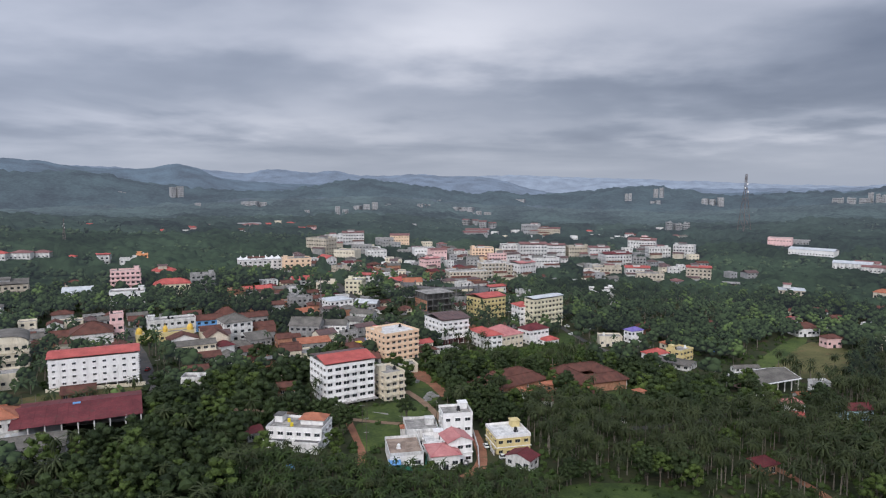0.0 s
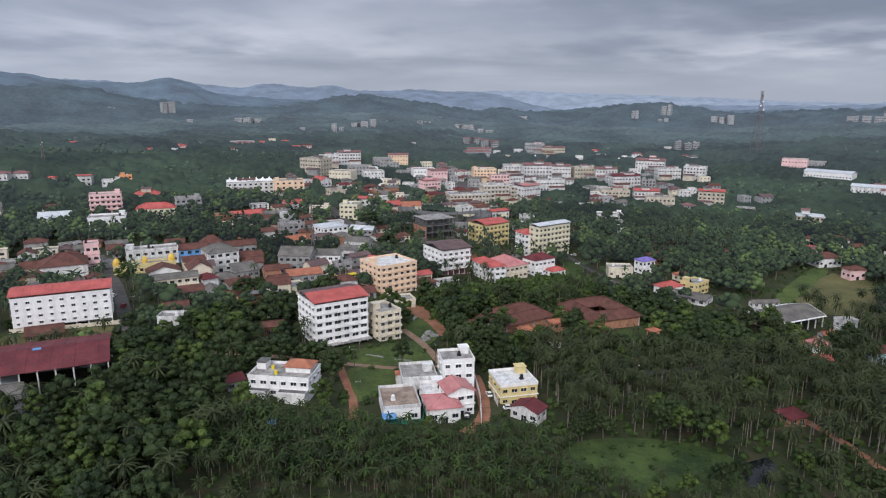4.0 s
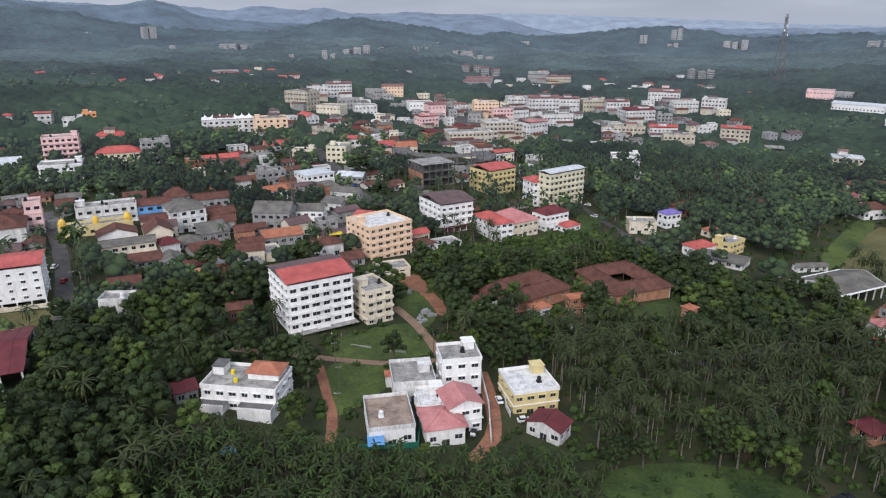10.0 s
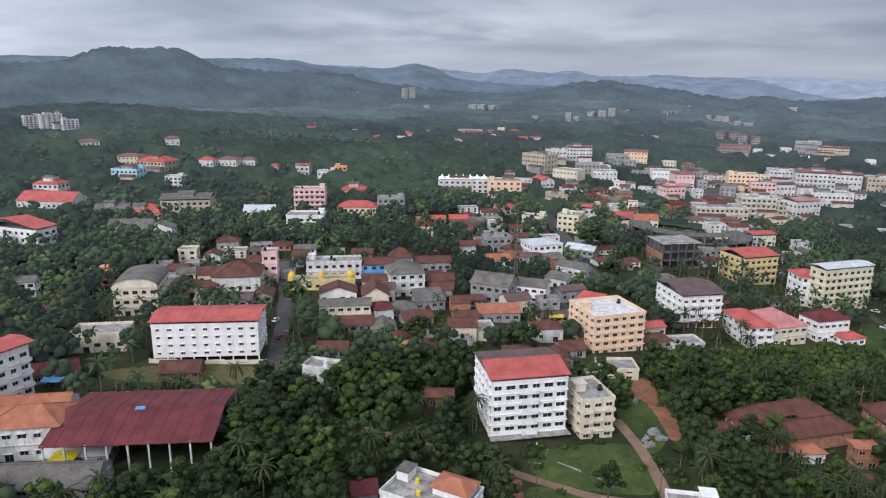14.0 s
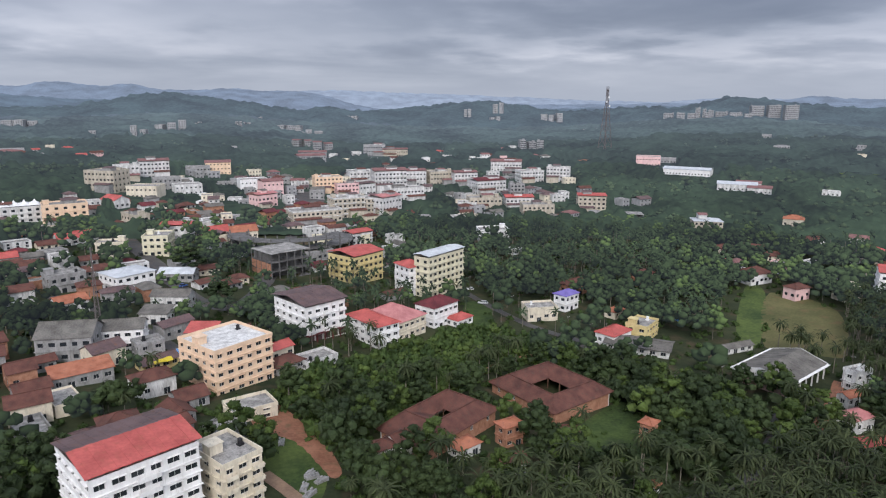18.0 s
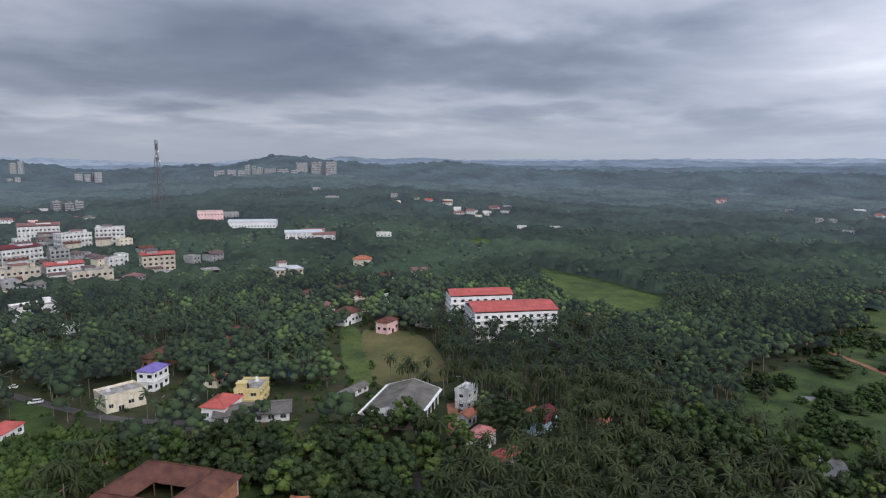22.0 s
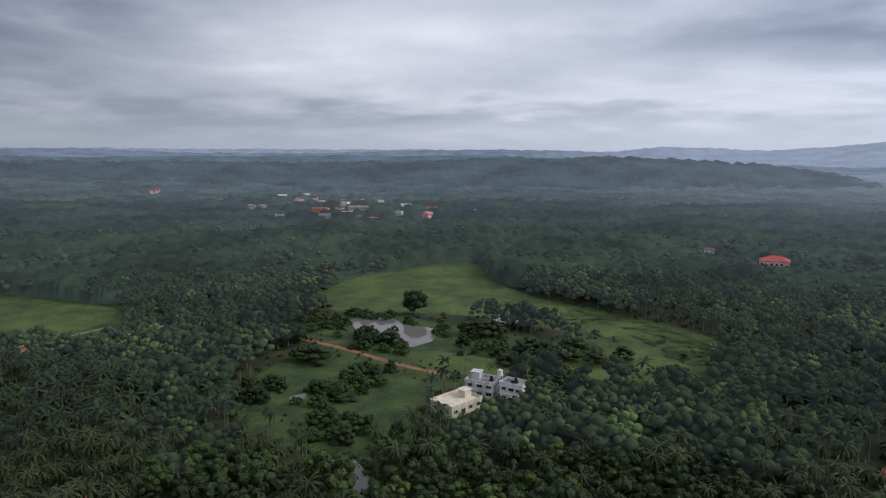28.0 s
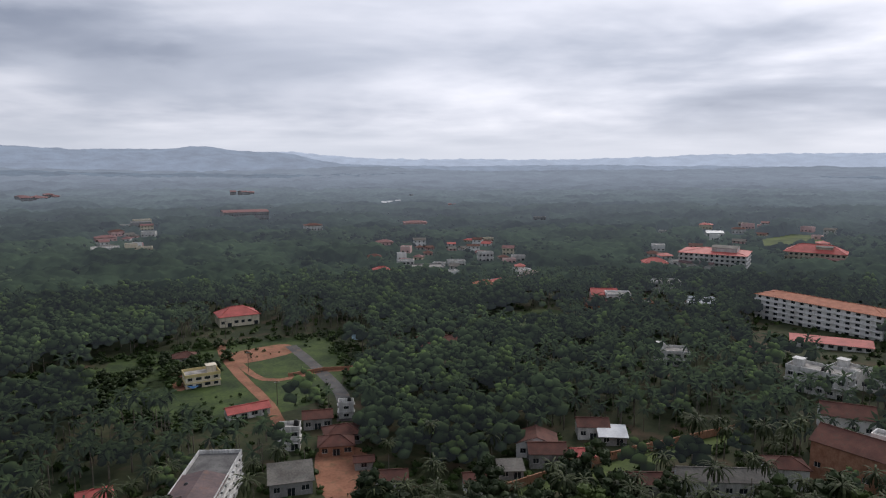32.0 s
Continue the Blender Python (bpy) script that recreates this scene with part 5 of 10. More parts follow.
def bus_stand():
    """The round bus stand under construction: a ring of columns with bare concrete decks."""
    cx, cy, z = BUS
    FOOTPRINTS.append((cx, cy, 0, 70, 60))
    top = thing("bus_stand", "curved bare concrete bus stand with open decks on columns", "building", pose(cx, cy, z))
    n = 15
    for lvl, zz in ((1, 5.0), (2, 9.5)):
        for i in range(n):
            if lvl == 2 and not 1 <= i <= 9:
                continue
            a, b = radians(150 + 250 * i / n), radians(150 + 250 * (i + 1) / n)
            bm = bmesh.new()
            q = [(r * math.cos(t) * 1.25, r * math.sin(t)) for t, r in ((a, 20), (a, 30), (b, 30), (b, 20))]
            lo = [bm.verts.new((*p, zz - 0.4)) for p in q]
            hi = [bm.verts.new((*p, zz)) for p in q]
            bm.faces.new(lo)
            bm.faces.new(hi[::-1])
            for k in range(4):
                bm.faces.new((lo[k], hi[k], hi[(k + 1) % 4], lo[(k + 1) % 4]))
            bmesh.ops.recalc_face_normals(bm, faces=bm.faces)
            part("deck", bm, DARK_CONCRETE, top)
    for i in range(n + 1):
        a = radians(150 + 250 * i / n)
        for r in (20.6, 29.4):
            px, py = r * math.cos(a) * 1.25, r * math.sin(a)
            part("column", boxes((px - 0.35, px + 0.35, py - 0.35, py + 0.35, -1.5, 11.5 if 1 <= i <= 10 else 6.2)), DARK_CONCRETE, top)
    return top


def apartment_pair():
    block(*APT1, WHITE, "sheet", RED_SHEET, "white apartment block with balconies under a long red roof", name="apartment_building", category="building", bays=11, balcony=True, rise=2.2, back=True)
    block(*APT2, WHITE, "sheet", RED_SHEET, "white apartment block behind with a weathered red roof", name="apartment_building", category="building", bays=8, balcony=True, rise=2.2)


PURPLE = surface("purple_roof_paint", (0.13, 0.10, 0.30), (0.20, 0.16, 0.42), 0.4, 3, 0.7, 0.1)
GOLD = surface("golden_yellow_paint", (0.62, 0.38, 0.05), (0.76, 0.52, 0.10), 0.5, 3, 0.5, 0.1)


def clear_of(x, y, r):
    return all(math.hypot(x - a, y - b) > r + 0.5 * max(w, d) * 0.9 for a, b, _, w, d in FOOTPRINTS) and all(
        min(math.hypot(x - p[0] - u * (q[0] - p[0]), y - p[1] - u * (q[1] - p[1])) for p, q in zip(pts, pts[1:]) for u in (0, 0.25, 0.5, 0.75, 1)) > r + wd / 2 for pts, wd in WAYS)


def terraced_house(x, y, z, rot):
    """A white two-storey house on stepped terraces, with a roof room and an orange tiled upper storey."""
    top = block(x, y, z, rot, 20, 12, 6.6, 2, WHITE, "flat", None, "white two-storey house with stepped terraces and an orange roof", bays=6, tanks=0, head=False, trim=WHITE, slab=SLAB)
    part("roof_room", boxes((-9.6, -6.6, 0.5, 4.5, 6.5, 9.0)), WHITE, top)
    part("roof_room_slab", boxes((-9.9, -6.3, 0.2, 4.8, 9.0, 9.15)), DARK_CONCRETE, top, "dark stained slab")
    part("upper_room", boxes((0.5, 8.8, -0.5, 5.4, 6.5, 8.6)), WHITE, top)
    bm = bmesh.new()
    pitched(bm, 8.3, 5.9, 8.6, 1.7, 0.7, "hip")
    for v in bm.verts:
        v.co.x, v.co.y = v.co.x + 4.65, v.co.y + 2.45
    bmesh.ops.recalc_face_normals(bm, faces=bm.faces)
    part("tiled_roof", bm, ORANGE_TILE, top, "orange tiled hipped roof")
    part("porch", boxes((-9.5, -3.0, -9.2, -6.2, -1.5, 3.0), (1.0, 9.8, -9.6, -6.2, -1.5, 3.1)), WHITE, top)
    part("terrace", boxes((-9.8, -2.7, -9.5, -6.16, 3.0, 3.14), (0.7, 10.1, -9.9, -6.16, 3.1, 3.24)), DARK_CONCRETE, top, "dark stained terrace")
    part("terrace_wall", boxes((-9.8, -2.7, -9.6, -9.45, 3.0, 3.8), (0.7, 10.1, -10.0, -9.85, 3.1, 3.9), (10.0, 10.15, -9.85, -6.2, 3.1, 3.9)), WHITE, top)
    for px, py in ((-4.5, 1.5), (-2.0, -2.5)):
        bm = bmesh.new()
        tube(bm, px, py, 6.6, 7.7, 0.6, 0.58, 10)
        tube(bm, px, py, 7.7, 7.95, 0.5, 0.2, 10)
        part("water_tank", bm, YELLOW_SHEET, top, "yellow plastic water tank")


def inside(x, y, poly):
    hit = np.zeros(x.shape, bool)
    for (x0, y0), (x1, y1) in zip(poly, poly[1:] + poly[:1]):
        cross = (y0 > y) != (y1 > y)
        hit ^= cross & (x < (x1 - x0) * (y - y0) / (y1 - y0 + 1e-9) + x0)
    return hit


def infill():
    """The close-packed small houses and shops of the old quarter, between the larger ones."""
    rng = random.Random(77)
    made = 0
    for _ in range(9000):
        old = rng.random() < 0.5
        x, y = (rng.uniform(-240, -20), rng.uniform(318, 405)) if old else (rng.uniform(-150, 70), rng.uniform(440, 680))
        r = 4.4 if old else 5.0
        if made >= 165 or not clear_of(x, y, r):
            continue
        if noise.noise(Vector((x / 55, y / 55, 0.0))) < (-0.3 if old else -0.2):
            continue
        made += 1
        w, d = rng.uniform(7, 13), rng.uniform(6, 9.5)
        k = rng.random()
        kind = "gable" if k < 0.5 else "hip" if k < 0.8 else "flat"
        cover, words = rng.choice([(BROWN_TILE, "brown tiled")] * 5 + [(DARK_SHEET, "rusty dark sheet"), (DARK_SHEET, "rusty dark sheet"), (GREY_SHEET, "grey cement sheet"), (MAROON_SHEET, "dark maroon")])
        wall, tint = rng.choice([(WHITE_OLD, "stained white"), (CREAM, "cream"), (GREY, "grey"), (LATERITE, "reddish"), (GREY, "weathered grey")])
        turn, tall = 28 + rng.choice((0, 90, 0, -8, 12)), rng.choice((2.9, 3.2, 5.6))
        if y > 395 or made % 5 == 0:
            far_house(x, y, ground_z(x, y) - 0.2, turn, w, d, tall, 1 if k < 0.8 else 2, wall, kind, cover)
            continue
        block(x, y, ground_z(x, y) - 0.2, turn, w, d, tall, 1 if k < 0.8 else 2, wall, kind, cover, f"small {tint} house under a {words if kind != 'flat' else 'flat concrete'} roof", tanks=1 if kind == "flat" and rng.random() < 0.5 else 0, head=False, bands=False, bays=2)
    # villages scattered through the palms beyond
    for poly, count, size in (([(231, -401), (218, -275), (107, -178), (70, -218), (143, -510)], 34, 9), ([(-3, -538), (3, -269), (-72, -357), (-185, -480), (-200, -698)], 22, 11),
                              ([(959, 340), (815, 210), (894, 87), (1119, 64), (1446, 356)], 34, 13), ([(237, 448), (282, 398), (366, 477), (362, 532), (254, 500)], 14, 9),
                              ([(472, -308), (427, -341), (584, -573), (609, -503)], 12, 11), ([(700, 620), (860, 700), (800, 860), (640, 800)], 14, 11),
                              ([(-560, 900), (-300, 840), (-120, 1000), (-300, 1150)], 20, 11), ([(120, 900), (420, 980), (380, 1180), (60, 1150)], 22, 11)):
        made = 0
        for _ in range(900):
            x, y = rng.uniform(min(p[0] for p in poly), max(p[0] for p in poly)), rng.uniform(min(p[1] for p in poly), max(p[1] for p in poly))
            if made >= count or not inside(np.array([x]), np.array([y]), poly)[0] or not clear_of(x, y, 5.0):
                continue
            made += 1
            k = rng.random()
            far_house(x, y, ground_z(x, y) - 0.2, -math.degrees(math.atan2(x - 40, y - 180)) + rng.uniform(-30, 30), size * rng.uniform(0.7, 1.3), size * rng.uniform(0.6, 0.9), rng.choice((3.2, 3.4, 6.4)), 1 if k < 0.7 else 2,
                      rng.choice((WHITE_OLD, WHITE, CREAM, WHITE_OLD, PINK)), "flat" if k < 0.4 else "hip" if k < 0.7 else "gable", rng.choice((BROWN_TILE, BROWN_TILE, FAR_RED, RED_SHEET, GREY_SHEET)))
    # the crowded market streets further up
    made = 0
    for _ in range(6000):
        x, y = rng.uniform(-150, 300), rng.uniform(600, 880)
        if made >= 105 or not clear_of(x, y, 4.0) or noise.noise(Vector((x / 70, y / 70, 3.0))) < 0.0:
            continue
        made += 1
        w, d = rng.uniform(7, 13), rng.uniform(7, 11)
        k = rng.random()
        storeys = rng.choice((1, 1, 2, 2))
        wall = rng.choice((WHITE_OLD, GREY, CREAM, FAR_WALL, GREY, FAR_WALL, WHITE_OLD))
        far_house(x, y, ground_z(x, y) - 0.2, rng.uniform(-12, 25), w, d, 3.3 * storeys, storeys, wall, "flat" if k < 0.45 else "gable" if k < 0.8 else "hip", rng.choice((BROWN_TILE, BROWN_TILE, FAR_RED, GREY_SHEET, DARK_SHEET)))


# ---- vehicles, poles, walls and clutter ----
CAR_PAINT = {}


def car_meshes():
    """The pieces of a small car, 3.9 m long, nose to +x."""
    bm = bmesh.new()
    side = [(-1.9, 0.35), (-1.92, 0.75), (-1.75, 0.98), (-0.9, 1.0), (0.75, 0.98), (1.75, 0.82), (1.93, 0.6), (1.92, 0.35)]
    rows = [[bm.verts.new((x, y * (1 if 0.4 < z < 0.95 else 0.94), z)) for x, z in side] for y in (-0.82, 0.82)]
    for i in range(len(side)):
        j = (i + 1) % len(side)
        bm.faces.new((rows[0][i], rows[0][j], rows[1][j], rows[1][i]))
    bm.faces.new(rows[0][::-1])
    bm.faces.new(rows[1])
    bmesh.ops.bevel(bm, geom=list(bm.edges), offset=0.05, segments=1, affect="EDGES")
    cabin = bmesh.new()
    low = [(-1.55, 0.97), (0.85, 0.97)]
    lo = [cabin.verts.new((x, y, 0.97)) for x, y in ((-1.6, -0.74), (0.85, -0.74), (0.85, 0.74), (-1.6, 0.74))]
    hi = [cabin.verts.new((x, y, 1.47)) for x, y in ((-1.25, -0.6), (0.2, -0.6), (0.2, 0.6), (-1.25, 0.6))]
    for i in range(4):
        cabin.faces.new((lo[i], lo[(i + 1) % 4], hi[(i + 1) % 4], hi[i]))
    cabin.faces.new(hi)
    roof = boxes((-1.27, 0.22, -0.62, 0.62, 1.46, 1.52))
    wheel = bmesh.new()
    tube(wheel, 0, 0, -0.09, 0.09, 0.31, 0.31, 12)
    rim = bmesh.new()
    tube(rim, 0, 0, 0.085, 0.105, 0.19, 0.17, 10)
    out = []
    for name, b in (("body", bm), ("cabin_glass", cabin), ("roof", roof), ("wheel", wheel), ("rim", rim)):
        me = bpy.data.meshes.new(name)
        b.to_mesh(me)
        b.free()
        out.append(me)
    return out


def car(x, y, rot, paint="white", bus=False):
    if not CAR_PAINT:
        CAR_PAINT["parts"] = car_meshes()
        CAR_PAINT["rubber"] = surface("black_rubber", (0.012, 0.012, 0.012), (0.02, 0.02, 0.02), 2, 6, 0.8, 0.1)
        CAR_PAINT["parts"][1].materials.append(GLASS)
        CAR_PAINT["parts"][3].materials.append(CAR_PAINT["rubber"])
        CAR_PAINT["parts"][4].materials.append(METAL_SHEET)
    key = "paint_" + paint
    if key not in CAR_PAINT:
        tone = {"white": (0.72, 0.72, 0.70), "dark": (0.03, 0.03, 0.035), "red": (0.35, 0.03, 0.03), "silver": (0.42, 0.43, 0.44), "blue": (0.05, 0.12, 0.35)}[paint]
        CAR_PAINT[key] = surface(paint + "_car_paint", tuple(c * 0.92 for c in tone), tone, 1, 4, 0.3, 0.0)
        pair = []
        for me in (CAR_PAINT["parts"][0], CAR_PAINT["parts"][2]):
            copy = me.copy()
            copy.materials.clear()
            copy.materials.append(CAR_PAINT[key])
            pair.append(copy)
        CAR_PAINT["mesh_" + paint] = pair
    top = thing("car", f"{paint} small hatchback parked by the way", "car", pose(x, y, ground_z(x, y) + 0.14, 0, 0, rot))
    part("body", CAR_PAINT["mesh_" + paint][0], None, top)
    part("cabin_glass", CAR_PAINT["parts"][1], None, top)
    part("roof", CAR_PAINT["mesh_" + paint][1], None, top)
    for sx in (-1.2, 1.2):
        for sy in (-1, 1):
            w = part("wheel", CAR_PAINT["parts"][3], None, top, at=pose(sx, sy * 0.76, 0.31, -90 * sy))
            part("rim", CAR_PAINT["parts"][4], None, w)
    return top


def bus(x, y, rot, tone):
    z = ground_z(x, y) + 0.14
    top = thing("bus", "white and coloured bus waiting at the stand", "bus", pose(x, y, z, 0, 0, rot), "buses at the stand")
    bm = boxes((-4.6, 4.6, -1.2, 1.2, 0.45, 3.0))
    bmesh.ops.bevel(bm, geom=list(bm.edges), offset=0.15, segments=2, affect="EDGES")
    part("body", bm, tone, top)
    part("window_band", boxes((-4.3, 4.3, -1.22, 1.22, 1.6, 2.4)), GLASS, top)
    for sx in (-2.9, 2.9):
        for sy in (-1, 1):
            b2 = bmesh.new()
            tube(b2, 0, 0, -0.15, 0.15, 0.48, 0.48, 12)
            part("wheel", b2, TANK, top, at=pose(sx, sy * 1.1, 0.48, 90))
    return top


def utility_pole(x, y, rot=0, tall=8.5):
    top = thing("utility_pole", "grey concrete power pole with a cross-arm", "pole", pose(x, y, ground_z(x, y), 0, 0, rot), "power poles")
    bm = bmesh.new()
    tube(bm, 0, 0, -0.8, tall, 0.13, 0.08, 8)
    part("pole", bm, BARK, top)
    arm = part("cross_arm", boxes((-0.9, 0.9, -0.06, 0.06, tall - 0.6, tall - 0.48)), GREY, top)
    for u in (-0.8, 0.0, 0.8):
        b2 = bmesh.new()
        tube(b2, u, 0, tall - 0.48, tall - 0.28, 0.05, 0.03, 6)
        part("insulator", b2, WHITE, arm)
    return top


def power_line(points):
    """Poles along a way with sagging wires between them."""
    for i, (x, y) in enumerate(points):
        q = points[min(i + 1, len(points) - 1)]
        p = points[max(i - 1, 0)]
        utility_pole(x, y, math.degrees(math.atan2(q[1] - p[1], q[0] - p[0])) + 90)
    for (x0, y0), (x1, y1) in zip(points, points[1:]):
        a = math.atan2(y1 - y0, x1 - x0) + math.pi / 2
        top = thing("power_wires", "thin sagging wires between power poles", "wire", pose(0, 0, 0))
        for u in (-0.8, 0.0, 0.8):
            bm = bmesh.new()
            p0 = Vector((x0 + u * math.cos(a), y0 + u * math.sin(a), ground_z(x0, y0) + 8.25))
            p1 = Vector((x1 + u * math.cos(a), y1 + u * math.sin(a), ground_z(x1, y1) + 8.25))
            for k in range(6):
                s, t = k / 6, (k + 1) / 6
                beam(bm, p0.lerp(p1, s) - Vector((0, 0, 3.2 * s * (1 - s))), p0.lerp(p1, t) - Vector((0, 0, 3.2 * t * (1 - t))), 0.012)
            part("wire", bm, TANK, top)


def compound_wall(points, tall, material, label):
    top = thing("compound_wall", label, "wall", pose(0, 0, 0))
    for (x0, y0), (x1, y1) in zip(points, points[1:]):
        n = max(1, int(math.hypot(x1 - x0, y1 - y0) / 6))
        for i in range(n):
            a, b = i / n, (i + 1) / n
            p, q = (x0 + (x1 - x0) * a, y0 + (y1 - y0) * a), (x0 + (x1 - x0) * b, y0 + (y1 - y0) * b)
            z = min(ground_z(*p), ground_z(*q))
            length, rot = math.hypot(q[0] - p[0], q[1] - p[1]), math.degrees(math.atan2(q[1] - p[1], q[0] - p[0]))
            bay = part("bay", boxes((0, length - 0.02, -0.1, 0.1, -0.6, tall)), material, top, at=pose(*p, z, 0, 0, rot))
            part("coping", boxes((-0.02, length, -0.16, 0.16, tall + 0.003, tall + 0.1)), material, bay)
            part("pier", boxes((-0.18, 0.18, -0.18, 0.18, -0.6, tall + 0.25)), material, top, at=pose(*p, z, 0, 0, rot))
    return top


def tarpaulin(x, y, z, rot, w, d, material, label):
    bm = bmesh.new()
    n = 6
    g = [[bm.verts.new((-w / 2 + w * i / n, -d / 2 + d * j / n, 0.25 * noise.noise(Vector((i * 0.9 + x, j * 0.9 + y, 0))) + 0.5 * j / n)) for i in range(n + 1)] for j in range(n + 1)]
    for j in range(n):
        for i in range(n):
            bm.faces.new((g[j][i], g[j][i + 1], g[j + 1][i + 1], g[j + 1][i]))
    ob = part("tarpaulin", bm, material)
    ob.matrix_basis = pose(x, y, z, 0, 0, rot)
    solid = ob.modifiers.new("thickness", "SOLIDIFY")
    solid.thickness = 0.03
    return tagged(ob, label, "tarpaulin")


def block_stack(x, y, rot, seed):
    """Cut laterite and concrete blocks stacked on the plot."""
    r = random.Random(seed)
    top = thing("block_stack", "low stack of grey concrete blocks on the grass", "blocks", pose(x, y, ground_z(x, y), 0, 0, rot))
    for i in range(4):
        for j in range(3):
            part("block", boxes((i * 0.9, i * 0.9 + 0.8, j * 0.55, j * 0.55 + 0.45, -0.2, r.choice((0.5, 0.75, 1.0)))), GREY, top)
    return top


FAR_PARTS = {}


def far_house(x, y, z, rot, w, d, h, storeys, wall=WHITE, roof="flat", cover=None, label="", **rest):
    """One of the many small houses too far off to tell apart; all of a colour go into one mass."""
    FOOTPRINTS.append((x, y, rot, w, d))
    m = pose(x, y, z, 0, 0, rot)

    def lay(material, build):
        bm = FAR_PARTS.setdefault(material.name, (material, bmesh.new()))[1]
        had = len(bm.verts)
        build(bm)
        bm.verts.ensure_lookup_table()
        for v in bm.verts[had:]:
            v.co = m @ v.co
    lay(wall, lambda bm: box(bm, -w / 2, w / 2, -d / 2, d / 2, -1.5, h))

    def panes(bm):
        n = max(2, int(w / 3.2))
        for s in range(storeys):
            for i in range(n):
                u, v = -w / 2 + w * (i + 0.5) / n, h * (s + 0.36) / storeys
                bm.faces.new([bm.verts.new((u + a, -d / 2 - 0.04, v + b)) for a, b in ((-0.65, 0), (0.65, 0), (0.65, 1.2), (-0.65, 1.2))])
    lay(GLASS, panes)
    if roof == "flat":
        lay(wall, lambda bm: [box(bm, *r, h, h + 0.7) for r in ((-w / 2, w / 2, -d / 2, -d / 2 + 0.2), (-w / 2, w / 2, d / 2 - 0.2, d / 2), (-w / 2, -w / 2 + 0.2, -d / 2 + 0.2, d / 2 - 0.2), (w / 2 - 0.2, w / 2, -d / 2 + 0.2, d / 2 - 0.2))])
        lay(SLAB, lambda bm: box(bm, -w / 2 + 0.25, w / 2 - 0.25, -d / 2 + 0.25, d / 2 - 0.25, h - 0.1, h + 0.06))
    else:
        lay(cover or BROWN_TILE, lambda bm: pitched(bm, w, d, h, min(min(w, d) * 0.25, 2.0), 0.6, "gable" if roof == "sheet" else roof))


def settle_far_houses():
    for material, bm in FAR_PARTS.values():
        bmesh.ops.recalc_face_normals(bm, faces=bm.faces)
        tagged(part("far_houses", bm, material), "scattered far houses among the woods and villages", "houses", kind="stuff")


# ---- buildings ----
APT1 = (274, 357, -6.2, -43, 41, 25, 14.5, 5)
APT2 = (288, 386, -6.0, -43, 33, 17, 15.5, 5)
BUS = (2, 553, 2.9)
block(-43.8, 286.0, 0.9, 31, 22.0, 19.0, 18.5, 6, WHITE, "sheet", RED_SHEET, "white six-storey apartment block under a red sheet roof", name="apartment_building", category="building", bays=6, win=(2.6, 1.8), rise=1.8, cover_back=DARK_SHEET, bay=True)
block(-24.8, 292.0, 0.7, 34, 9.9, 14.0, 12.3, 4, CREAM, "flat", None, "small cream block with a stained flat roof", name="apartment_building", category="building", balcony=True)
block(-27.6, 361.0, 0.7, 37, 21.4, 20.0, 15.2, 5, PEACH, "flat", None, "peach painted block with a white flat roof", name="apartment_building", category="building", bays=6, slab=WHITE_OLD)
block(-148.3, 281.1, 9.3, 25, 33.6, 15.0, 13.4, 5, WHITE, "sheet", RED_SHEET, "long white hotel block on columns under a red sheet roof", name="apartment_building", category="building", bays=9, stilts=True, win=(1.4, 1.0), bands=False)
# hall with a vaulted roof
vault_hall(-201.6, 306.7, 11.2, 30, 16.3, 20.0, 11.3, 3)
block(2.2, 406.6, -0.2, 30, 18.2, 22.4, 13.3, 4, WHITE, "sheet", DARK_SHEET, "white corner block over shops under a rusty dark roof", name="apartment_building", category="building", over=0.9, balcony=True, shop=MAROON_SHEET)
block(69.5, 458.6, -3.4, 37, 27.8, 9.1, 19.8, 6, PALE_YELLOW, "sheet", METAL_SHEET, "pale yellow block with blue balcony awnings", name="apartment_building", category="building", balcony=True, awning=PALE_BLUE)
block(55.0, 459.5, -2.6, 21, 10.2, 12.9, 14.4, 4, WHITE, "hip", RED_SHEET, "white block with a red hipped roof", name="apartment_building", category="building", over=0.6, rise=2.2)
block(31.5, 485.3, -0.9, 37, 20.6, 19.1, 13.5, 4, YELLOW, "sheet", RED_SHEET, "yellow and blue block under a red sheet roof", name="apartment_building", category="building", balcony=True, awning=BLUE)
block(25.6, 394.6, -2.0, 27, 10.2, 20.5, 9.2, 3, WHITE, "hip", RED_SHEET, "white three-storey house with a red hipped roof", name="apartment_building", category="building", over=0.7, rise=2.5)
block(36.1, 404.2, -2.9, 36, 16.5, 19.8, 8.0, 2, CREAM, "hip", PINK_SHEET, "long house with a faded red hipped roof")
block(56.6, 414.0, -3.9, 34, 15.6, 10.9, 9.5, 2, WHITE, "hip", MAROON_SHEET, "white house with a dark maroon hipped roof")
block(65.8, 410.5, -4.3, 34, 10.0, 7.0, 3.6, 1, WHITE, "hip", RED_SHEET, "small white house with a red hipped roof", over=0.4)
block(-11.1, 378.6, 0.5, 34, 8.9, 6.2, 4.4, 1, CREAM, "gable", RED_SHEET, "low annex with a red gabled roof")
block(-9.4, 367.1, 0.3, 34, 11.4, 8.0, 3.3, 1, GREY, "hip", BROWN_TILE, "low house under a brown tiled roof")
block(1.5, 370.8, -0.7, 29, 12.5, 8.7, 3.4, 1, WHITE_OLD, "flat", None, "low white house with a flat roof", head=False)
frame_block(-6.3, 494.2, 1.7, 29, 22.7, 20.4, 14.0, 3)
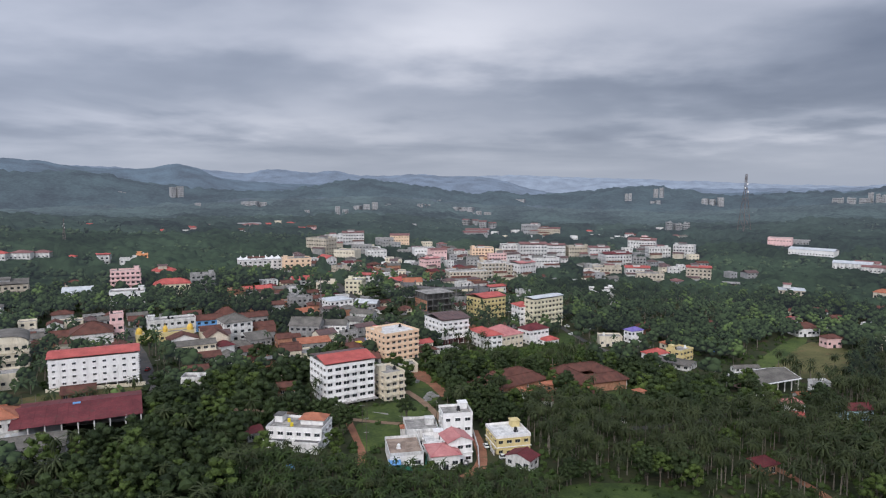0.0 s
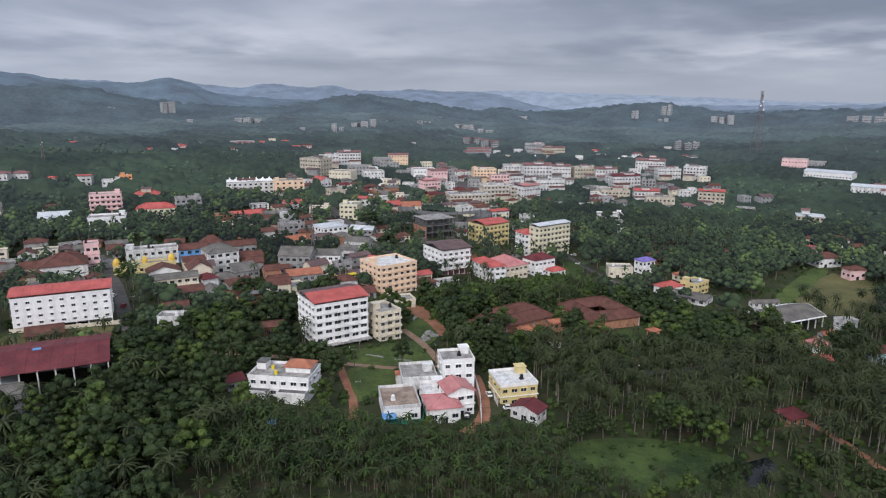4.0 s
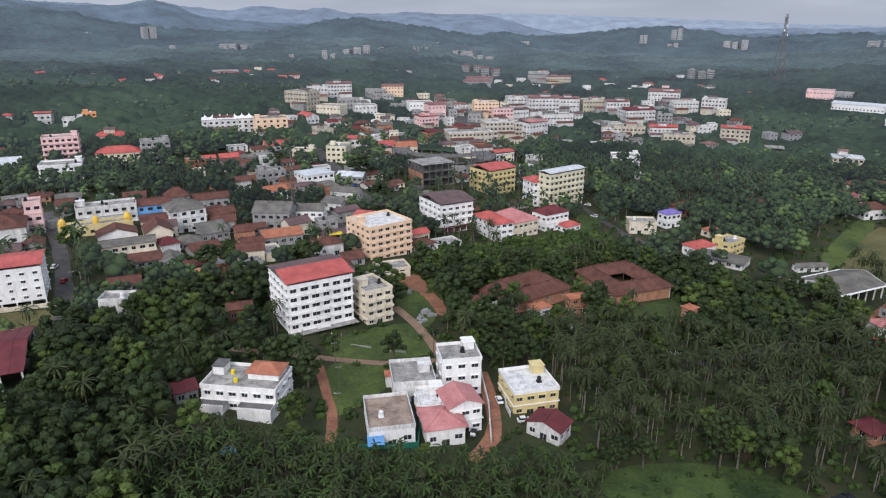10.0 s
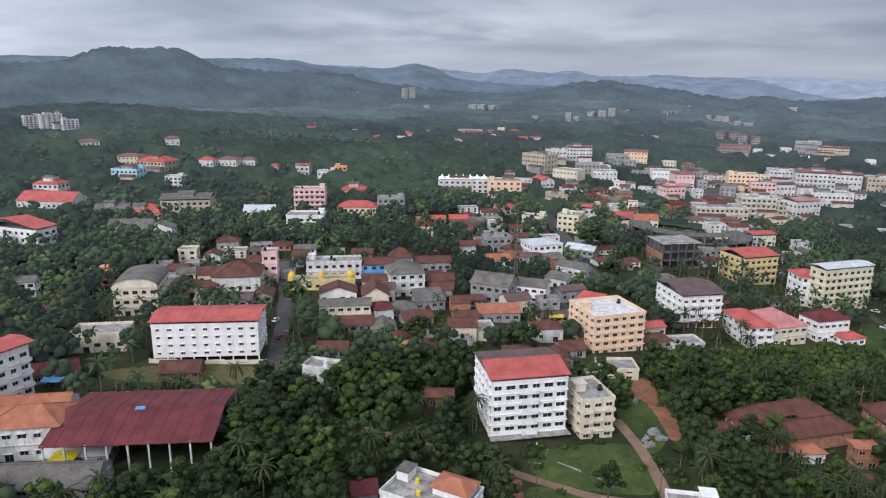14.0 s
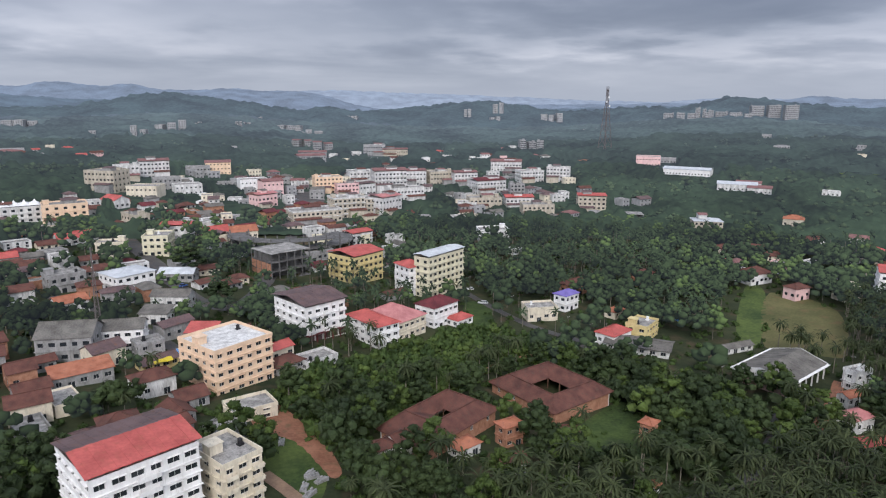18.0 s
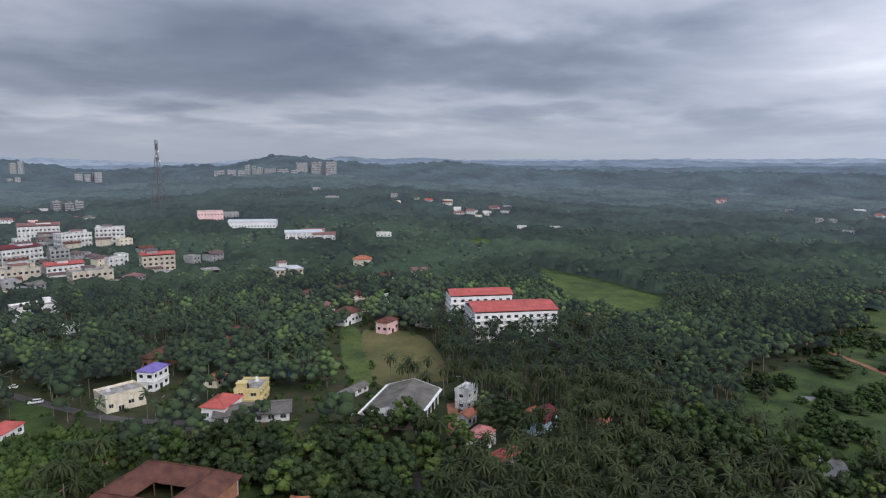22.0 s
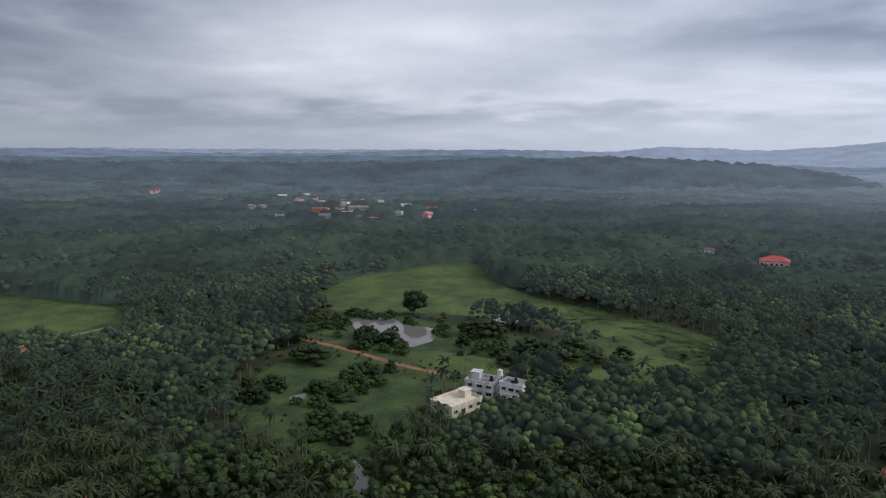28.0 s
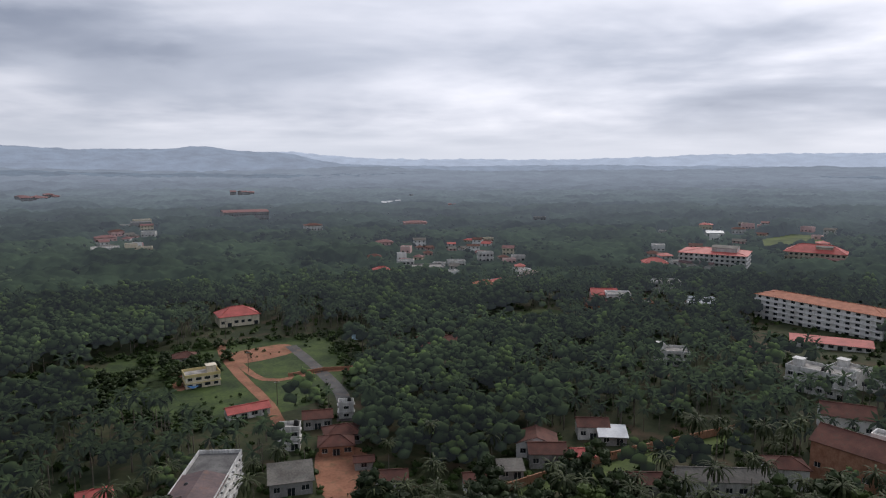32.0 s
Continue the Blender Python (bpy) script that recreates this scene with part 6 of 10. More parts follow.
block(4.8, 248.3, -1.3, 10, 11.1, 10.0, 11.0, 3, WHITE, "flat", None, "white three-storey house with a flat roof and water tank", bays=3, bands=False, trim=WHITE)
block(24.2, 242.7, -3.0, 14, 12.9, 13.0, 7.1, 2, YELLOW, "flat", None, "yellow two-storey house with a white roof terrace", bays=4, slab=WHITE_OLD, trim=WHITE)
block(-8.3, 244.3, -0.4, 9, 11.6, 13.0, 6.0, 1, WHITE_OLD, "flat", None, "old white bungalow with a stained flat roof", bands=False)
block(-13.7, 246.0, 0.6, 9, 4.4, 3.1, 3.7, 1, WHITE_OLD, "hip", ORANGE_TILE, "small porch house with an orange tiled roof", over=0.3)
block(-13.4, 224.1, -0.0, 11, 11.3, 15.0, 5.5, 1, WHITE, "flat", None, "white single-storey house with a stained brown roof slab", head=False, bands=False, slab=BROWN_SLAB, trim=WHITE_OLD)
block(0.0, 223.5, -1.0, 13, 9.7, 10.0, 5.6, 1, WHITE, "hip", PINK_SHEET, "white bungalow with a faded pink hipped roof", over=0.7, rise=2.2)
block(4.7, 229.1, -1.5, 19, 8.8, 9.0, 8.4, 2, WHITE, "gable_y", PINK_SHEET, "white house wing with a faded pink gabled roof", over=0.6, rise=2.0)
block(-2.6, 233.0, -0.8, 10, 7.7, 10.0, 5.1, 2, WHITE, "flat", None, "white house wing with a roof terrace", slab=WHITE_OLD)
block(27.7, 226.3, -2.6, -35, 9.4, 6.6, 4.1, 1, WHITE_OLD, "gable_y", MAROON_SHEET, "low shed under a dark red sheet roof")
terraced_house(-51.1, 233.3, 3.4, -8)
block(-67.0, 231.3, 4.5, 32, 5.6, 4.0, 3.7, 1, GREY, "lean", MAROON_SHEET, "low shed with a rusty lean-to roof")
block(-179.5, 228.1, 10.9, 84, 16.4, 8.2, 14.9, 4, WHITE, "sheet", RED_SHEET, "white block with rows of balconies under a red sheet roof", name="apartment_building", category="building", over=1.2, balcony=True)
block(-150.1, 215.5, 10.0, 29, 17.1, 11.9, 8.9, 2, WHITE_OLD, "hip", ORANGE_TILE, "old two-storey house with an orange tiled roof")
block(-163.5, 225.2, 10.4, 29, 22.0, 11.0, 4.4, 1, WHITE_OLD, "gable", ORANGE_TILE, "long low building with an orange tiled roof")
block(-135.8, 216.3, 9.1, 26, 14.8, 7.4, 3.6, 1, GREY, "lean", METAL_SHEET, "workshop lean-to of pale metal sheets", name="workshop", category="shed")
block(-131.0, 203.4, 8.8, 24, 23.3, 10.5, 5.3, 2, GREY, "gable", GREY_SHEET, "long grey shed with a dark cement sheet roof", name="shed", category="shed")
hangar(-126.5, 228.5, 8.5, 25, 38.5, 28.0, 8.6, 2.6)
block(-184.8, 270.4, 11.0, 29, 17.9, 10.8, 6.1, 1, CREAM, "flat", None, "low cream hall with a terrace roof", head=False, tanks=0)
block(-240.6, 322.7, 12.1, 29, 9.6, 6.7, 5.6, 2, ORANGE, "flat", None, "bright orange two-storey house")
block(-245.9, 316.7, 12.0, 24, 9.6, 6.7, 4.5, 1, PINK, "gable", BROWN_TILE, "small house with a brown roof")
block(-255.4, 299.0, 11.8, 34, 9.4, 6.6, 7.2, 2, WHITE, "gable", GREY_SHEET, "white house with a grey roof")
block(-226.3, 288.7, 11.5, 24, 14.2, 9.9, 4.1, 1, GREY, "hip", BROWN_TILE, "low house under an old brown tiled roof")
block(-178.7, 246.8, 10.8, 44, 12.2, 8.5, 3.3, 1, GREY, "gable", MAROON_SHEET, "low shed with a dark red roof")
block(-180.1, 339.6, 11.3, 28, 19.3, 17.4, 8.7, 1, WHITE_OLD, "hip", BROWN_TILE, "large low house under a dark brown tiled roof")
block(-193.5, 349.2, 11.6, 28, 24.3, 9.7, 4.3, 1, CREAM, "gable", BROWN_TILE, "long low house under a brown tiled roof")
block(-175.3, 356.2, 11.5, 28, 6.4, 7.7, 13.9, 3, PINK, "flat", None, "narrow pink three-storey house")
block(-146.6, 264.2, 9.7, 26, 12.1, 8.5, 2.6, 1, WOOD, "gable", BROWN_TILE, "low tiled shelter below the wall")
block(-105.0, 278.2, 7.5, 4, 9.7, 6.8, 6.4, 1, WHITE_OLD, "flat", None, "white house with a rounded front and a flat roof", head=False, bands=False)
block(-111.5, 297.4, 8.2, 24, 10.1, 7.1, 3.6, 1, GREY, "gable", BROWN_TILE, "low house among trees under a brown roof")
block(-75.1, 301.2, 5.5, 24, 3.5, 2.5, 3.9, 1, PINK, "flat", None, "small pink outhouse in the town", head=False)
block(-67.2, 282.3, 4.8, 19, 7.9, 5.5, 4.3, 1, WOOD, "gable", BROWN_TILE, "small brown house under a tiled roof")
block(-94.6, 319.8, 7.0, 29, 8.5, 6.0, 3.4, 1, GREY, "gable", BROWN_TILE, "small low house under a brown roof")
block(-153.7, 375.2, 11.1, 28, 24.9, 9.9, 7.6, 2, WHITE_OLD, "flat", None, "row of white two-storey shop houses", tanks=2)
temple(-150.1, 357.5, 10.4, 28, 28.8, 7.2, 4.6, 1)
block(-136.9, 347.9, 9.8, 28, 15.2, 10.6, 4.4, 1, WHITE, "gable_y", BROWN_TILE, "old house with a white gable and brown tiles")
block(-118.8, 346.0, 8.4, 28, 10.4, 13.5, 8.0, 1, CREAM, "gable_y", BROWN_TILE, "steep old house under brown tiles", rise=3.5)
block(-123.9, 329.5, 8.8, 28, 19.6, 6.9, 6.9, 2, CREAM, "gable", GREY_SHEET, "cream two-storey house under a grey sheet roof")
block(-116.2, 321.4, 8.3, 28, 15.4, 6.2, 3.1, 1, GREY, "lean", BROWN_TILE, "low lean-to under brown tiles")
block(-136.1, 384.9, 10.0, 28, 15.2, 9.1, 7.1, 2, BLUE, "gable", BROWN_TILE, "blue-fronted shop house under brown tiles")
block(-130.8, 400.1, 10.3, 28, 11.2, 7.9, 6.7, 1, GREY, "hip", BROWN_TILE, "old house with a steep brown tiled roof", rise=4)
block(-116.8, 371.9, 8.4, 34, 15.2, 15.2, 10.6, 3, WHITE_OLD, "hip", GREY_SHEET, "white three-storey house with a grey hipped roof")
block(-117.1, 407.2, 9.2, 28, 17.5, 8.7, 5.1, 1, GREY, "gable", BROWN_TILE, "row of low houses under brown tiles")
block(-103.4, 380.2, 7.9, 34, 11.9, 8.3, 6.2, 1, LATERITE, "gable", BROWN_TILE, "red-walled house under brown tiles")
block(-100.5, 359.1, 7.6, 36, 12.1, 9.7, 4.3, 1, GREY, "lean", GREY_SHEET, "shed with a pale cement sheet roof", name="shed", category="shed")
block(-78.5, 383.3, 6.1, -4, 17.2, 13.8, 8.6, 2, GREY, "gable", GREY_SHEET, "grey house with a dark gabled roof")
block(-90.0, 429.9, 7.5, 34, 11.7, 8.2, 5.3, 1, WHITE_OLD, "gable", ORANGE_TILE, "house with a bright orange roof")
block(-98.9, 460.0, 9.1, 32, 14.6, 10.2, 7.6, 2, GREY, "flat", None, "unfinished grey concrete house")
block(-63.0, 391.2, 5.0, -1, 13.4, 9.4, 7.8, 2, WHITE, "gable", GREY_SHEET, "white house with a grey gabled roof")
block(-74.5, 464.2, 6.9, 38, 17.7, 15.9, 8.2, 2, WHITE, "hip", METAL_SHEET, "white house with a pale metal hipped roof", rise=1.5)
block(-52.5, 438.1, 5.0, -16, 15.9, 8.0, 5.3, 1, WHITE_OLD, "gable", GREY_SHEET, "white shop row under a grey roof")
block(-54.5, 478.4, 6.1, -14, 16.4, 8.2, 3.9, 1, GREY, "gable", METAL_SHEET, "low hall with a pale metal roof")
block(-56.2, 416.8, 5.1, -16, 11.2, 6.7, 4.5, 1, WHITE_OLD, "lean", GREY_SHEET, "row of small shops")
block(-70.4, 360.2, 5.3, 24, 17.0, 6.8, 4.3, 1, GREY, "lean", ORANGE_TILE, "long shed under orange tiles", name="shed", category="shed")
block(-50.2, 370.9, 3.9, 34, 12.1, 6.1, 2.9, 1, YELLOW, "gable", DARK_SHEET, "yellow-fronted shop under a dark roof")
block(-37.5, 393.5, 3.1, -16, 10.3, 7.2, 5.2, 1, GREY, "lean", RED_SHEET, "low shop with a red awning roof")
block(-91.3, 521.9, 10.1, -1, 13.9, 9.7, 7.4, 2, CREAM, "flat", None, "cream two-storey building on a street corner")
block(-114.2, 547.3, 12.2, 28, 20.3, 10.1, 4.7, 1, WHITE_OLD, "gable", RED_SHEET, "low row with a red sheet roof")
block(-69.5, 530.3, 8.4, -6, 13.2, 15.9, 10.5, 3, PALE_YELLOW, "flat", None, "pale yellow street-corner building")
block(-63.1, 569.3, 9.0, -10, 18.4, 12.9, 7.4, 2, WHITE_OLD, "sheet", RED_SHEET, "shop house under a red sheet roof")
block(-90.2, 589.5, 12.1, -56, 18.6, 9.3, 9.2, 2, CREAM, "flat", None, "cream shop house along the main street")
block(-113.3, 652.9, 15.6, -46, 16.2, 11.3, 6.7, 1, WHITE_OLD, "gable", RED_SHEET, "low building with a red gabled roof")
block(-147.0, 495.9, 13.2, 24, 9.3, 6.5, 3.6, 1, GREY, "gable", RED_SHEET, "low house with a red gabled roof")
block(-135.6, 502.4, 12.9, 24, 11.5, 8.1, 3.6, 1, GREY, "gable", RED_SHEET, "long low house with a red roof")
block(-52.2, 595.0, 8.2, 28, 21.0, 14.7, 5.9, 1, WHITE_OLD, "flat", None, "low flat-roofed shop row")
block(-43.3, 572.0, 7.1, 28, 16.0, 11.2, 4.8, 1, PINK, "gable", RED_SHEET, "small shop with a red roof")
block(-26.8, 573.2, 5.7, 14, 16.0, 11.2, 5.6, 1, CREAM, "gable", ORANGE_TILE, "small shop with a tiled roof")
block(-229.1, 481.9, 15.8, 24, 19.5, 11.7, 16.4, 5, PINK, "flat", None, "tall pinkish block with rows of balconies", name="apartment_building", category="building", balcony=True)
block(-213.2, 450.1, 14.1, 22, 21.4, 15.0, 8.3, 2, WHITE, "flat", None, "white two-storey house with terraces")
block(-264.2, 587.8, 21.4, 24, 9.3, 6.5, 11.0, 4, ORANGE, "flat", None, "narrow orange house in the town")
block(-272.3, 580.0, 21.3, 22, 13.9, 9.7, 8.3, 2, WHITE_OLD, "flat", None, "white old two-storey house")
block(-220.7, 528.0, 17.3, 20, 17.8, 12.5, 8.8, 2, CREAM, "hip", RED_SHEET, "cream house with a red hipped roof")
block(-196.9, 485.4, 14.8, 20, 24.8, 12.4, 8.0, 2, PALE_YELLOW, "hip", RED_SHEET, "pale yellow house with a long red roof")
block(-177.3, 492.4, 14.8, 24, 16.7, 11.7, 13.4, 4, GREY, "flat", None, "weathered grey four-storey block", name="apartment_building", category="building", balcony=True)
tent_hall(-163.7, 597.0, 17.2, 20, 37.7, 15.1, 11.8, 3)
block(-129.7, 592.1, 14.5, 18, 23.8, 16.7, 14.3, 4, PEACH, "flat", None, "peach-fronted office block with white window bands", name="apartment_building", category="building", bays=5)
block(-131.0, 723.1, 18.5, -28, 26.6, 18.6, 17.0, 4, CREAM, "flat", None, "cream block beside the main street", name="apartment_building", category="building")
block(-110.3, 819.9, 18.2, 13, 25.5, 17.9, 15.3, 4, WHITE, "sheet", FAR_RED, "white block under a red sheet roof", name="apartment_building", category="building")
block(-128.6, 788.9, 19.4, 15, 19.9, 13.9, 13.8, 3, WHITE_OLD, "flat", None, "stained white block in the town", name="apartment_building", category="building")
far_house(-90.5, 745.8, 15.2, 13, 21.8, 15.3, 10.9, 3, GREY, "flat", None, "grey shop block in the town")
far_house(-73.4, 731.8, 13.6, 16, 21.3, 14.9, 8.5, 2, WHITE_OLD, "flat", None, "white two-storey row in the town")
far_house(-100.8, 705.6, 15.6, -16, 23.6, 16.5, 9.2, 2, CREAM, "flat", None, "cream two-storey row in the town")
far_house(-289.6, 1012.3, 24.9, 17, 28.7, 20.1, 7.2, 1, FAR_WALL, "hip", FAR_RED, "far school with a red roof")
far_house(-56.5, 873.4, 14.6, 4, 24.6, 17.2, 13.0, 3, PEACH, "sheet", FAR_RED, "peach block under a red roof")
far_house(-74.3, 853.0, 16.0, 5, 22.8, 15.9, 8.9, 2, GREY, "flat", None, "grey two-storey building in the town")
far_house(49.9, 1060.1, 8.4, 7, 36.8, 25.8, 9.6, 2, FAR_WALL, "gable", FAR_RED, "long building with a red roof")
far_house(-21.8, 773.0, 9.9, 12, 24.8, 17.3, 10.4, 2, WHITE, "flat", None, "white market building in the town")
far_house(-6.5, 757.3, 8.3, 20, 18.8, 13.1, 12.1, 2, PINK, "gable", FAR_RED, "building with a bright red roof")
block(-13.4, 688.2, 7.1, 34, 17.8, 12.5, 9.9, 2, PINK, "sheet", PINK_SHEET, "shop house with a faded pink roof")
block(21.9, 637.8, 3.4, 13, 36.5, 18.3, 8.9, 2, CREAM, "flat", None, "low cream wing of the municipal offices", name="apartment_building", category="building", win=(2.2, 1.3), balcony=True, trim=WHITE_OLD)
block(47.7, 656.6, 2.2, 11, 24.6, 17.2, 15.7, 4, CREAM, "flat", None, "cream municipal block with a pale roof terrace", name="apartment_building", category="building", win=(2.2, 1.4), trim=WHITE_OLD, balcony=True)
block(69.1, 662.3, 1.5, 8, 19.9, 13.9, 14.5, 4, PALE_YELLOW, "flat", None, "pale yellow block with a white terrace", name="apartment_building", category="building", win=(2.0, 1.4), trim=WHITE_OLD)
block(78.5, 660.4, 0.8, 38, 22.0, 15.4, 15.3, 3, WHITE, "sheet", PINK_SHEET, "white block under a faded pink roof", name="apartment_building", category="building")
block(103.7, 780.0, 3.4, 1, 31.0, 21.7, 20.3, 5, WHITE, "sheet", FAR_RED, "tall white block under a pink roof", name="apartment_building", category="building", balcony=True)
block(135.9, 818.5, 4.4, -1, 24.5, 17.1, 14.4, 3, WHITE, "sheet", FAR_RED, "white block with a pink roof", name="apartment_building", category="building")
block(44.8, 773.8, 5.4, 6, 24.9, 17.4, 15.2, 4, PEACH, "flat", None, "peach four-storey block in the town", name="apartment_building", category="building")
block(60.9, 762.4, 4.1, 8, 20.1, 14.1, 11.3, 3, PINK, "flat", None, "stained pink three-storey house", name="apartment_building", category="building")
block(77.9, 764.2, 3.6, 23, 16.9, 11.8, 10.1, 2, WHITE_OLD, "sheet", DARK_SHEET, "low stained row under a rusty roof", name="apartment_building", category="building")
block(88.9, 846.4, 5.0, 3, 31.4, 22.0, 12.5, 3, WHITE_OLD, "flat", None, "white block behind the row", name="apartment_building", category="building")
block(108.8, 732.4, 2.0, 10, 32.3, 16.2, 11.8, 2, WHITE_OLD, "flat", None, "white shop row with signs", name="apartment_building", category="building")
block(33.5, 568.6, 0.8, 0, 36.0, 9.0, 4.8, 1, PALE_YELLOW, "flat", None, "long low market roof", head=False, tanks=0)
block(12.9, 526.1, 1.3, 29, 18.1, 12.7, 5.1, 1, GREY, "flat", None, "low grey market hall")
block(43.9, 569.6, 0.2, 29, 16.0, 11.2, 6.4, 2, WHITE_OLD, "sheet", RED_SHEET, "small building with a red roof")
block(-598.9, 591.5, 50.4, 74, 14.2, 7.1, 13.0, 6, WHITE_OLD, "flat", None, "white apartment block on the wooded hill", name="apartment_building", category="building", bays=4)
block(-587.5, 602.3, 50.7, 69, 19.3, 9.7, 14.1, 7, WHITE_OLD, "flat", None, "white apartment block on the wooded hill", name="apartment_building", category="building", bays=4)
block(-566.6, 605.8, 49.4, 64, 14.0, 7.0, 10.8, 5, WHITE_OLD, "flat", None, "white apartment block on the wooded hill", name="apartment_building", category="building", bays=4)
far_house(-432.8, 541.6, 31.3, 14, 20.6, 14.4, 7.2, 2, CREAM, "hip", FAR_RED, "cream house with a red hipped roof")
block(-401.8, 538.2, 28.4, 4, 25.8, 18.0, 7.9, 2, CREAM, "hip", RED_SHEET, "long cream house with a red roof")
block(-400.2, 505.8, 25.8, 14, 20.0, 14.0, 7.6, 2, PALE_BLUE, "flat", None, "pale greenish white house")
block(-352.4, 501.2, 22.4, 14, 12.6, 8.8, 8.3, 3, WHITE, "flat", None, "white three-storey house in the town")
block(-409.0, 445.4, 22.3, 14, 17.9, 12.6, 8.1, 2, WHITE_OLD, "hip", RED_SHEET, "house with a red hipped roof")
block(-381.6, 422.5, 19.0, 14, 36.7, 18.4, 5.8, 1, WHITE_OLD, "gable", RED_SHEET, "long low houses with red roofs")
block(-328.9, 419.4, 16.9, 26, 19.3, 11.6, 6.2, 1, GREY, "gable", GREY_SHEET, "long grey hall in the town")
block(-305.2, 420.2, 15.5, 26, 23.7, 16.6, 7.5, 2, CREAM, "hip", RED_SHEET, "cream house with a wide red roof")
block(-290.3, 440.2, 15.7, 30, 28.3, 22.6, 12.5, 4, CREAM, "sheet", GREY_SHEET, "cream four-storey block under a grey roof", name="apartment_building", category="building")
block(-284.7, 388.5, 13.9, 26, 22.5, 15.7, 7.5, 1, WHITE_OLD, "gable", GREY_SHEET, "low house with a wide grey roof")
block(-266.7, 390.2, 13.9, 26, 13.4, 9.3, 8.7, 2, WHITE, "gable_y", GREY_SHEET, "white house with a small gable")
block(-316.6, 345.9, 13.4, 90, 11.2, 40.0, 13.7, 4, WHITE, "sheet", RED_SHEET, "white four-storey block under a red roof", name="apartment_building", category="building")
block(-375.5, 565.9, 28.5, 14, 12.0, 8.4, 7.0, 1, WHITE_OLD, "hip", RED_SHEET, "small house with a red roof among trees")
far_house(-364.4, 579.2, 28.1, 14, 16.1, 11.3, 7.0, 1, WHITE_OLD, "hip", FAR_RED, "small house with a red roof among trees")
far_house(-353.9, 591.8, 27.9, 14, 13.2, 9.2, 6.1, 1, WHITE_OLD, "hip", FAR_RED, "small house with a red roof among trees")
block(-327.2, 590.0, 25.8, 14, 6.9, 4.9, 4.5, 1, WHITE_OLD, "hip", RED_SHEET, "small house with a red roof among trees")
far_house(-452.7, 613.7, 38.6, 41, 12.6, 8.8, 8.0, 1, WHITE_OLD, "hip", FAR_RED, "small house with a red roof among trees")
far_house(-505.5, 568.8, 40.7, 47, 17.2, 12.1, 4.6, 1, WHITE_OLD, "hip", FAR_RED, "small house with a red roof among trees")
far_house(-964.4, 1352.3, 27.7, 56, 14.7, 25.4, 6.4, 2, FAR_WALL, "hip", FAR_RED, "small house with a red roof among trees")
far_house(-940.6, 1349.4, 27.7, 52, 10.6, 25.4, 8.5, 3, FAR_WALL, "hip", FAR_RED, "small house with a red roof among trees")
far_house(-922.9, 1354.7, 27.7, 41, 12.9, 25.4, 10.1, 3, FAR_WALL, "hip", FAR_RED, "small house with a red roof among trees")
block(-298.3, 587.6, 23.5, 14, 11.5, 8.1, 7.7, 2, WHITE, "sheet", RED_SHEET, "white house with a red roof")
block(-250.8, 457.8, 15.6, 24, 18.4, 12.9, 5.1, 1, WHITE_OLD, "gable", METAL_SHEET, "hall with a pale metal roof")
block(-267.3, 483.9, 17.4, 14, 11.1, 7.7, 5.5, 1, CREAM, "hip", BROWN_TILE, "small house with a brown roof")
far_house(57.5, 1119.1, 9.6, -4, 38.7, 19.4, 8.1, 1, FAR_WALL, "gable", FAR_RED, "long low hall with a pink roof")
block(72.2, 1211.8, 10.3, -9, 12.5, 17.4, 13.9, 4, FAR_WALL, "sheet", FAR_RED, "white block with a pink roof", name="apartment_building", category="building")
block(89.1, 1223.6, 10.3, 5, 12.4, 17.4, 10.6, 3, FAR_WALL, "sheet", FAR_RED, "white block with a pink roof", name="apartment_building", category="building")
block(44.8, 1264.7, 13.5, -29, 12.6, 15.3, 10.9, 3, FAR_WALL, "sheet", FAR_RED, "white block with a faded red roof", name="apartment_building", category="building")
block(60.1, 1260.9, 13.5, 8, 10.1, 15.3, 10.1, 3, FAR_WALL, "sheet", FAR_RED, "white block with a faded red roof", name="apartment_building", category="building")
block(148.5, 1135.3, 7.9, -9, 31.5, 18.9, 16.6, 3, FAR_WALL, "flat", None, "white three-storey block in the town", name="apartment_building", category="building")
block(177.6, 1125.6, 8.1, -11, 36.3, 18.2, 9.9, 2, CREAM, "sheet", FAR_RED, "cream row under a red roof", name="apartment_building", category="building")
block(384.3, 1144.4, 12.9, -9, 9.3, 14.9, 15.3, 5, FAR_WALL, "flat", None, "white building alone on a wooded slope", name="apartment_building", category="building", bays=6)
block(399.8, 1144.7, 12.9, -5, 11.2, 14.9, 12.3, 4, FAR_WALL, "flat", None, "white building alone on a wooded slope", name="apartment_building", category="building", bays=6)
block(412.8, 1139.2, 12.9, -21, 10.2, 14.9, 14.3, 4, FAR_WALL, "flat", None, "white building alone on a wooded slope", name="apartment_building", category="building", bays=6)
block(164.5, 818.7, 4.7, 5, 26.4, 18.5, 13.5, 3, CREAM, "flat", None, "cream three-storey block in the town", name="apartment_building", category="building")
block(186.2, 803.2, 5.0, -2, 23.8, 16.7, 12.4, 3, WHITE, "sheet", FAR_RED, "white block with a red sheet roof", name="apartment_building", category="building")
block(192.3, 749.9, 3.3, 10, 30.5, 21.4, 12.4, 3, WHITE, "sheet", MAROON_SHEET, "white block with a dark red sheet roof", name="apartment_building", category="building", balcony=True)
block(210.0, 716.9, 2.9, -7, 13.2, 9.3, 12.8, 4, GREY, "flat", None, "grey four-storey block in the town", name="apartment_building", category="building")
block(255.7, 797.6, 6.2, 1, 25.7, 15.4, 12.7, 3, WHITE_OLD, "flat", None, "stained white block with terraces", name="apartment_building", category="building", balcony=True)
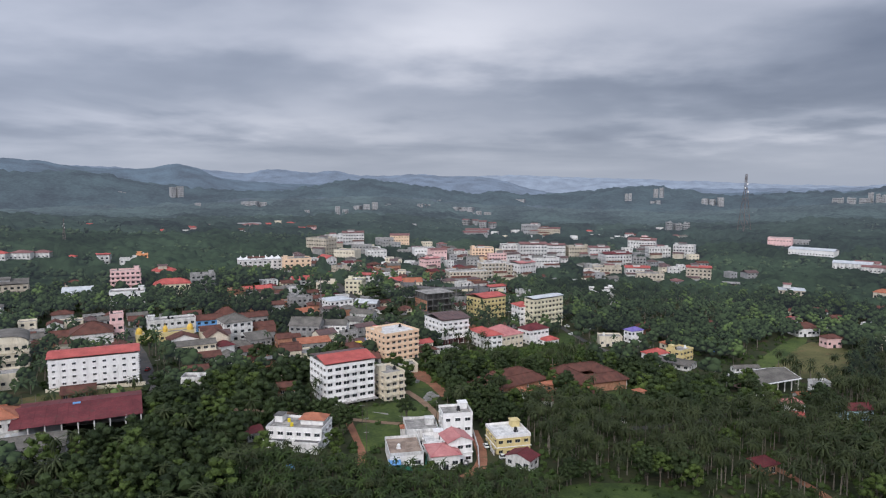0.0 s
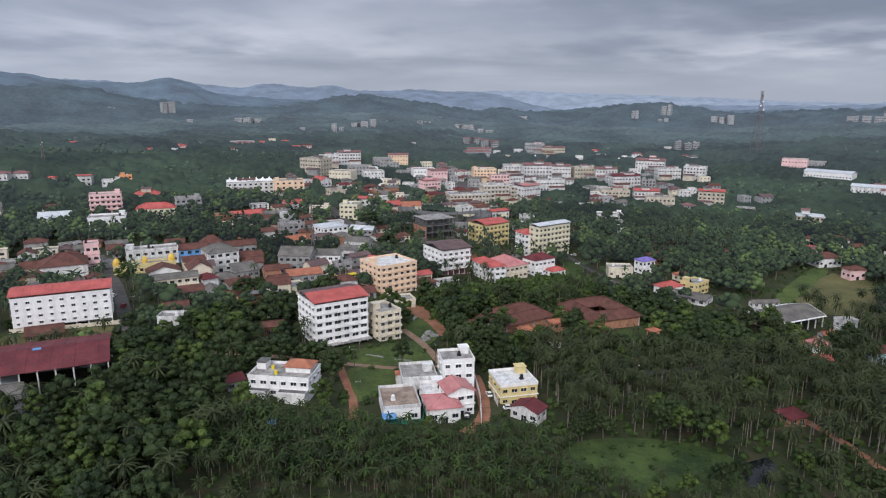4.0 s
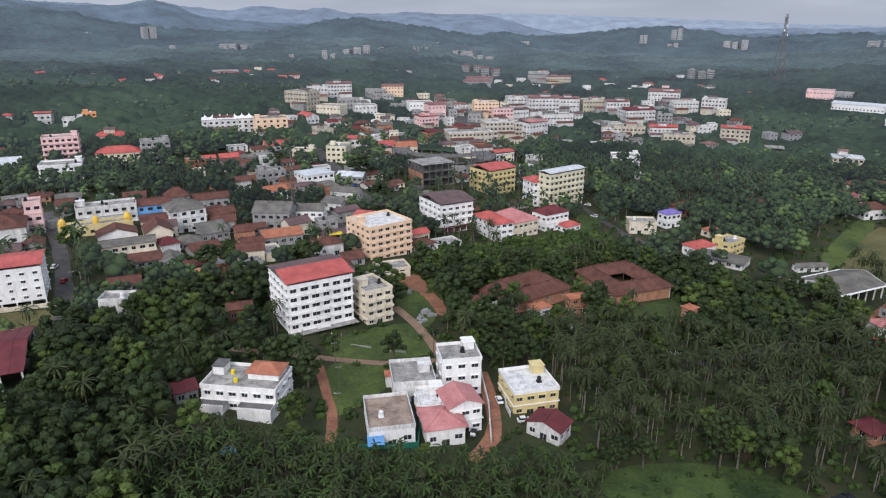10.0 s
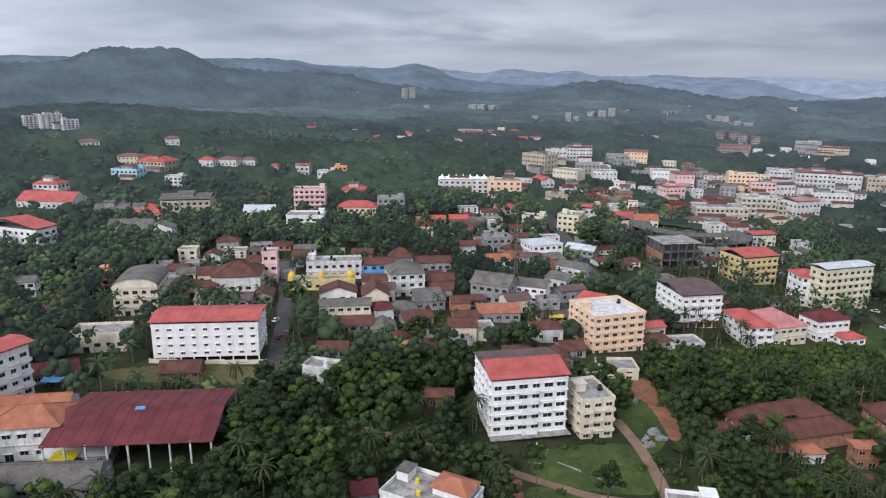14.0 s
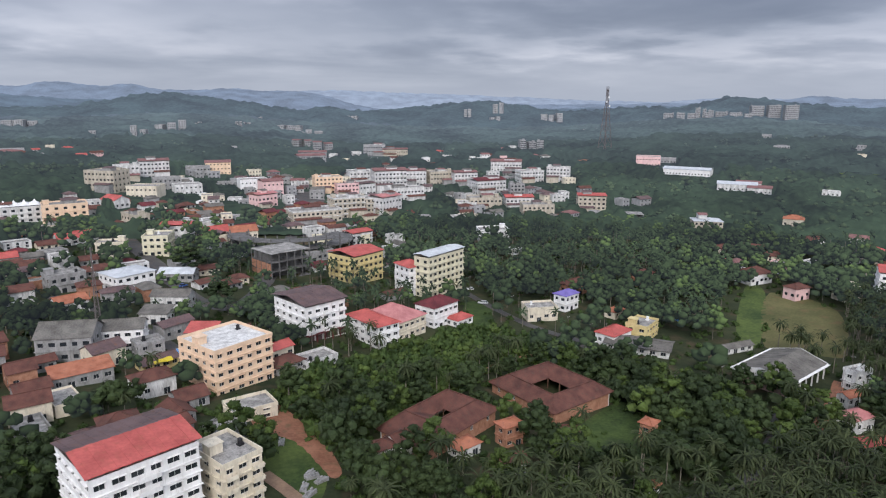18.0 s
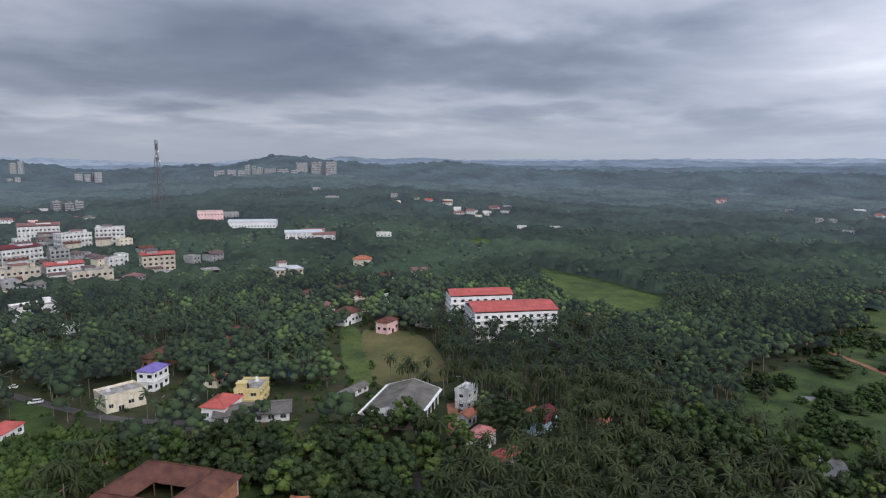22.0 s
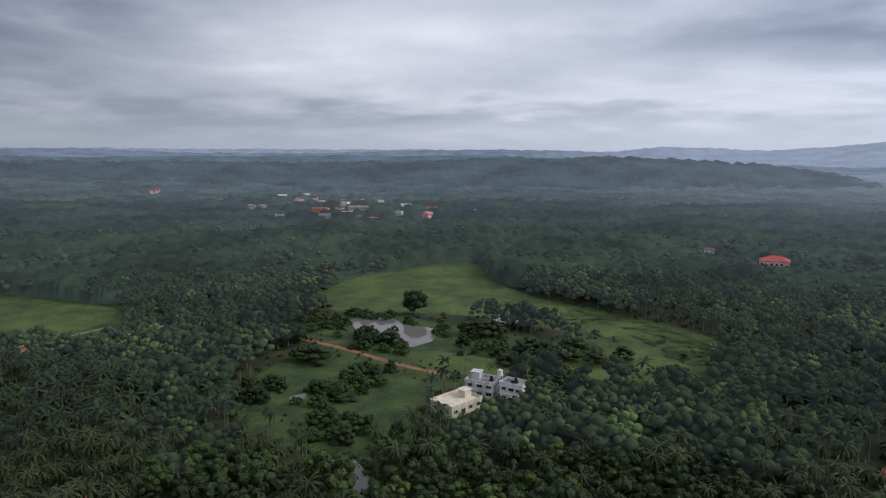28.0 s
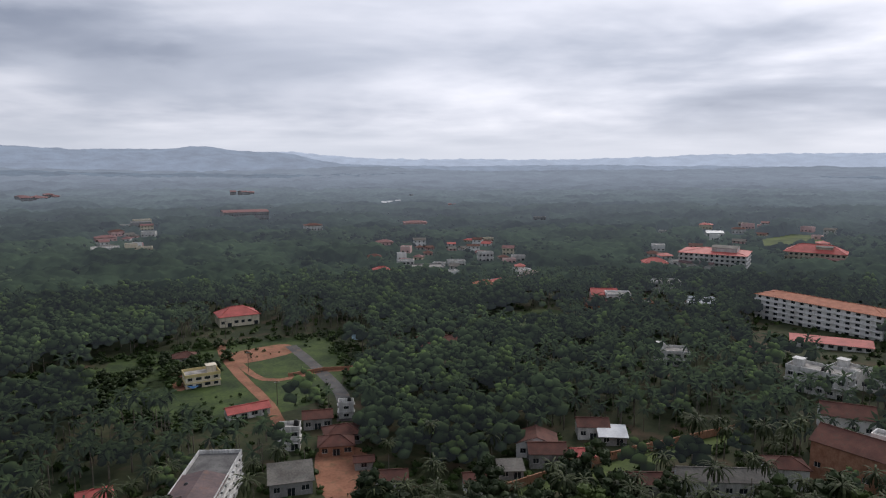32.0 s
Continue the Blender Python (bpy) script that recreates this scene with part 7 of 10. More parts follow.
block(284.0, 788.1, 6.7, -29, 23.4, 14.1, 15.8, 4, WHITE, "flat", None, "white block with roof rooms", name="apartment_building", category="building", balcony=True)
block(266.0, 895.3, 8.4, -21, 35.5, 24.9, 10.5, 2, WHITE_OLD, "sheet", FAR_RED, "building under a red roof", name="apartment_building", category="building")
block(166.7, 680.3, 1.2, -7, 27.0, 18.9, 9.3, 2, PALE_YELLOW, "flat", None, "pale yellow two-storey house")
block(197.3, 679.8, 1.4, -10, 23.7, 16.6, 7.6, 2, WHITE, "sheet", RED_SHEET, "white house with a red roof")
block(198.5, 641.1, 0.4, -12, 24.9, 17.4, 8.9, 2, CREAM, "flat", None, "cream two-storey house in the town")
block(150.4, 674.6, 1.0, -18, 15.6, 10.9, 6.4, 1, WHITE_OLD, "flat", None, "small white house among palms")
block(244.0, 637.4, 0.6, -20, 22.0, 15.4, 13.9, 4, PALE_YELLOW, "sheet", RED_SHEET, "pale yellow block with a red roof among trees", name="apartment_building", category="building")
block(283.9, 542.4, -2.0, -23, 19.0, 13.3, 11.8, 3, PALE_YELLOW, "hip", METAL_SHEET, "cream three-storey house with a pale hipped roof", name="apartment_building", category="building", rise=1.5)
block(135.0, 566.7, -2.3, -8, 20.0, 14.0, 8.1, 2, WHITE, "flat", None, "white two-storey villa among palms")
block(136.0, 527.0, -3.2, 30, 7.3, 5.1, 3.8, 1, WHITE, "flat", None, "white garage among palms", head=False)
frame_block(254.9, 595.0, -0.7, -22, 19.1, 13.4, 8.0, 3)
block(104.0, 412.6, -5.4, -4, 13.8, 10.0, 6.1, 1, CREAM, "flat", None, "cream bungalow with a flat roof", head=False)
block(121.7, 422.4, -5.3, 28, 9.9, 6.9, 7.9, 2, WHITE, "hip", PURPLE, "white villa with a small purple hipped roof")
block(121.5, 377.3, -5.7, 28, 12.5, 8.8, 5.1, 1, WHITE, "hip", RED_SHEET, "white house with a bright red tiered roof")
block(136.6, 380.7, -5.8, 38, 13.0, 9.1, 6.3, 2, YELLOW, "flat", None, "yellow house with a terrace roof", tanks=2)
block(138.4, 406.5, -5.5, 28, 8.1, 5.6, 3.6, 1, CREAM, "hip", ORANGE_TILE, "small house with an orange roof")
block(137.7, 445.7, -4.8, 28, 14.0, 9.8, 5.1, 1, LATERITE, "hip", BROWN_TILE, "house with a brown tiled roof")
block(178.0, 449.0, -4.9, 38, 11.5, 8.0, 6.7, 1, LATERITE, "hip", BROWN_TILE, "red-walled house with a brown tiled roof")
block(158.1, 435.8, -5.1, 28, 8.0, 5.6, 3.4, 1, CREAM, "gable", BROWN_TILE, "small house with a brown roof")
block(263.7, 494.8, -3.3, -39, 12.7, 8.9, 4.5, 1, CREAM, "hip", BROWN_TILE, "small house with a brown roof")
block(239.6, 439.5, -4.8, 10, 15.6, 10.9, 5.9, 1, WHITE, "hip", BROWN_TILE, "white bungalow with a brown tiled roof")
block(240.0, 409.2, -5.2, 10, 10.2, 7.1, 6.2, 1, PINK, "hip", BROWN_TILE, "pink bungalow with a brown tiled roof")
block(263.5, 402.3, -5.2, 10, 11.0, 7.7, 5.8, 1, CREAM, "flat", None, "cream bungalow with a flat roof")
block(338.3, 457.3, -4.0, -49, 11.1, 7.7, 7.9, 1, CREAM, "hip", RED_SHEET, "small house with a red roof")
block(335.4, 498.4, -2.9, -45, 10.8, 7.6, 5.8, 2, WHITE, "hip", BROWN_TILE, "small white house among palms")
block(365.4, 551.3, -0.6, -44, 13.9, 9.7, 6.5, 1, CREAM, "hip", ORANGE_TILE, "small house with an orange roof")
block(127.6, 367.7, -6.0, 50, 11.6, 24.0, 3.4, 1, WHITE_OLD, "gable_y", GREY_SHEET, "long school shed under a grey cement sheet roof", name="shed", category="shed", over=1.0, rise=1.6)
block(163.8, 356.8, -6.0, 8, 14.5, 4.3, 2.6, 1, WHITE_OLD, "gable", GREY_SHEET, "low covered way with a grey sheet roof", name="shed", category="shed")
open_shed(159.5, 328.0, -6.0, 24, 29.0, 18.5, 5.9, 3.0)
block(181.3, 316.5, -6.2, 8, 8.2, 4.9, 6.8, 2, WHITE_OLD, "flat", None, "white two-storey house among palms")
block(156.1, 292.6, -6.1, 8, 8.5, 6.0, 4.8, 1, WHITE_OLD, "hip", PINK_SHEET, "low house with a faded red roof")
block(167.7, 306.4, -6.0, 8, 6.0, 4.2, 3.8, 1, WHITE_OLD, "gable", ORANGE_TILE, "small house with an orange roof")
block(150.1, 281.0, -6.2, -7, 8.7, 5.2, 3.0, 1, GREY, "gable", RED_SHEET, "low shed with a bright red sheet roof", name="shed", category="shed")
block(179.2, 284.8, -6.2, 6, 12.4, 7.4, 5.0, 1, PALE_BLUE, "gable", MAROON_SHEET, "small house with blue and white walls under a maroon roof")
block(185.3, 292.0, -6.0, 6, 5.4, 3.7, 2.6, 1, WHITE_OLD, "gable", ORANGE_TILE, "outhouse with an orange roof")
block(191.9, 268.2, -6.1, 6, 4.5, 3.2, 3.4, 1, CREAM, "gable", ORANGE_TILE, "hut among palms in the town")
block(89.5, 299.2, -5.7, 33, 4.1, 3.7, 7.4, 2, LATERITE, "hip", ORANGE_TILE, "small two-storey laterite gatehouse with a tiled roof", over=0.5)
block(77.3, 276.6, -5.4, 33, 3.0, 2.1, 2.7, 1, WHITE_OLD, "gable", ORANGE_TILE, "tiny shrine with an orange tiled roof", over=0.4)
block(67.3, 306.6, -4.9, -10, 5.9, 4.1, 3.6, 1, LATERITE, "gable", BROWN_TILE, "small outhouse under old tiles")
far_house(431.0, 857.2, 14.5, -32, 27.7, 19.4, 11.1, 2, PINK, "flat", None, "pink two-storey building near the mast")
far_house(428.2, 774.4, 11.0, -45, 48.2, 19.3, 8.3, 1, WHITE, "gable", METAL_SHEET, "long white hall with a metal roof")
far_house(419.8, 684.5, 6.4, -39, 34.3, 17.2, 8.0, 1, WHITE_OLD, "gable", METAL_SHEET, "hall with a pale metal roof")
far_house(430.4, 666.5, 5.8, -41, 20.4, 14.3, 6.8, 1, WHITE_OLD, "gable", FAR_RED, "hall with a red roof")
far_house(456.9, 864.8, 16.3, -34, 28.4, 19.9, 5.7, 1, FAR_WALL, "flat", None, "low white building in the town")
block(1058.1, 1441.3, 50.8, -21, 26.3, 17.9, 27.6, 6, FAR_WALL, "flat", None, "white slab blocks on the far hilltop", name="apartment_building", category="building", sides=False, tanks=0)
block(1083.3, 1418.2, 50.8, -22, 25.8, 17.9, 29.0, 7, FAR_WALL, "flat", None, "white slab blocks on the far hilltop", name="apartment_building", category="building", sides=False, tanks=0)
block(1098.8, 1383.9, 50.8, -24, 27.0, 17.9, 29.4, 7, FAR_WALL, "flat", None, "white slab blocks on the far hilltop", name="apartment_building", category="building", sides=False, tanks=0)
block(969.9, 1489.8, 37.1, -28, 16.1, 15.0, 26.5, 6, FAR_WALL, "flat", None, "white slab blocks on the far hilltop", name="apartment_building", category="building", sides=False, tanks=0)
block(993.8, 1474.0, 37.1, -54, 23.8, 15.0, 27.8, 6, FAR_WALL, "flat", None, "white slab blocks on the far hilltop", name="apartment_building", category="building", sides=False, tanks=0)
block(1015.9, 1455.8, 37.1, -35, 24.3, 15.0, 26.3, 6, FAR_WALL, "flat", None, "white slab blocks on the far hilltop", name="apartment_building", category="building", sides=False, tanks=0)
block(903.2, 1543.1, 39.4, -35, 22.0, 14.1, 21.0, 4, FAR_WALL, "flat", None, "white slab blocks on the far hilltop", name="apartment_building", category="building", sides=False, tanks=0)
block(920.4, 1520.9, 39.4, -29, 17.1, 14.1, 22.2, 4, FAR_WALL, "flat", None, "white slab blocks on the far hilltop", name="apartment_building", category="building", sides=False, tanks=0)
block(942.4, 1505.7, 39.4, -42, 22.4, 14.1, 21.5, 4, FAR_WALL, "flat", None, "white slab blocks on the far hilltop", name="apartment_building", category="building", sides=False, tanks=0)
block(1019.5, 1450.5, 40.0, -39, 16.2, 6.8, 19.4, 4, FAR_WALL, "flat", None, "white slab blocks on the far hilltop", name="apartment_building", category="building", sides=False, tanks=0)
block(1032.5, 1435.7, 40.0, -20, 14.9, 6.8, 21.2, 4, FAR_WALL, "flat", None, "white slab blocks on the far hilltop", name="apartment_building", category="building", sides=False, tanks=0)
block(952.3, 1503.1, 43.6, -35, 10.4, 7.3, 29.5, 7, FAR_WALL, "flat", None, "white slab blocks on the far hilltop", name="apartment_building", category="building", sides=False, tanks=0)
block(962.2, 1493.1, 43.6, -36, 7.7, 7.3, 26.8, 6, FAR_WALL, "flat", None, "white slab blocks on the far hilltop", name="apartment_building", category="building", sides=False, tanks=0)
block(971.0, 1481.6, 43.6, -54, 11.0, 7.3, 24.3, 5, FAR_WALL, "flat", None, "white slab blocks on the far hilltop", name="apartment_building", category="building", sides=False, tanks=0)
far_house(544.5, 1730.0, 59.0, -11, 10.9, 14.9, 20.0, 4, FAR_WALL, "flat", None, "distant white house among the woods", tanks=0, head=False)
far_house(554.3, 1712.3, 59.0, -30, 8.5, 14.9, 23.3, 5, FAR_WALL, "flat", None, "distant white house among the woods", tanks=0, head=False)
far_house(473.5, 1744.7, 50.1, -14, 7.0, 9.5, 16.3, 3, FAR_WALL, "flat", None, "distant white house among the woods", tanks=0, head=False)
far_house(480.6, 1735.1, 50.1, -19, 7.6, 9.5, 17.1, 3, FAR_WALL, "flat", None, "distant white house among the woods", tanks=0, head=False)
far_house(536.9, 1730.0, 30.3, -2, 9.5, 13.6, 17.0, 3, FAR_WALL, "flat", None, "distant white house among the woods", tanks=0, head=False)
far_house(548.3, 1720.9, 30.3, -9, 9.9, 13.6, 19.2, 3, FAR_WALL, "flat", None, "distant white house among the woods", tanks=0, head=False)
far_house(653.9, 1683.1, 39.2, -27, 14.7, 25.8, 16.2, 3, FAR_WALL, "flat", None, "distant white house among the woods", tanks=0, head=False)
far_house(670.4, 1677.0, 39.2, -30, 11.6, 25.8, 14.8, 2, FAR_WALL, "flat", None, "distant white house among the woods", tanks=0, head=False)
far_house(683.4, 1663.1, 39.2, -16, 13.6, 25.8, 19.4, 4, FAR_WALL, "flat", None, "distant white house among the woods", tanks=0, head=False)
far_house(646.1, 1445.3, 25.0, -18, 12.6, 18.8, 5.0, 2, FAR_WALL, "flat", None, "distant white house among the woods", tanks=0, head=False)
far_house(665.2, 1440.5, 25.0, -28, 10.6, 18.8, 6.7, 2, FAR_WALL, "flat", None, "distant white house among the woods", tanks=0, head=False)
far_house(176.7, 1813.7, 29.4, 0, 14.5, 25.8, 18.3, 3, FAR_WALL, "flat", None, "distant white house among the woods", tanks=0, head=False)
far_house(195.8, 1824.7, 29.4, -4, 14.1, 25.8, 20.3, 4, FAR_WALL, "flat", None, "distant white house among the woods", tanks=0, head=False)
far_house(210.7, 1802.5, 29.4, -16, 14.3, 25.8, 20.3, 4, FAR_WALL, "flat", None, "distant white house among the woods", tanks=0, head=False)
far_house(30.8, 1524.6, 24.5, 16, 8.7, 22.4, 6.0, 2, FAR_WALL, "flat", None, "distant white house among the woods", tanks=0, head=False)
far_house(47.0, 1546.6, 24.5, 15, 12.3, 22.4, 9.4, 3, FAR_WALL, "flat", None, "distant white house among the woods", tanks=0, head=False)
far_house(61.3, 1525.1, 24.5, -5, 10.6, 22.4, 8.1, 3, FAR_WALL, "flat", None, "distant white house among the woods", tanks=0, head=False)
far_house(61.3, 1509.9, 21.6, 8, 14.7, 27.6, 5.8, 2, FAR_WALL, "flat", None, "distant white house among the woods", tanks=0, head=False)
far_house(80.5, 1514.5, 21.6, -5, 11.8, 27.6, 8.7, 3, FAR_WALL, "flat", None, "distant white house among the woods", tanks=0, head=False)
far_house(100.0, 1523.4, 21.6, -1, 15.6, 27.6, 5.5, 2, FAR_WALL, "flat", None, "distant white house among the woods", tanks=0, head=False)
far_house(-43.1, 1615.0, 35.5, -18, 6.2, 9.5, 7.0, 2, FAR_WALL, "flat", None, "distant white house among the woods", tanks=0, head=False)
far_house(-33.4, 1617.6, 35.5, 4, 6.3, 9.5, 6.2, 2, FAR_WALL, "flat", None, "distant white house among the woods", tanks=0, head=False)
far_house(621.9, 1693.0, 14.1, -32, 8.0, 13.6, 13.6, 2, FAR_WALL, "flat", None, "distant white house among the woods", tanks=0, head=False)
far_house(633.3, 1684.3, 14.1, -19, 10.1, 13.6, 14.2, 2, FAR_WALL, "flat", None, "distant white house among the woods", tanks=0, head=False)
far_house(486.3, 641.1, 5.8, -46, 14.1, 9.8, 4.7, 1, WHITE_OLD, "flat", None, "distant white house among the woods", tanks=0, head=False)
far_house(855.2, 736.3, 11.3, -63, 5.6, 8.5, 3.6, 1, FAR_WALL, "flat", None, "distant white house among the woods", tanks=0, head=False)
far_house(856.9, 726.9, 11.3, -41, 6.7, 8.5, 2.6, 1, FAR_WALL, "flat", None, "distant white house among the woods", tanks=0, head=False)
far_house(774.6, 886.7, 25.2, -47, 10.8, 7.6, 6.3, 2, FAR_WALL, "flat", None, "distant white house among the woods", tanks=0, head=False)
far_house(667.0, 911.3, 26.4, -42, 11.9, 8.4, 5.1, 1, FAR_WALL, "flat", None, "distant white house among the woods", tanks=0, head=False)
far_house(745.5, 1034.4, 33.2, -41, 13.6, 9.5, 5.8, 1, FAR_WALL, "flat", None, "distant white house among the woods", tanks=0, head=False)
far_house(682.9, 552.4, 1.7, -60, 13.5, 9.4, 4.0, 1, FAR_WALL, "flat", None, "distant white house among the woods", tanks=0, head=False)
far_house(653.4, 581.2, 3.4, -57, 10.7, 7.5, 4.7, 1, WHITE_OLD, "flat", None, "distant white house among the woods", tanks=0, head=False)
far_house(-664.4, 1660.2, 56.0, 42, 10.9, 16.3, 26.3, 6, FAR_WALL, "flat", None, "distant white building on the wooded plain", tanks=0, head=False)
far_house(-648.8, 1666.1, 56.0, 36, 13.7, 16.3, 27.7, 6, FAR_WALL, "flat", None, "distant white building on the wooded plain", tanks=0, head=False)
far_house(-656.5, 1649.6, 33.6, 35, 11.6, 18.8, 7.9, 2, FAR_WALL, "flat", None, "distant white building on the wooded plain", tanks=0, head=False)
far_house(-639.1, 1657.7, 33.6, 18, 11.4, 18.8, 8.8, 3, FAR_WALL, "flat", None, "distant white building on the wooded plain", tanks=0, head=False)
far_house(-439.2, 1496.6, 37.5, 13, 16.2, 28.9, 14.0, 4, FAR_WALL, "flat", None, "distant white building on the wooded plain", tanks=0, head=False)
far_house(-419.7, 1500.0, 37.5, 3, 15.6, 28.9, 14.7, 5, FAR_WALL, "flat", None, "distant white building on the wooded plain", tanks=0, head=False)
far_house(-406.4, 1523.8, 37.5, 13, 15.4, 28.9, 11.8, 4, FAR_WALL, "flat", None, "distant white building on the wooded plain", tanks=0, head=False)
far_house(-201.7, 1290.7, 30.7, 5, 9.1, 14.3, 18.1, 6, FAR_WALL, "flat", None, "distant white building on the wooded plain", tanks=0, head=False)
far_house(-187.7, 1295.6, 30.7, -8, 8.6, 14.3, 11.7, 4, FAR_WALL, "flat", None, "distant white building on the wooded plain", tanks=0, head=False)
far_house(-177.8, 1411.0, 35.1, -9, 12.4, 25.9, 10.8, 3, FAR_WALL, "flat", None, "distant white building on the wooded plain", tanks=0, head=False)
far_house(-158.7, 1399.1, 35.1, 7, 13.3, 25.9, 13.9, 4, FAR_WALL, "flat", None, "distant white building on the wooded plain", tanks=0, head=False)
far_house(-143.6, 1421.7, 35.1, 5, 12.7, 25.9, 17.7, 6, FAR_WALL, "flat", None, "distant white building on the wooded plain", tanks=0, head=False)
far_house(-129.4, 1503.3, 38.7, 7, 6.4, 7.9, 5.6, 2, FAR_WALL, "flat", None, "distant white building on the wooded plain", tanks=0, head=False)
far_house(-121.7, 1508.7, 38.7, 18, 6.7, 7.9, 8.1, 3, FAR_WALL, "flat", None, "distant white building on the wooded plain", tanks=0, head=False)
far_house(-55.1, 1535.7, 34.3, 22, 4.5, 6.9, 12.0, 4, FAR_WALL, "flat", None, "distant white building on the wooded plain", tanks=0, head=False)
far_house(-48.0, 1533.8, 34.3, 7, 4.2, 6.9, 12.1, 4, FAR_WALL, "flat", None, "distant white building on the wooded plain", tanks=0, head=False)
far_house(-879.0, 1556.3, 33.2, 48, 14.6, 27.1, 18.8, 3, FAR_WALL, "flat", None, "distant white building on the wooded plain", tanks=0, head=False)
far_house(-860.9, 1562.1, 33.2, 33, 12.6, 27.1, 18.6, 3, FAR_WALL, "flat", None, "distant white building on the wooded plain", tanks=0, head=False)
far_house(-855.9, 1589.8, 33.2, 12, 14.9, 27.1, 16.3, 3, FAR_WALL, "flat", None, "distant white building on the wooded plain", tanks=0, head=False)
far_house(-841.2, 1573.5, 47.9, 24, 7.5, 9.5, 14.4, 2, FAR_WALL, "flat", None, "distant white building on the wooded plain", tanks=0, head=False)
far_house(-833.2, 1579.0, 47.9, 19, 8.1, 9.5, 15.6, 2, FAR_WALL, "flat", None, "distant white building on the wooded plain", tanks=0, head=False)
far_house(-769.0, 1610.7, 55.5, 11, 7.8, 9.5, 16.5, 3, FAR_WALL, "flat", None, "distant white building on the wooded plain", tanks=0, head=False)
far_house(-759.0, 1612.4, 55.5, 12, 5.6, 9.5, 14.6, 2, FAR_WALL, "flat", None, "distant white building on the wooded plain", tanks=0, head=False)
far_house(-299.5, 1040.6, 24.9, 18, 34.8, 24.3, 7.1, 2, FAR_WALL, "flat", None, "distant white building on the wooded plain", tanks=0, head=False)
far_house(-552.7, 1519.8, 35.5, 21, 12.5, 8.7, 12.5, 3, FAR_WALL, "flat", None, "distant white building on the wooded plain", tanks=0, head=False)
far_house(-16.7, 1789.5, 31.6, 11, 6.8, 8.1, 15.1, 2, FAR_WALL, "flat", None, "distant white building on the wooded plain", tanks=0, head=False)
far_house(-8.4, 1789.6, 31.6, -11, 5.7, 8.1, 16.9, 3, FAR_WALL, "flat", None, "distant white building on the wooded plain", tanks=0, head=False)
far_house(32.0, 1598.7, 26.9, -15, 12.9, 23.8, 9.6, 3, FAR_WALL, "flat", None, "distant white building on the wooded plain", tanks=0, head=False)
far_house(48.4, 1602.6, 26.9, 10, 11.7, 23.8, 8.6, 3, FAR_WALL, "flat", None, "distant white building on the wooded plain", tanks=0, head=False)
far_house(63.9, 1586.2, 26.9, -21, 13.4, 23.8, 9.2, 3, FAR_WALL, "flat", None, "distant white building on the wooded plain", tanks=0, head=False)
far_house(115.1, 1792.1, 23.0, 8, 8.6, 23.1, 19.8, 4, FAR_WALL, "flat", None, "distant white building on the wooded plain", tanks=0, head=False)
far_house(131.8, 1803.2, 23.0, -15, 9.4, 23.1, 20.0, 4, FAR_WALL, "flat", None, "distant white building on the wooded plain", tanks=0, head=False)
far_house(146.3, 1788.3, 23.0, 2, 9.0, 23.1, 21.0, 4, FAR_WALL, "flat", None, "distant white building on the wooded plain", tanks=0, head=False)
far_house(-57.5, 1134.8, 18.4, 3, 25.1, 17.6, 6.7, 2, FAR_WALL, "flat", None, "distant white building on the wooded plain", tanks=0, head=False)
far_house(-267.9, 1320.4, 32.2, 12, 12.2, 8.5, 8.1, 2, FAR_WALL, "flat", None, "distant white building on the wooded plain", tanks=0, head=False)
apartment_pair()
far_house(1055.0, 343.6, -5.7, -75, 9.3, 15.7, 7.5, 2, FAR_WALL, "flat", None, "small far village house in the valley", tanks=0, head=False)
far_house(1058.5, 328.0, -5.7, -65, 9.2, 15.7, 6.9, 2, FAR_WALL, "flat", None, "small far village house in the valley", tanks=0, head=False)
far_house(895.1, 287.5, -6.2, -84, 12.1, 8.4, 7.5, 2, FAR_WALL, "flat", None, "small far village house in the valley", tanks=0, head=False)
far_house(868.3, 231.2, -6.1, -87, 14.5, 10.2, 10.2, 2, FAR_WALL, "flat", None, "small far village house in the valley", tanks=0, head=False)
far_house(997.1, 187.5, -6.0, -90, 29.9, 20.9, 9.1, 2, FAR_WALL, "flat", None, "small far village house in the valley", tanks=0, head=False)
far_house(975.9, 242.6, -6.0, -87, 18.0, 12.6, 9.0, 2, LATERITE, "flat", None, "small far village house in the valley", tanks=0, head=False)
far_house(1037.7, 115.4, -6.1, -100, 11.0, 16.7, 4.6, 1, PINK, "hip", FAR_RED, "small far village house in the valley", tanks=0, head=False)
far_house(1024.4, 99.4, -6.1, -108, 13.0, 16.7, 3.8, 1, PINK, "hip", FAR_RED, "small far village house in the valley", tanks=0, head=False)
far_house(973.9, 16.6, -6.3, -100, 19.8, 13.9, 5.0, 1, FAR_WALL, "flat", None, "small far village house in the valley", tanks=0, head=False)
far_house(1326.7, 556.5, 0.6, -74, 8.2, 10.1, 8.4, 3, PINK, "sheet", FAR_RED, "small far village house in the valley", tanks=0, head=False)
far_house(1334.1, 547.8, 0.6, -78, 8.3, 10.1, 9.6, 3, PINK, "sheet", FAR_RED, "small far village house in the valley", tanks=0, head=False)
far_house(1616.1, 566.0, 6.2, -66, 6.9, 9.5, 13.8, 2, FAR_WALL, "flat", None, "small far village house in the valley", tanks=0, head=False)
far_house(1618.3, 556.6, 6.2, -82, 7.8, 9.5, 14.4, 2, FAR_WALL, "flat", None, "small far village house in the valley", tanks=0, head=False)
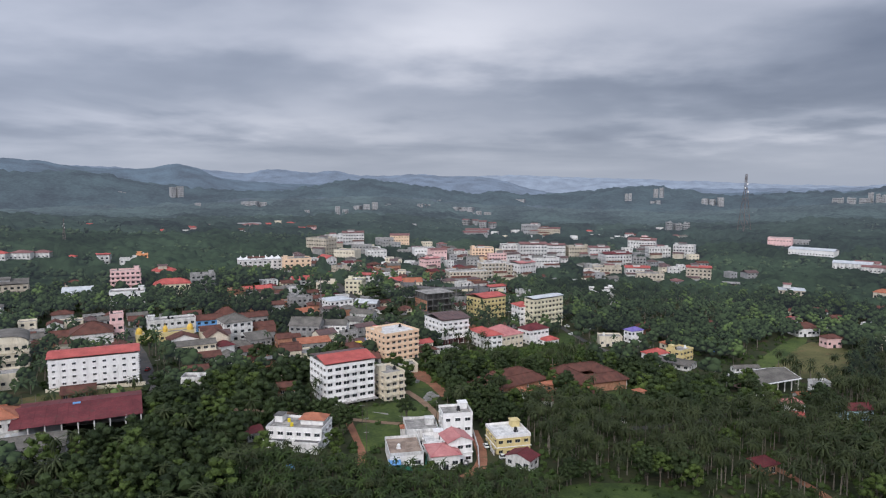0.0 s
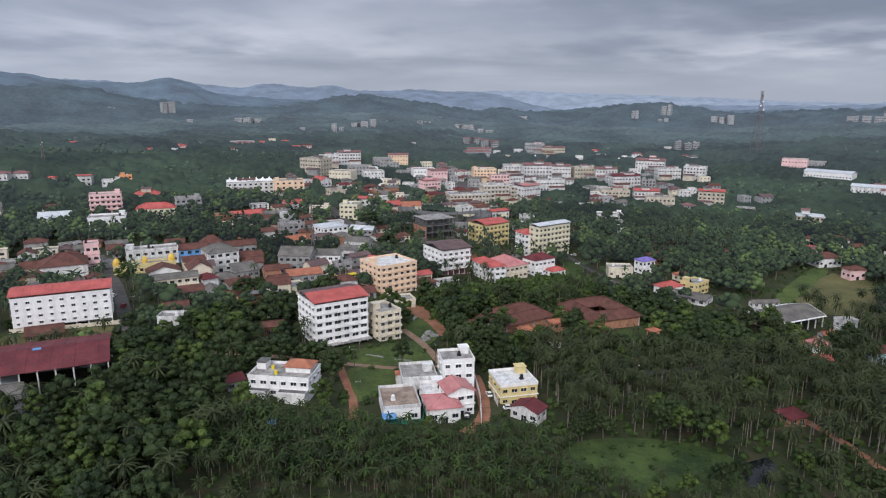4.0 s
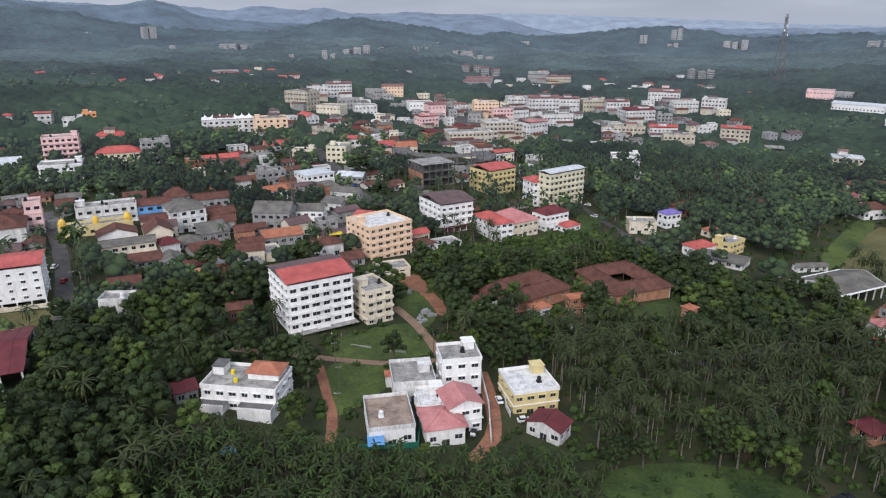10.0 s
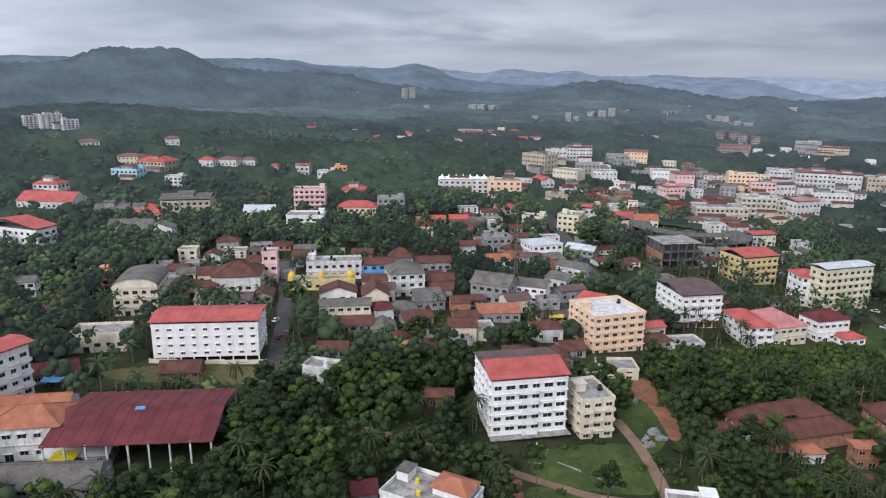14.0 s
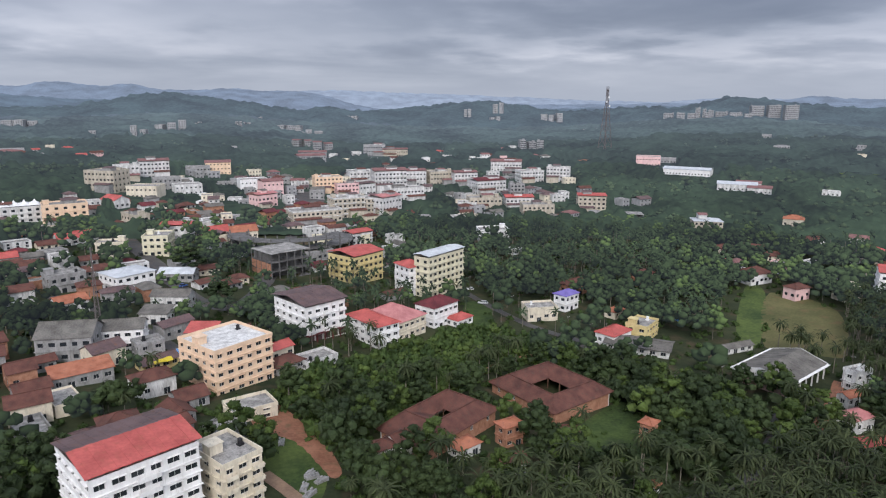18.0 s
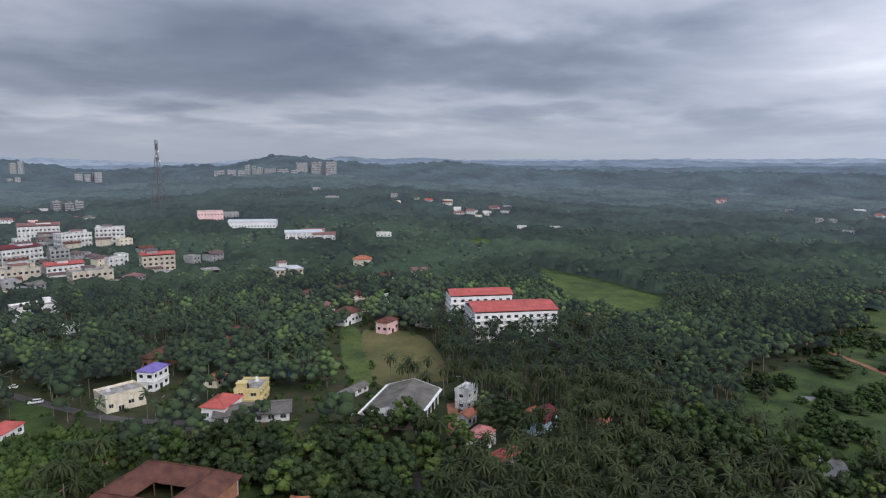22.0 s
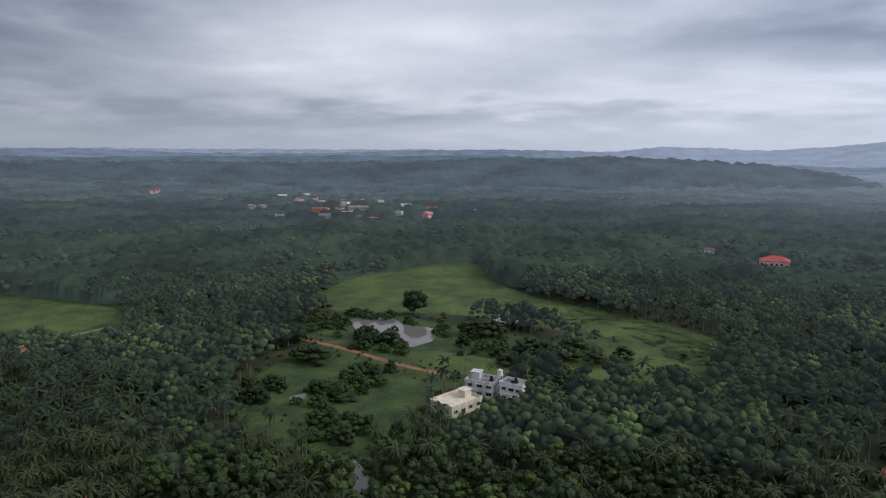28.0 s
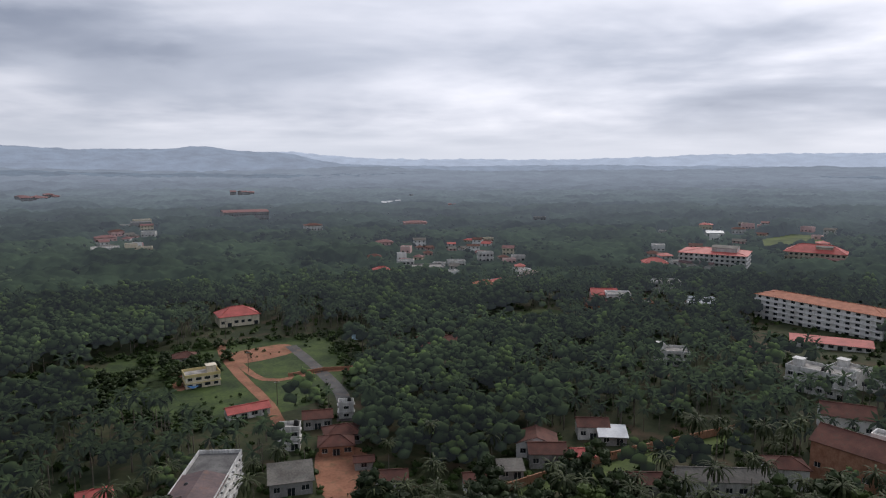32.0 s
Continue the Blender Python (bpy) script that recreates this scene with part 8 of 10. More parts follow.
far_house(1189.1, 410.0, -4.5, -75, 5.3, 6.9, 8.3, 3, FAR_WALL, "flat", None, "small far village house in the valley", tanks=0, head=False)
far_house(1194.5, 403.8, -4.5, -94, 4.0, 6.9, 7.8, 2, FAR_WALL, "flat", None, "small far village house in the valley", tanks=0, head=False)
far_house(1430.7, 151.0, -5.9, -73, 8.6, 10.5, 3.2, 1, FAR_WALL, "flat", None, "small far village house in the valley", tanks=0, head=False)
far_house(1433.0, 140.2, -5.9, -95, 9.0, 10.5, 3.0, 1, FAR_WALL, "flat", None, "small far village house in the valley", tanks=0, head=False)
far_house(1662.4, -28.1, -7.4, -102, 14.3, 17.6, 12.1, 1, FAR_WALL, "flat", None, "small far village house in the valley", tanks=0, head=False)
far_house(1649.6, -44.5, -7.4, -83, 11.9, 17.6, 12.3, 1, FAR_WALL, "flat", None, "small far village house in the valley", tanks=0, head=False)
far_house(685.8, 557.6, 2.1, -62, 13.0, 9.1, 3.9, 1, WHITE_OLD, "flat", None, "small far village house in the valley", tanks=0, head=False)
far_house(855.4, 733.5, 11.6, -58, 13.5, 9.5, 3.4, 1, FAR_WALL, "flat", None, "small far village house in the valley", tanks=0, head=False)
block(470.5, 361.3, -5.4, -70, 11.8, 8.2, 5.0, 1, LATERITE, "hip", RED_SHEET, "small far village house in the valley", tanks=0, head=False)
block(507.3, 286.8, -6.1, -79, 4.4, 3.1, 2.6, 1, PINK, "flat", None, "small far village house in the valley", tanks=0, head=False)
block(498.5, 222.4, -6.1, -86, 10.1, 7.1, 3.4, 1, LATERITE, "hip", RED_SHEET, "small far village house in the valley", tanks=0, head=False)
far_house(487.6, 638.5, 5.8, -47, 10.0, 7.0, 4.4, 1, WHITE, "flat", None, "small far village house in the valley", tanks=0, head=False)
far_house(760.0, 877.5, 24.9, -48, 8.6, 6.0, 4.3, 1, FAR_WALL, "flat", None, "small far village house in the valley", tanks=0, head=False)
far_house(658.0, 901.7, 25.8, -43, 19.4, 13.5, 5.6, 2, FAR_WALL, "flat", None, "small far village house in the valley", tanks=0, head=False)
far_house(442.4, 696.3, 7.7, -41, 22.3, 15.6, 5.6, 1, WHITE, "gable", FAR_RED, "small far village house in the valley", tanks=0, head=False)
far_house(1035.1, 219.1, -6.1, -76, 6.4, 8.5, 4.6, 1, CREAM, "hip", FAR_RED, "small far village house in the valley", tanks=0, head=False)
far_house(1039.3, 210.6, -6.1, -79, 4.9, 8.5, 6.3, 2, CREAM, "hip", FAR_RED, "small far village house in the valley", tanks=0, head=False)
far_house(1147.6, 296.1, -5.6, -82, 9.2, 14.0, 3.3, 1, LATERITE, "flat", None, "small far village house in the valley", tanks=0, head=False)
far_house(1153.6, 282.2, -5.6, -79, 10.6, 14.0, 3.6, 1, LATERITE, "flat", None, "small far village house in the valley", tanks=0, head=False)
far_house(882.1, 175.4, -6.3, -91, 22.1, 15.5, 3.7, 1, CREAM, "hip", FAR_RED, "small far village house in the valley", tanks=0, head=False)
far_house(1088.1, 5.7, -6.4, -100, 12.9, 9.1, 5.5, 1, FAR_WALL, "flat", None, "small far village house in the valley", tanks=0, head=False)
block(246.2, 168.6, -6.0, -53, 14.5, 10.2, 3.4, 1, CREAM, "flat", None, "cream single-storey house with a wide roof terrace", slab=CREAM, tanks=0)
block(259.5, 156.8, -6.0, -122, 10.6, 7.5, 5.3, 2, WHITE_OLD, "flat", None, "unpainted two-storey house with a stained roof")
block(252.1, 147.0, -6.3, -130, 8.6, 6.0, 6.4, 2, WHITE, "flat", None, "white two-storey house with a raised tank", tanks=2)
tank_tower(254.4, 151.7, -6.0, -104, 1.9, 1.3, 8.5, 1)
block(247.9, 136.7, -6.2, -109, 7.5, 5.2, 2.6, 1, GREY, "gable", BROWN_TILE, "low shed behind the palms")
block(504.9, -122.7, -6.2, -126, 20.6, 14.4, 4.7, 1, PINK, "hip", RED_SHEET, "house with a red roof among trees")
far_house(569.9, -105.5, -6.0, -121, 8.2, 5.7, 4.1, 1, WHITE, "hip", FAR_RED, "far house among the woods", tanks=0, head=False)
far_house(1170.9, -272.2, -6.6, -111, 6.7, 10.0, 4.8, 1, FAR_WALL, "flat", None, "far house among the woods", tanks=0, head=False)
far_house(1170.2, -282.9, -6.6, -106, 6.7, 10.0, 4.6, 1, FAR_WALL, "flat", None, "far house among the woods", tanks=0, head=False)
far_house(1046.2, -282.4, -6.1, -101, 10.6, 13.5, 5.2, 2, FAR_WALL, "flat", None, "far house among the woods", tanks=0, head=False)
far_house(1039.3, -294.4, -6.1, -111, 11.1, 13.5, 7.4, 2, FAR_WALL, "flat", None, "far house among the woods", tanks=0, head=False)
far_house(1026.7, -849.4, -1.6, -133, 19.0, 34.9, 8.1, 3, FAR_WALL, "hip", FAR_RED, "far house among the woods", tanks=0, head=False)
far_house(1017.8, -875.1, -1.6, -138, 18.7, 34.9, 6.9, 2, FAR_WALL, "hip", FAR_RED, "far house among the woods", tanks=0, head=False)
far_house(1009.7, -901.7, -1.6, -121, 14.2, 34.9, 7.9, 2, FAR_WALL, "hip", FAR_RED, "far house among the woods", tanks=0, head=False)
far_house(673.1, -399.0, -6.2, -134, 21.7, 15.2, 3.6, 1, FAR_WALL, "flat", None, "far house among the woods", tanks=0, head=False)
far_house(468.9, -324.5, -6.2, -142, 22.5, 15.8, 4.5, 1, WHITE_OLD, "flat", None, "far house among the woods", tanks=0, head=False)
far_house(459.9, -356.2, -6.1, -144, 8.2, 5.7, 4.7, 1, WHITE, "flat", None, "far house among the woods", tanks=0, head=False)
far_house(1698.1, -44.2, -5.3, -90, 10.0, 16.3, 13.1, 2, FAR_WALL, "flat", None, "far house among the woods", tanks=0, head=False)
far_house(1702.1, -61.6, -5.3, -107, 13.5, 16.3, 12.5, 1, FAR_WALL, "flat", None, "far house among the woods", tanks=0, head=False)
far_house(568.2, -517.5, -6.1, -144, 22.2, 15.6, 7.4, 1, FAR_WALL, "flat", None, "far house among the woods", tanks=0, head=False)
block(199.5, -22.0, -6.2, -140, 12.0, 8.0, 4.6, 2, CREAM, "flat", None, "new cream house with a yellow parapet", trim=YELLOW, tanks=0)
block(220.5, -45.1, -6.2, -147, 8.6, 6.0, 3.0, 1, WHITE_OLD, "hip", BROWN_TILE, "small house with a brown roof")
block(231.8, -110.7, -6.3, -141, 19.3, 13.5, 5.4, 1, CREAM, "hip", RED_SHEET, "cream house with a wide red roof")
block(168.6, 3.1, -6.2, -137, 13.2, 5.3, 2.6, 1, WHITE_OLD, "gable", RED_SHEET, "long low shed with a bright red roof", name="shed", category="shed")
old_house = block(150.0, 60.5, -6.1, -76, 27.0, 10.5, 8.4, 3, WHITE_OLD, "flat", None, "old three-storey house with a worn half-open roof", slab=DARK_CONCRETE, tanks=1, head=False, back=True)
sheet = pitched(bmesh.new(), 12.0, 10.0, 9.0, 1.4, 0.6, "gable")
for v in sheet.verts:
    v.co.x -= 6.4
bmesh.ops.recalc_face_normals(sheet, faces=sheet.faces)
part("sheet_roof", sheet, DARK_SHEET, old_house, "dark rusty sheet roof")
block(148.5, 88.0, -6.2, -150, 12.0, 9.1, 6.2, 2, WHITE_OLD, "flat", None, "stained white house with a broad roof parapet", slab=DARK_CONCRETE, tanks=0, head=False)
block(131.3, 23.0, -6.2, -160, 9.5, 6.9, 3.2, 1, LATERITE, "hip", BROWN_TILE, "house under a brown tiled roof")
block(145.0, 23.9, -6.0, -162, 6.0, 4.2, 6.4, 2, WHITE_OLD, "flat", None, "small stained two-storey house")
block(143.2, 6.8, -6.3, -157, 8.6, 6.0, 3.8, 1, GREY, "gable", BROWN_TILE, "low house under brown tiles")
block(134.9, 46.5, -6.2, -154, 10.4, 7.3, 3.8, 1, GREY, "lean", GREY_SHEET, "ramshackle shed of grey sheets", name="shed", category="shed")
block(173.9, 67.4, -6.1, -139, 7.1, 5.0, 5.5, 2, WHITE_OLD, "hip", RED_SHEET, "old white house with a red hipped roof")
block(136.8, -1.7, -6.2, -159, 4.6, 3.2, 5.0, 2, WHITE_OLD, "flat", None, "narrow old white house beside the track")
block(110.5, 40.4, -6.0, -163, 7.8, 5.4, 3.1, 1, WHITE_OLD, "gable", BROWN_TILE, "low house under a brown roof")
block(120.5, 31.5, -6.2, -160, 4.9, 3.5, 2.6, 1, GREY, "gable", BROWN_TILE, "hut under a brown roof")
block(75.5, 14.1, -5.8, -175, 11.1, 7.8, 4.4, 1, WHITE, "gable_y", BROWN_TILE, "white-gabled house under brown tiles")
far_house(740.9, -1066.5, -3.0, -148, 10.8, 26.9, 13.0, 4, FAR_WALL, "sheet", FAR_RED, "village house among palms", tanks=0, head=False)
far_house(719.9, -1068.6, -3.0, -133, 13.1, 26.9, 12.6, 4, FAR_WALL, "sheet", FAR_RED, "village house among palms", tanks=0, head=False)
far_house(718.4, -1098.0, -3.0, -152, 14.2, 26.9, 10.2, 3, FAR_WALL, "sheet", FAR_RED, "village house among palms", tanks=0, head=False)
far_house(497.9, -639.4, -6.1, -145, 57.8, 40.5, 12.5, 2, FAR_WALL, "sheet", FAR_RED, "village house among palms", tanks=0, head=False)
far_house(398.1, -969.5, -6.0, -161, 9.8, 20.8, 4.6, 1, FAR_WALL, "gable", METAL_SHEET, "village house among palms", tanks=0, head=False)
far_house(389.6, -985.4, -6.0, -161, 10.2, 20.8, 4.5, 1, FAR_WALL, "gable", METAL_SHEET, "village house among palms", tanks=0, head=False)
far_house(374.9, -987.1, -6.0, -175, 9.3, 20.8, 6.4, 2, FAR_WALL, "gable", METAL_SHEET, "village house among palms", tanks=0, head=False)
far_house(254.6, -604.2, -6.0, -159, 27.6, 19.3, 5.5, 1, PINK, "hip", FAR_RED, "village house among palms", tanks=0, head=False)
far_house(241.9, -420.7, -6.0, -156, 15.2, 10.6, 3.8, 1, PINK, "hip", FAR_RED, "village house among palms", tanks=0, head=False)
block(303.7, -176.6, -6.3, -139, 13.7, 9.6, 3.0, 1, WHITE, "flat", None, "village house among palms", tanks=0, head=False)
block(189.3, -291.7, -6.1, -157, 12.0, 8.4, 6.0, 2, WHITE, "flat", None, "village house among palms", tanks=0, head=False)
block(170.6, -283.5, -6.1, -159, 23.3, 16.3, 3.7, 1, GREY, "flat", None, "village house among palms", tanks=0, head=False)
block(134.8, -339.6, -6.2, -164, 11.9, 8.4, 7.3, 2, WHITE, "flat", None, "village house among palms", tanks=0, head=False)
block(153.4, -308.6, -6.2, -162, 13.1, 9.2, 4.4, 1, WHITE_OLD, "flat", None, "village house among palms", tanks=0, head=False)
block(194.6, -244.5, -6.1, -155, 11.0, 7.7, 7.1, 2, PINK, "hip", RED_SHEET, "village house among palms", tanks=0, head=False)
block(134.0, -193.6, -6.3, -161, 10.9, 7.6, 5.4, 1, WHITE_OLD, "flat", None, "village house among palms", tanks=0, head=False)
block(118.9, -212.3, -6.2, -164, 13.4, 9.4, 5.6, 1, WHITE_OLD, "hip", ORANGE_TILE, "village house among palms", tanks=0, head=False)
block(108.5, -344.2, -6.2, -167, 10.1, 7.1, 4.6, 1, WHITE, "flat", None, "village house among palms", tanks=0, head=False)
far_house(472.6, -326.1, -6.1, -134, 16.8, 11.8, 3.9, 1, WHITE, "flat", None, "village house among palms", tanks=0, head=False)
far_house(521.5, -393.7, -6.3, -134, 18.9, 13.2, 5.0, 1, PINK, "hip", FAR_RED, "village house among palms", tanks=0, head=False)
far_house(598.2, -563.2, -6.0, -137, 20.3, 14.2, 5.5, 1, CREAM, "flat", None, "village house among palms", tanks=0, head=False)
far_house(269.5, -927.7, -6.1, -147, 6.3, 9.4, 6.0, 2, PINK, "hip", FAR_RED, "village house among palms", tanks=0, head=False)
far_house(262.3, -936.4, -6.1, -161, 5.6, 9.4, 5.2, 2, PINK, "hip", FAR_RED, "village house among palms", tanks=0, head=False)
block(322.4, -250.6, -6.1, -142, 7.1, 4.9, 3.5, 1, PINK, "hip", RED_SHEET, "village house among palms", tanks=0, head=False)
far_house(396.2, -1175.4, -5.9, -158, 9.5, 6.7, 7.1, 1, FAR_WALL, "flat", None, "village house among palms", tanks=0, head=False)
far_house(516.5, -244.7, -6.0, -126, 9.7, 6.8, 2.6, 1, WHITE, "flat", None, "village house among palms", tanks=0, head=False)
block(162.7, -93.4, -6.2, -153, 4.8, 3.4, 2.7, 1, PALE_BLUE, "flat", None, "village house among palms", tanks=0, head=False)
block(121.9, -82.6, -6.3, -160, 19.8, 13.9, 3.0, 1, LATERITE, "gable", BROWN_TILE, "village house among palms", tanks=0, head=False)
far_house(354.2, -522.1, -6.0, -150, 19.6, 13.7, 7.8, 1, WHITE_OLD, "hip", BROWN_TILE, "village house among palms", tanks=0, head=False)
block(342.2, -238.5, -6.1, -139, 13.2, 9.2, 3.5, 1, LATERITE, "hip", BROWN_TILE, "village house among palms", tanks=0, head=False)
block(113.2, -233.5, -6.2, -165, 11.1, 7.8, 3.7, 1, WHITE_OLD, "flat", None, "village house among palms", tanks=0, head=False)
far_house(108.8, -715.9, -6.3, -169, 15.4, 10.8, 4.6, 1, FAR_WALL, "flat", None, "village house among palms", tanks=0, head=False)
far_house(1177.7, -267.4, -6.4, -125, 7.7, 12.8, 5.2, 2, FAR_WALL, "flat", None, "village house among palms", tanks=0, head=False)
far_house(1171.6, -279.3, -6.4, -103, 8.1, 12.8, 7.2, 2, FAR_WALL, "flat", None, "village house among palms", tanks=0, head=False)
far_house(1036.5, -267.2, -6.0, -94, 8.3, 10.6, 6.7, 2, FAR_WALL, "flat", None, "village house among palms", tanks=0, head=False)
far_house(1032.6, -277.3, -6.0, -112, 7.5, 10.6, 5.0, 2, FAR_WALL, "flat", None, "village house among palms", tanks=0, head=False)
far_house(1324.3, -387.6, -6.1, -119, 6.4, 8.0, 3.6, 1, FAR_WALL, "flat", None, "village house among palms", tanks=0, head=False)
far_house(1321.7, -395.4, -6.1, -89, 5.0, 8.0, 5.9, 2, FAR_WALL, "flat", None, "village house among palms", tanks=0, head=False)
far_house(1051.6, -869.1, -1.0, -113, 14.6, 31.8, 8.3, 3, FAR_WALL, "hip", FAR_RED, "village house among palms", tanks=0, head=False)
far_house(1044.0, -890.9, -1.0, -149, 12.9, 31.8, 6.7, 2, FAR_WALL, "hip", FAR_RED, "village house among palms", tanks=0, head=False)
far_house(1032.9, -909.9, -1.0, -133, 16.5, 31.8, 10.0, 3, FAR_WALL, "hip", FAR_RED, "village house among palms", tanks=0, head=False)
block(-52.0, -146.1, -3.5, 133, 60.1, 16.0, 12.3, 5, WHITE, "hip", ORANGE_TILE, "long white apartment block under an orange-red roof", name="apartment_building", category="building", bays=14, balcony=True, rise=2.0, over=0.8)
block(-41.7, -106.3, -3.0, -195, 30.3, 6.1, 2.6, 1, WHITE_OLD, "lean", RED_SHEET, "low row with a red lean-to roof", name="shed", category="shed")
block(-37.3, -322.5, -3.3, -199, 45.4, 31.7, 12.2, 4, WHITE, "hip", RED_SHEET, "broad white block under a red hipped roof", name="apartment_building", category="building", over=0.8, rise=3.0, balcony=True)
block(-118.6, -362.3, -1.1, -203, 42.1, 21.1, 6.9, 2, CREAM, "hip", RED_SHEET, "low school block with a red roof")
block(26.5, -77.4, -5.0, -177, 12.4, 8.7, 5.7, 2, WHITE_OLD, "flat", None, "weathered white house with an open roof", tanks=0)
block(-18.6, -49.2, -3.8, -217, 19.3, 9.7, 8.1, 2, WHITE_OLD, "flat", None, "long weathered white block among trees", tanks=2, balcony=True)
block(-33.6, -56.4, -3.5, -220, 16.4, 8.2, 6.1, 1, WHITE_OLD, "flat", None, "low white wing in the town", tanks=0)
block(40.7, -183.7, -5.1, -174, 12.9, 9.1, 7.1, 2, WHITE, "flat", None, "house among palms and walls", tanks=0, head=False)
block(48.2, -191.0, -5.2, -173, 14.5, 10.1, 5.9, 1, PINK, "gable", RED_SHEET, "house among palms and walls", tanks=0, head=False)
block(9.9, -224.8, -4.6, -178, 15.8, 11.0, 7.2, 2, WHITE_OLD, "flat", None, "house among palms and walls", tanks=0, head=False)
block(6.4, -313.1, -4.5, -177, 17.2, 12.1, 6.0, 1, PINK, "hip", RED_SHEET, "house among palms and walls", tanks=0, head=False)
block(-3.4, -188.5, -4.1, -181, 14.6, 10.2, 2.6, 1, WHITE, "gable", METAL_SHEET, "house among palms and walls", tanks=0, head=False)
block(30.7, -179.3, -5.0, -176, 16.0, 11.2, 3.8, 1, LATERITE, "flat", None, "house among palms and walls", tanks=0, head=False)
block(51.9, -173.7, -5.4, -173, 13.8, 9.7, 3.8, 1, LATERITE, "gable", BROWN_TILE, "house among palms and walls", tanks=0, head=False)
far_house(-76.3, -526.3, -2.2, -181, 16.0, 11.2, 4.3, 1, WHITE, "gable", METAL_SHEET, "house among palms and walls", tanks=0, head=False)
block(-5.5, -87.7, -4.2, -185, 10.1, 7.1, 4.0, 1, GREY, "hip", BROWN_TILE, "house among palms and walls", tanks=0, head=False)
block(59.8, 0.1, -5.5, -172, 8.8, 6.2, 4.2, 1, WHITE_OLD, "gable", BROWN_TILE, "house among palms and walls", tanks=0, head=False)
block(54.2, 4.2, -5.1, -174, 7.6, 5.3, 2.8, 1, GREY, "lean", METAL_SHEET, "house among palms and walls", tanks=0, head=False)
block(63.2, 20.1, -5.5, -172, 6.5, 4.5, 3.6, 1, LATERITE, "hip", RED_SHEET, "house among palms and walls", tanks=0, head=False)
block(72.4, 20.7, -5.5, -169, 9.6, 6.7, 4.2, 1, GREY, "gable", BROWN_TILE, "house among palms and walls", tanks=0, head=False)
block(131.9, 16.2, -6.1, -151, 10.3, 7.2, 3.4, 1, GREY, "hip", BROWN_TILE, "house among palms and walls", tanks=0, head=False)
block(-13.5, -12.2, -3.2, -191, 13.7, 9.6, 5.9, 1, WHITE, "gable", BROWN_TILE, "house among palms and walls", tanks=0, head=False)
block(88.3, 39.3, -5.8, -163, 7.4, 5.2, 3.8, 1, WHITE_OLD, "gable", BROWN_TILE, "house among palms and walls", tanks=0, head=False)
block(81.3, 29.9, -5.6, -165, 6.2, 4.3, 2.6, 1, GREY, "lean", GREY_SHEET, "house among palms and walls", tanks=0, head=False)
block(46.2, 32.9, -4.7, -170, 19.8, 5.9, 3.3, 1, GREY, "gable", BROWN_TILE, "long temple hall under dark brown tiles")
block(29.3, 31.9, -4.1, -172, 23.2, 7.0, 4.6, 1, WHITE_OLD, "gable", GREY_SHEET, "long hall with a grey roof")
block(14.0, 25.8, -3.7, -178, 9.1, 6.4, 5.8, 1, WHITE_OLD, "hip", BROWN_TILE, "tiled pavilion with white walls")
block(-3.5, 23.2, -3.2, -222, 18.3, 11.0, 10.0, 1, LATERITE, "gable", BROWN_TILE, "large hall under dark tiles", rise=3)
block(-13.9, 13.3, -2.9, -219, 6.4, 4.5, 8.6, 2, WHITE, "flat", None, "white arcaded gateway in the town", tanks=0, head=False)
courtyard_house(74, 333, -4.2, -68, 28, 25.6, (10, 8.4, 0, 0), 3.9, 3.0, "old laterite courtyard house under mossy brown tiles")
courtyard_house(32.2, 316, -1.8, 35, 31, 17, (4.5, 3, 3, 1.5), 3.7, 3.2, "long old house with a small inner court and brown tiled roofs")
block(50.2, 307.3, -4.1, 18, 6.5, 4.5, 6.6, 2, LATERITE, "hip", ORANGE_TILE, "two-storey laterite house with a tiled hipped roof")
block(113.5, 229.5, -5.4, 20, 6.4, 5.8, 3.4, 1, LATERITE, "hip", MAROON_SHEET, "small red-walled house under a red pyramid roof among palms", over=0.9, rise=2.2)
block(12.2, 302.4, -1.6, 18, 7.4, 5.2, 4.9, 1, WHITE_OLD, "hip", BROWN_TILE, "small white-walled house with a brown hipped roof")
block(35.7, 303.4, -3.3, 26, 7.4, 5.2, 3.6, 1, WHITE_OLD, "hip", ORANGE_TILE, "porch wing under reddish tiles")
block(19.5, 306.4, -2.1, 26, 8.1, 5.7, 5.1, 1, WHITE, "gable", BROWN_TILE, "old house wing with white end walls")
block(45.2, 294.0, -3.8, -2, 8.0, 5.6, 3.2, 1, WHITE_OLD, "gable", BROWN_TILE, "low outbuilding under brown tiles")
lattice_tower(436, 974, 14, 94, 15, "tall red steel lattice transmission tower on the far rise", STEEL)
lattice_tower(-74, 403, 6, 33, 2.2, "slim steel lattice mast in the town", STEEL, "steel_mast")
lattice_tower(-351, 622, 30, 32, 4, "pale steel lattice mast among the trees", STEEL, "steel_mast")
lattice_tower(-806, 2170, 24, 34, 5, "far steel lattice mast", STEEL, "steel_mast")
bus_stand()
infill()
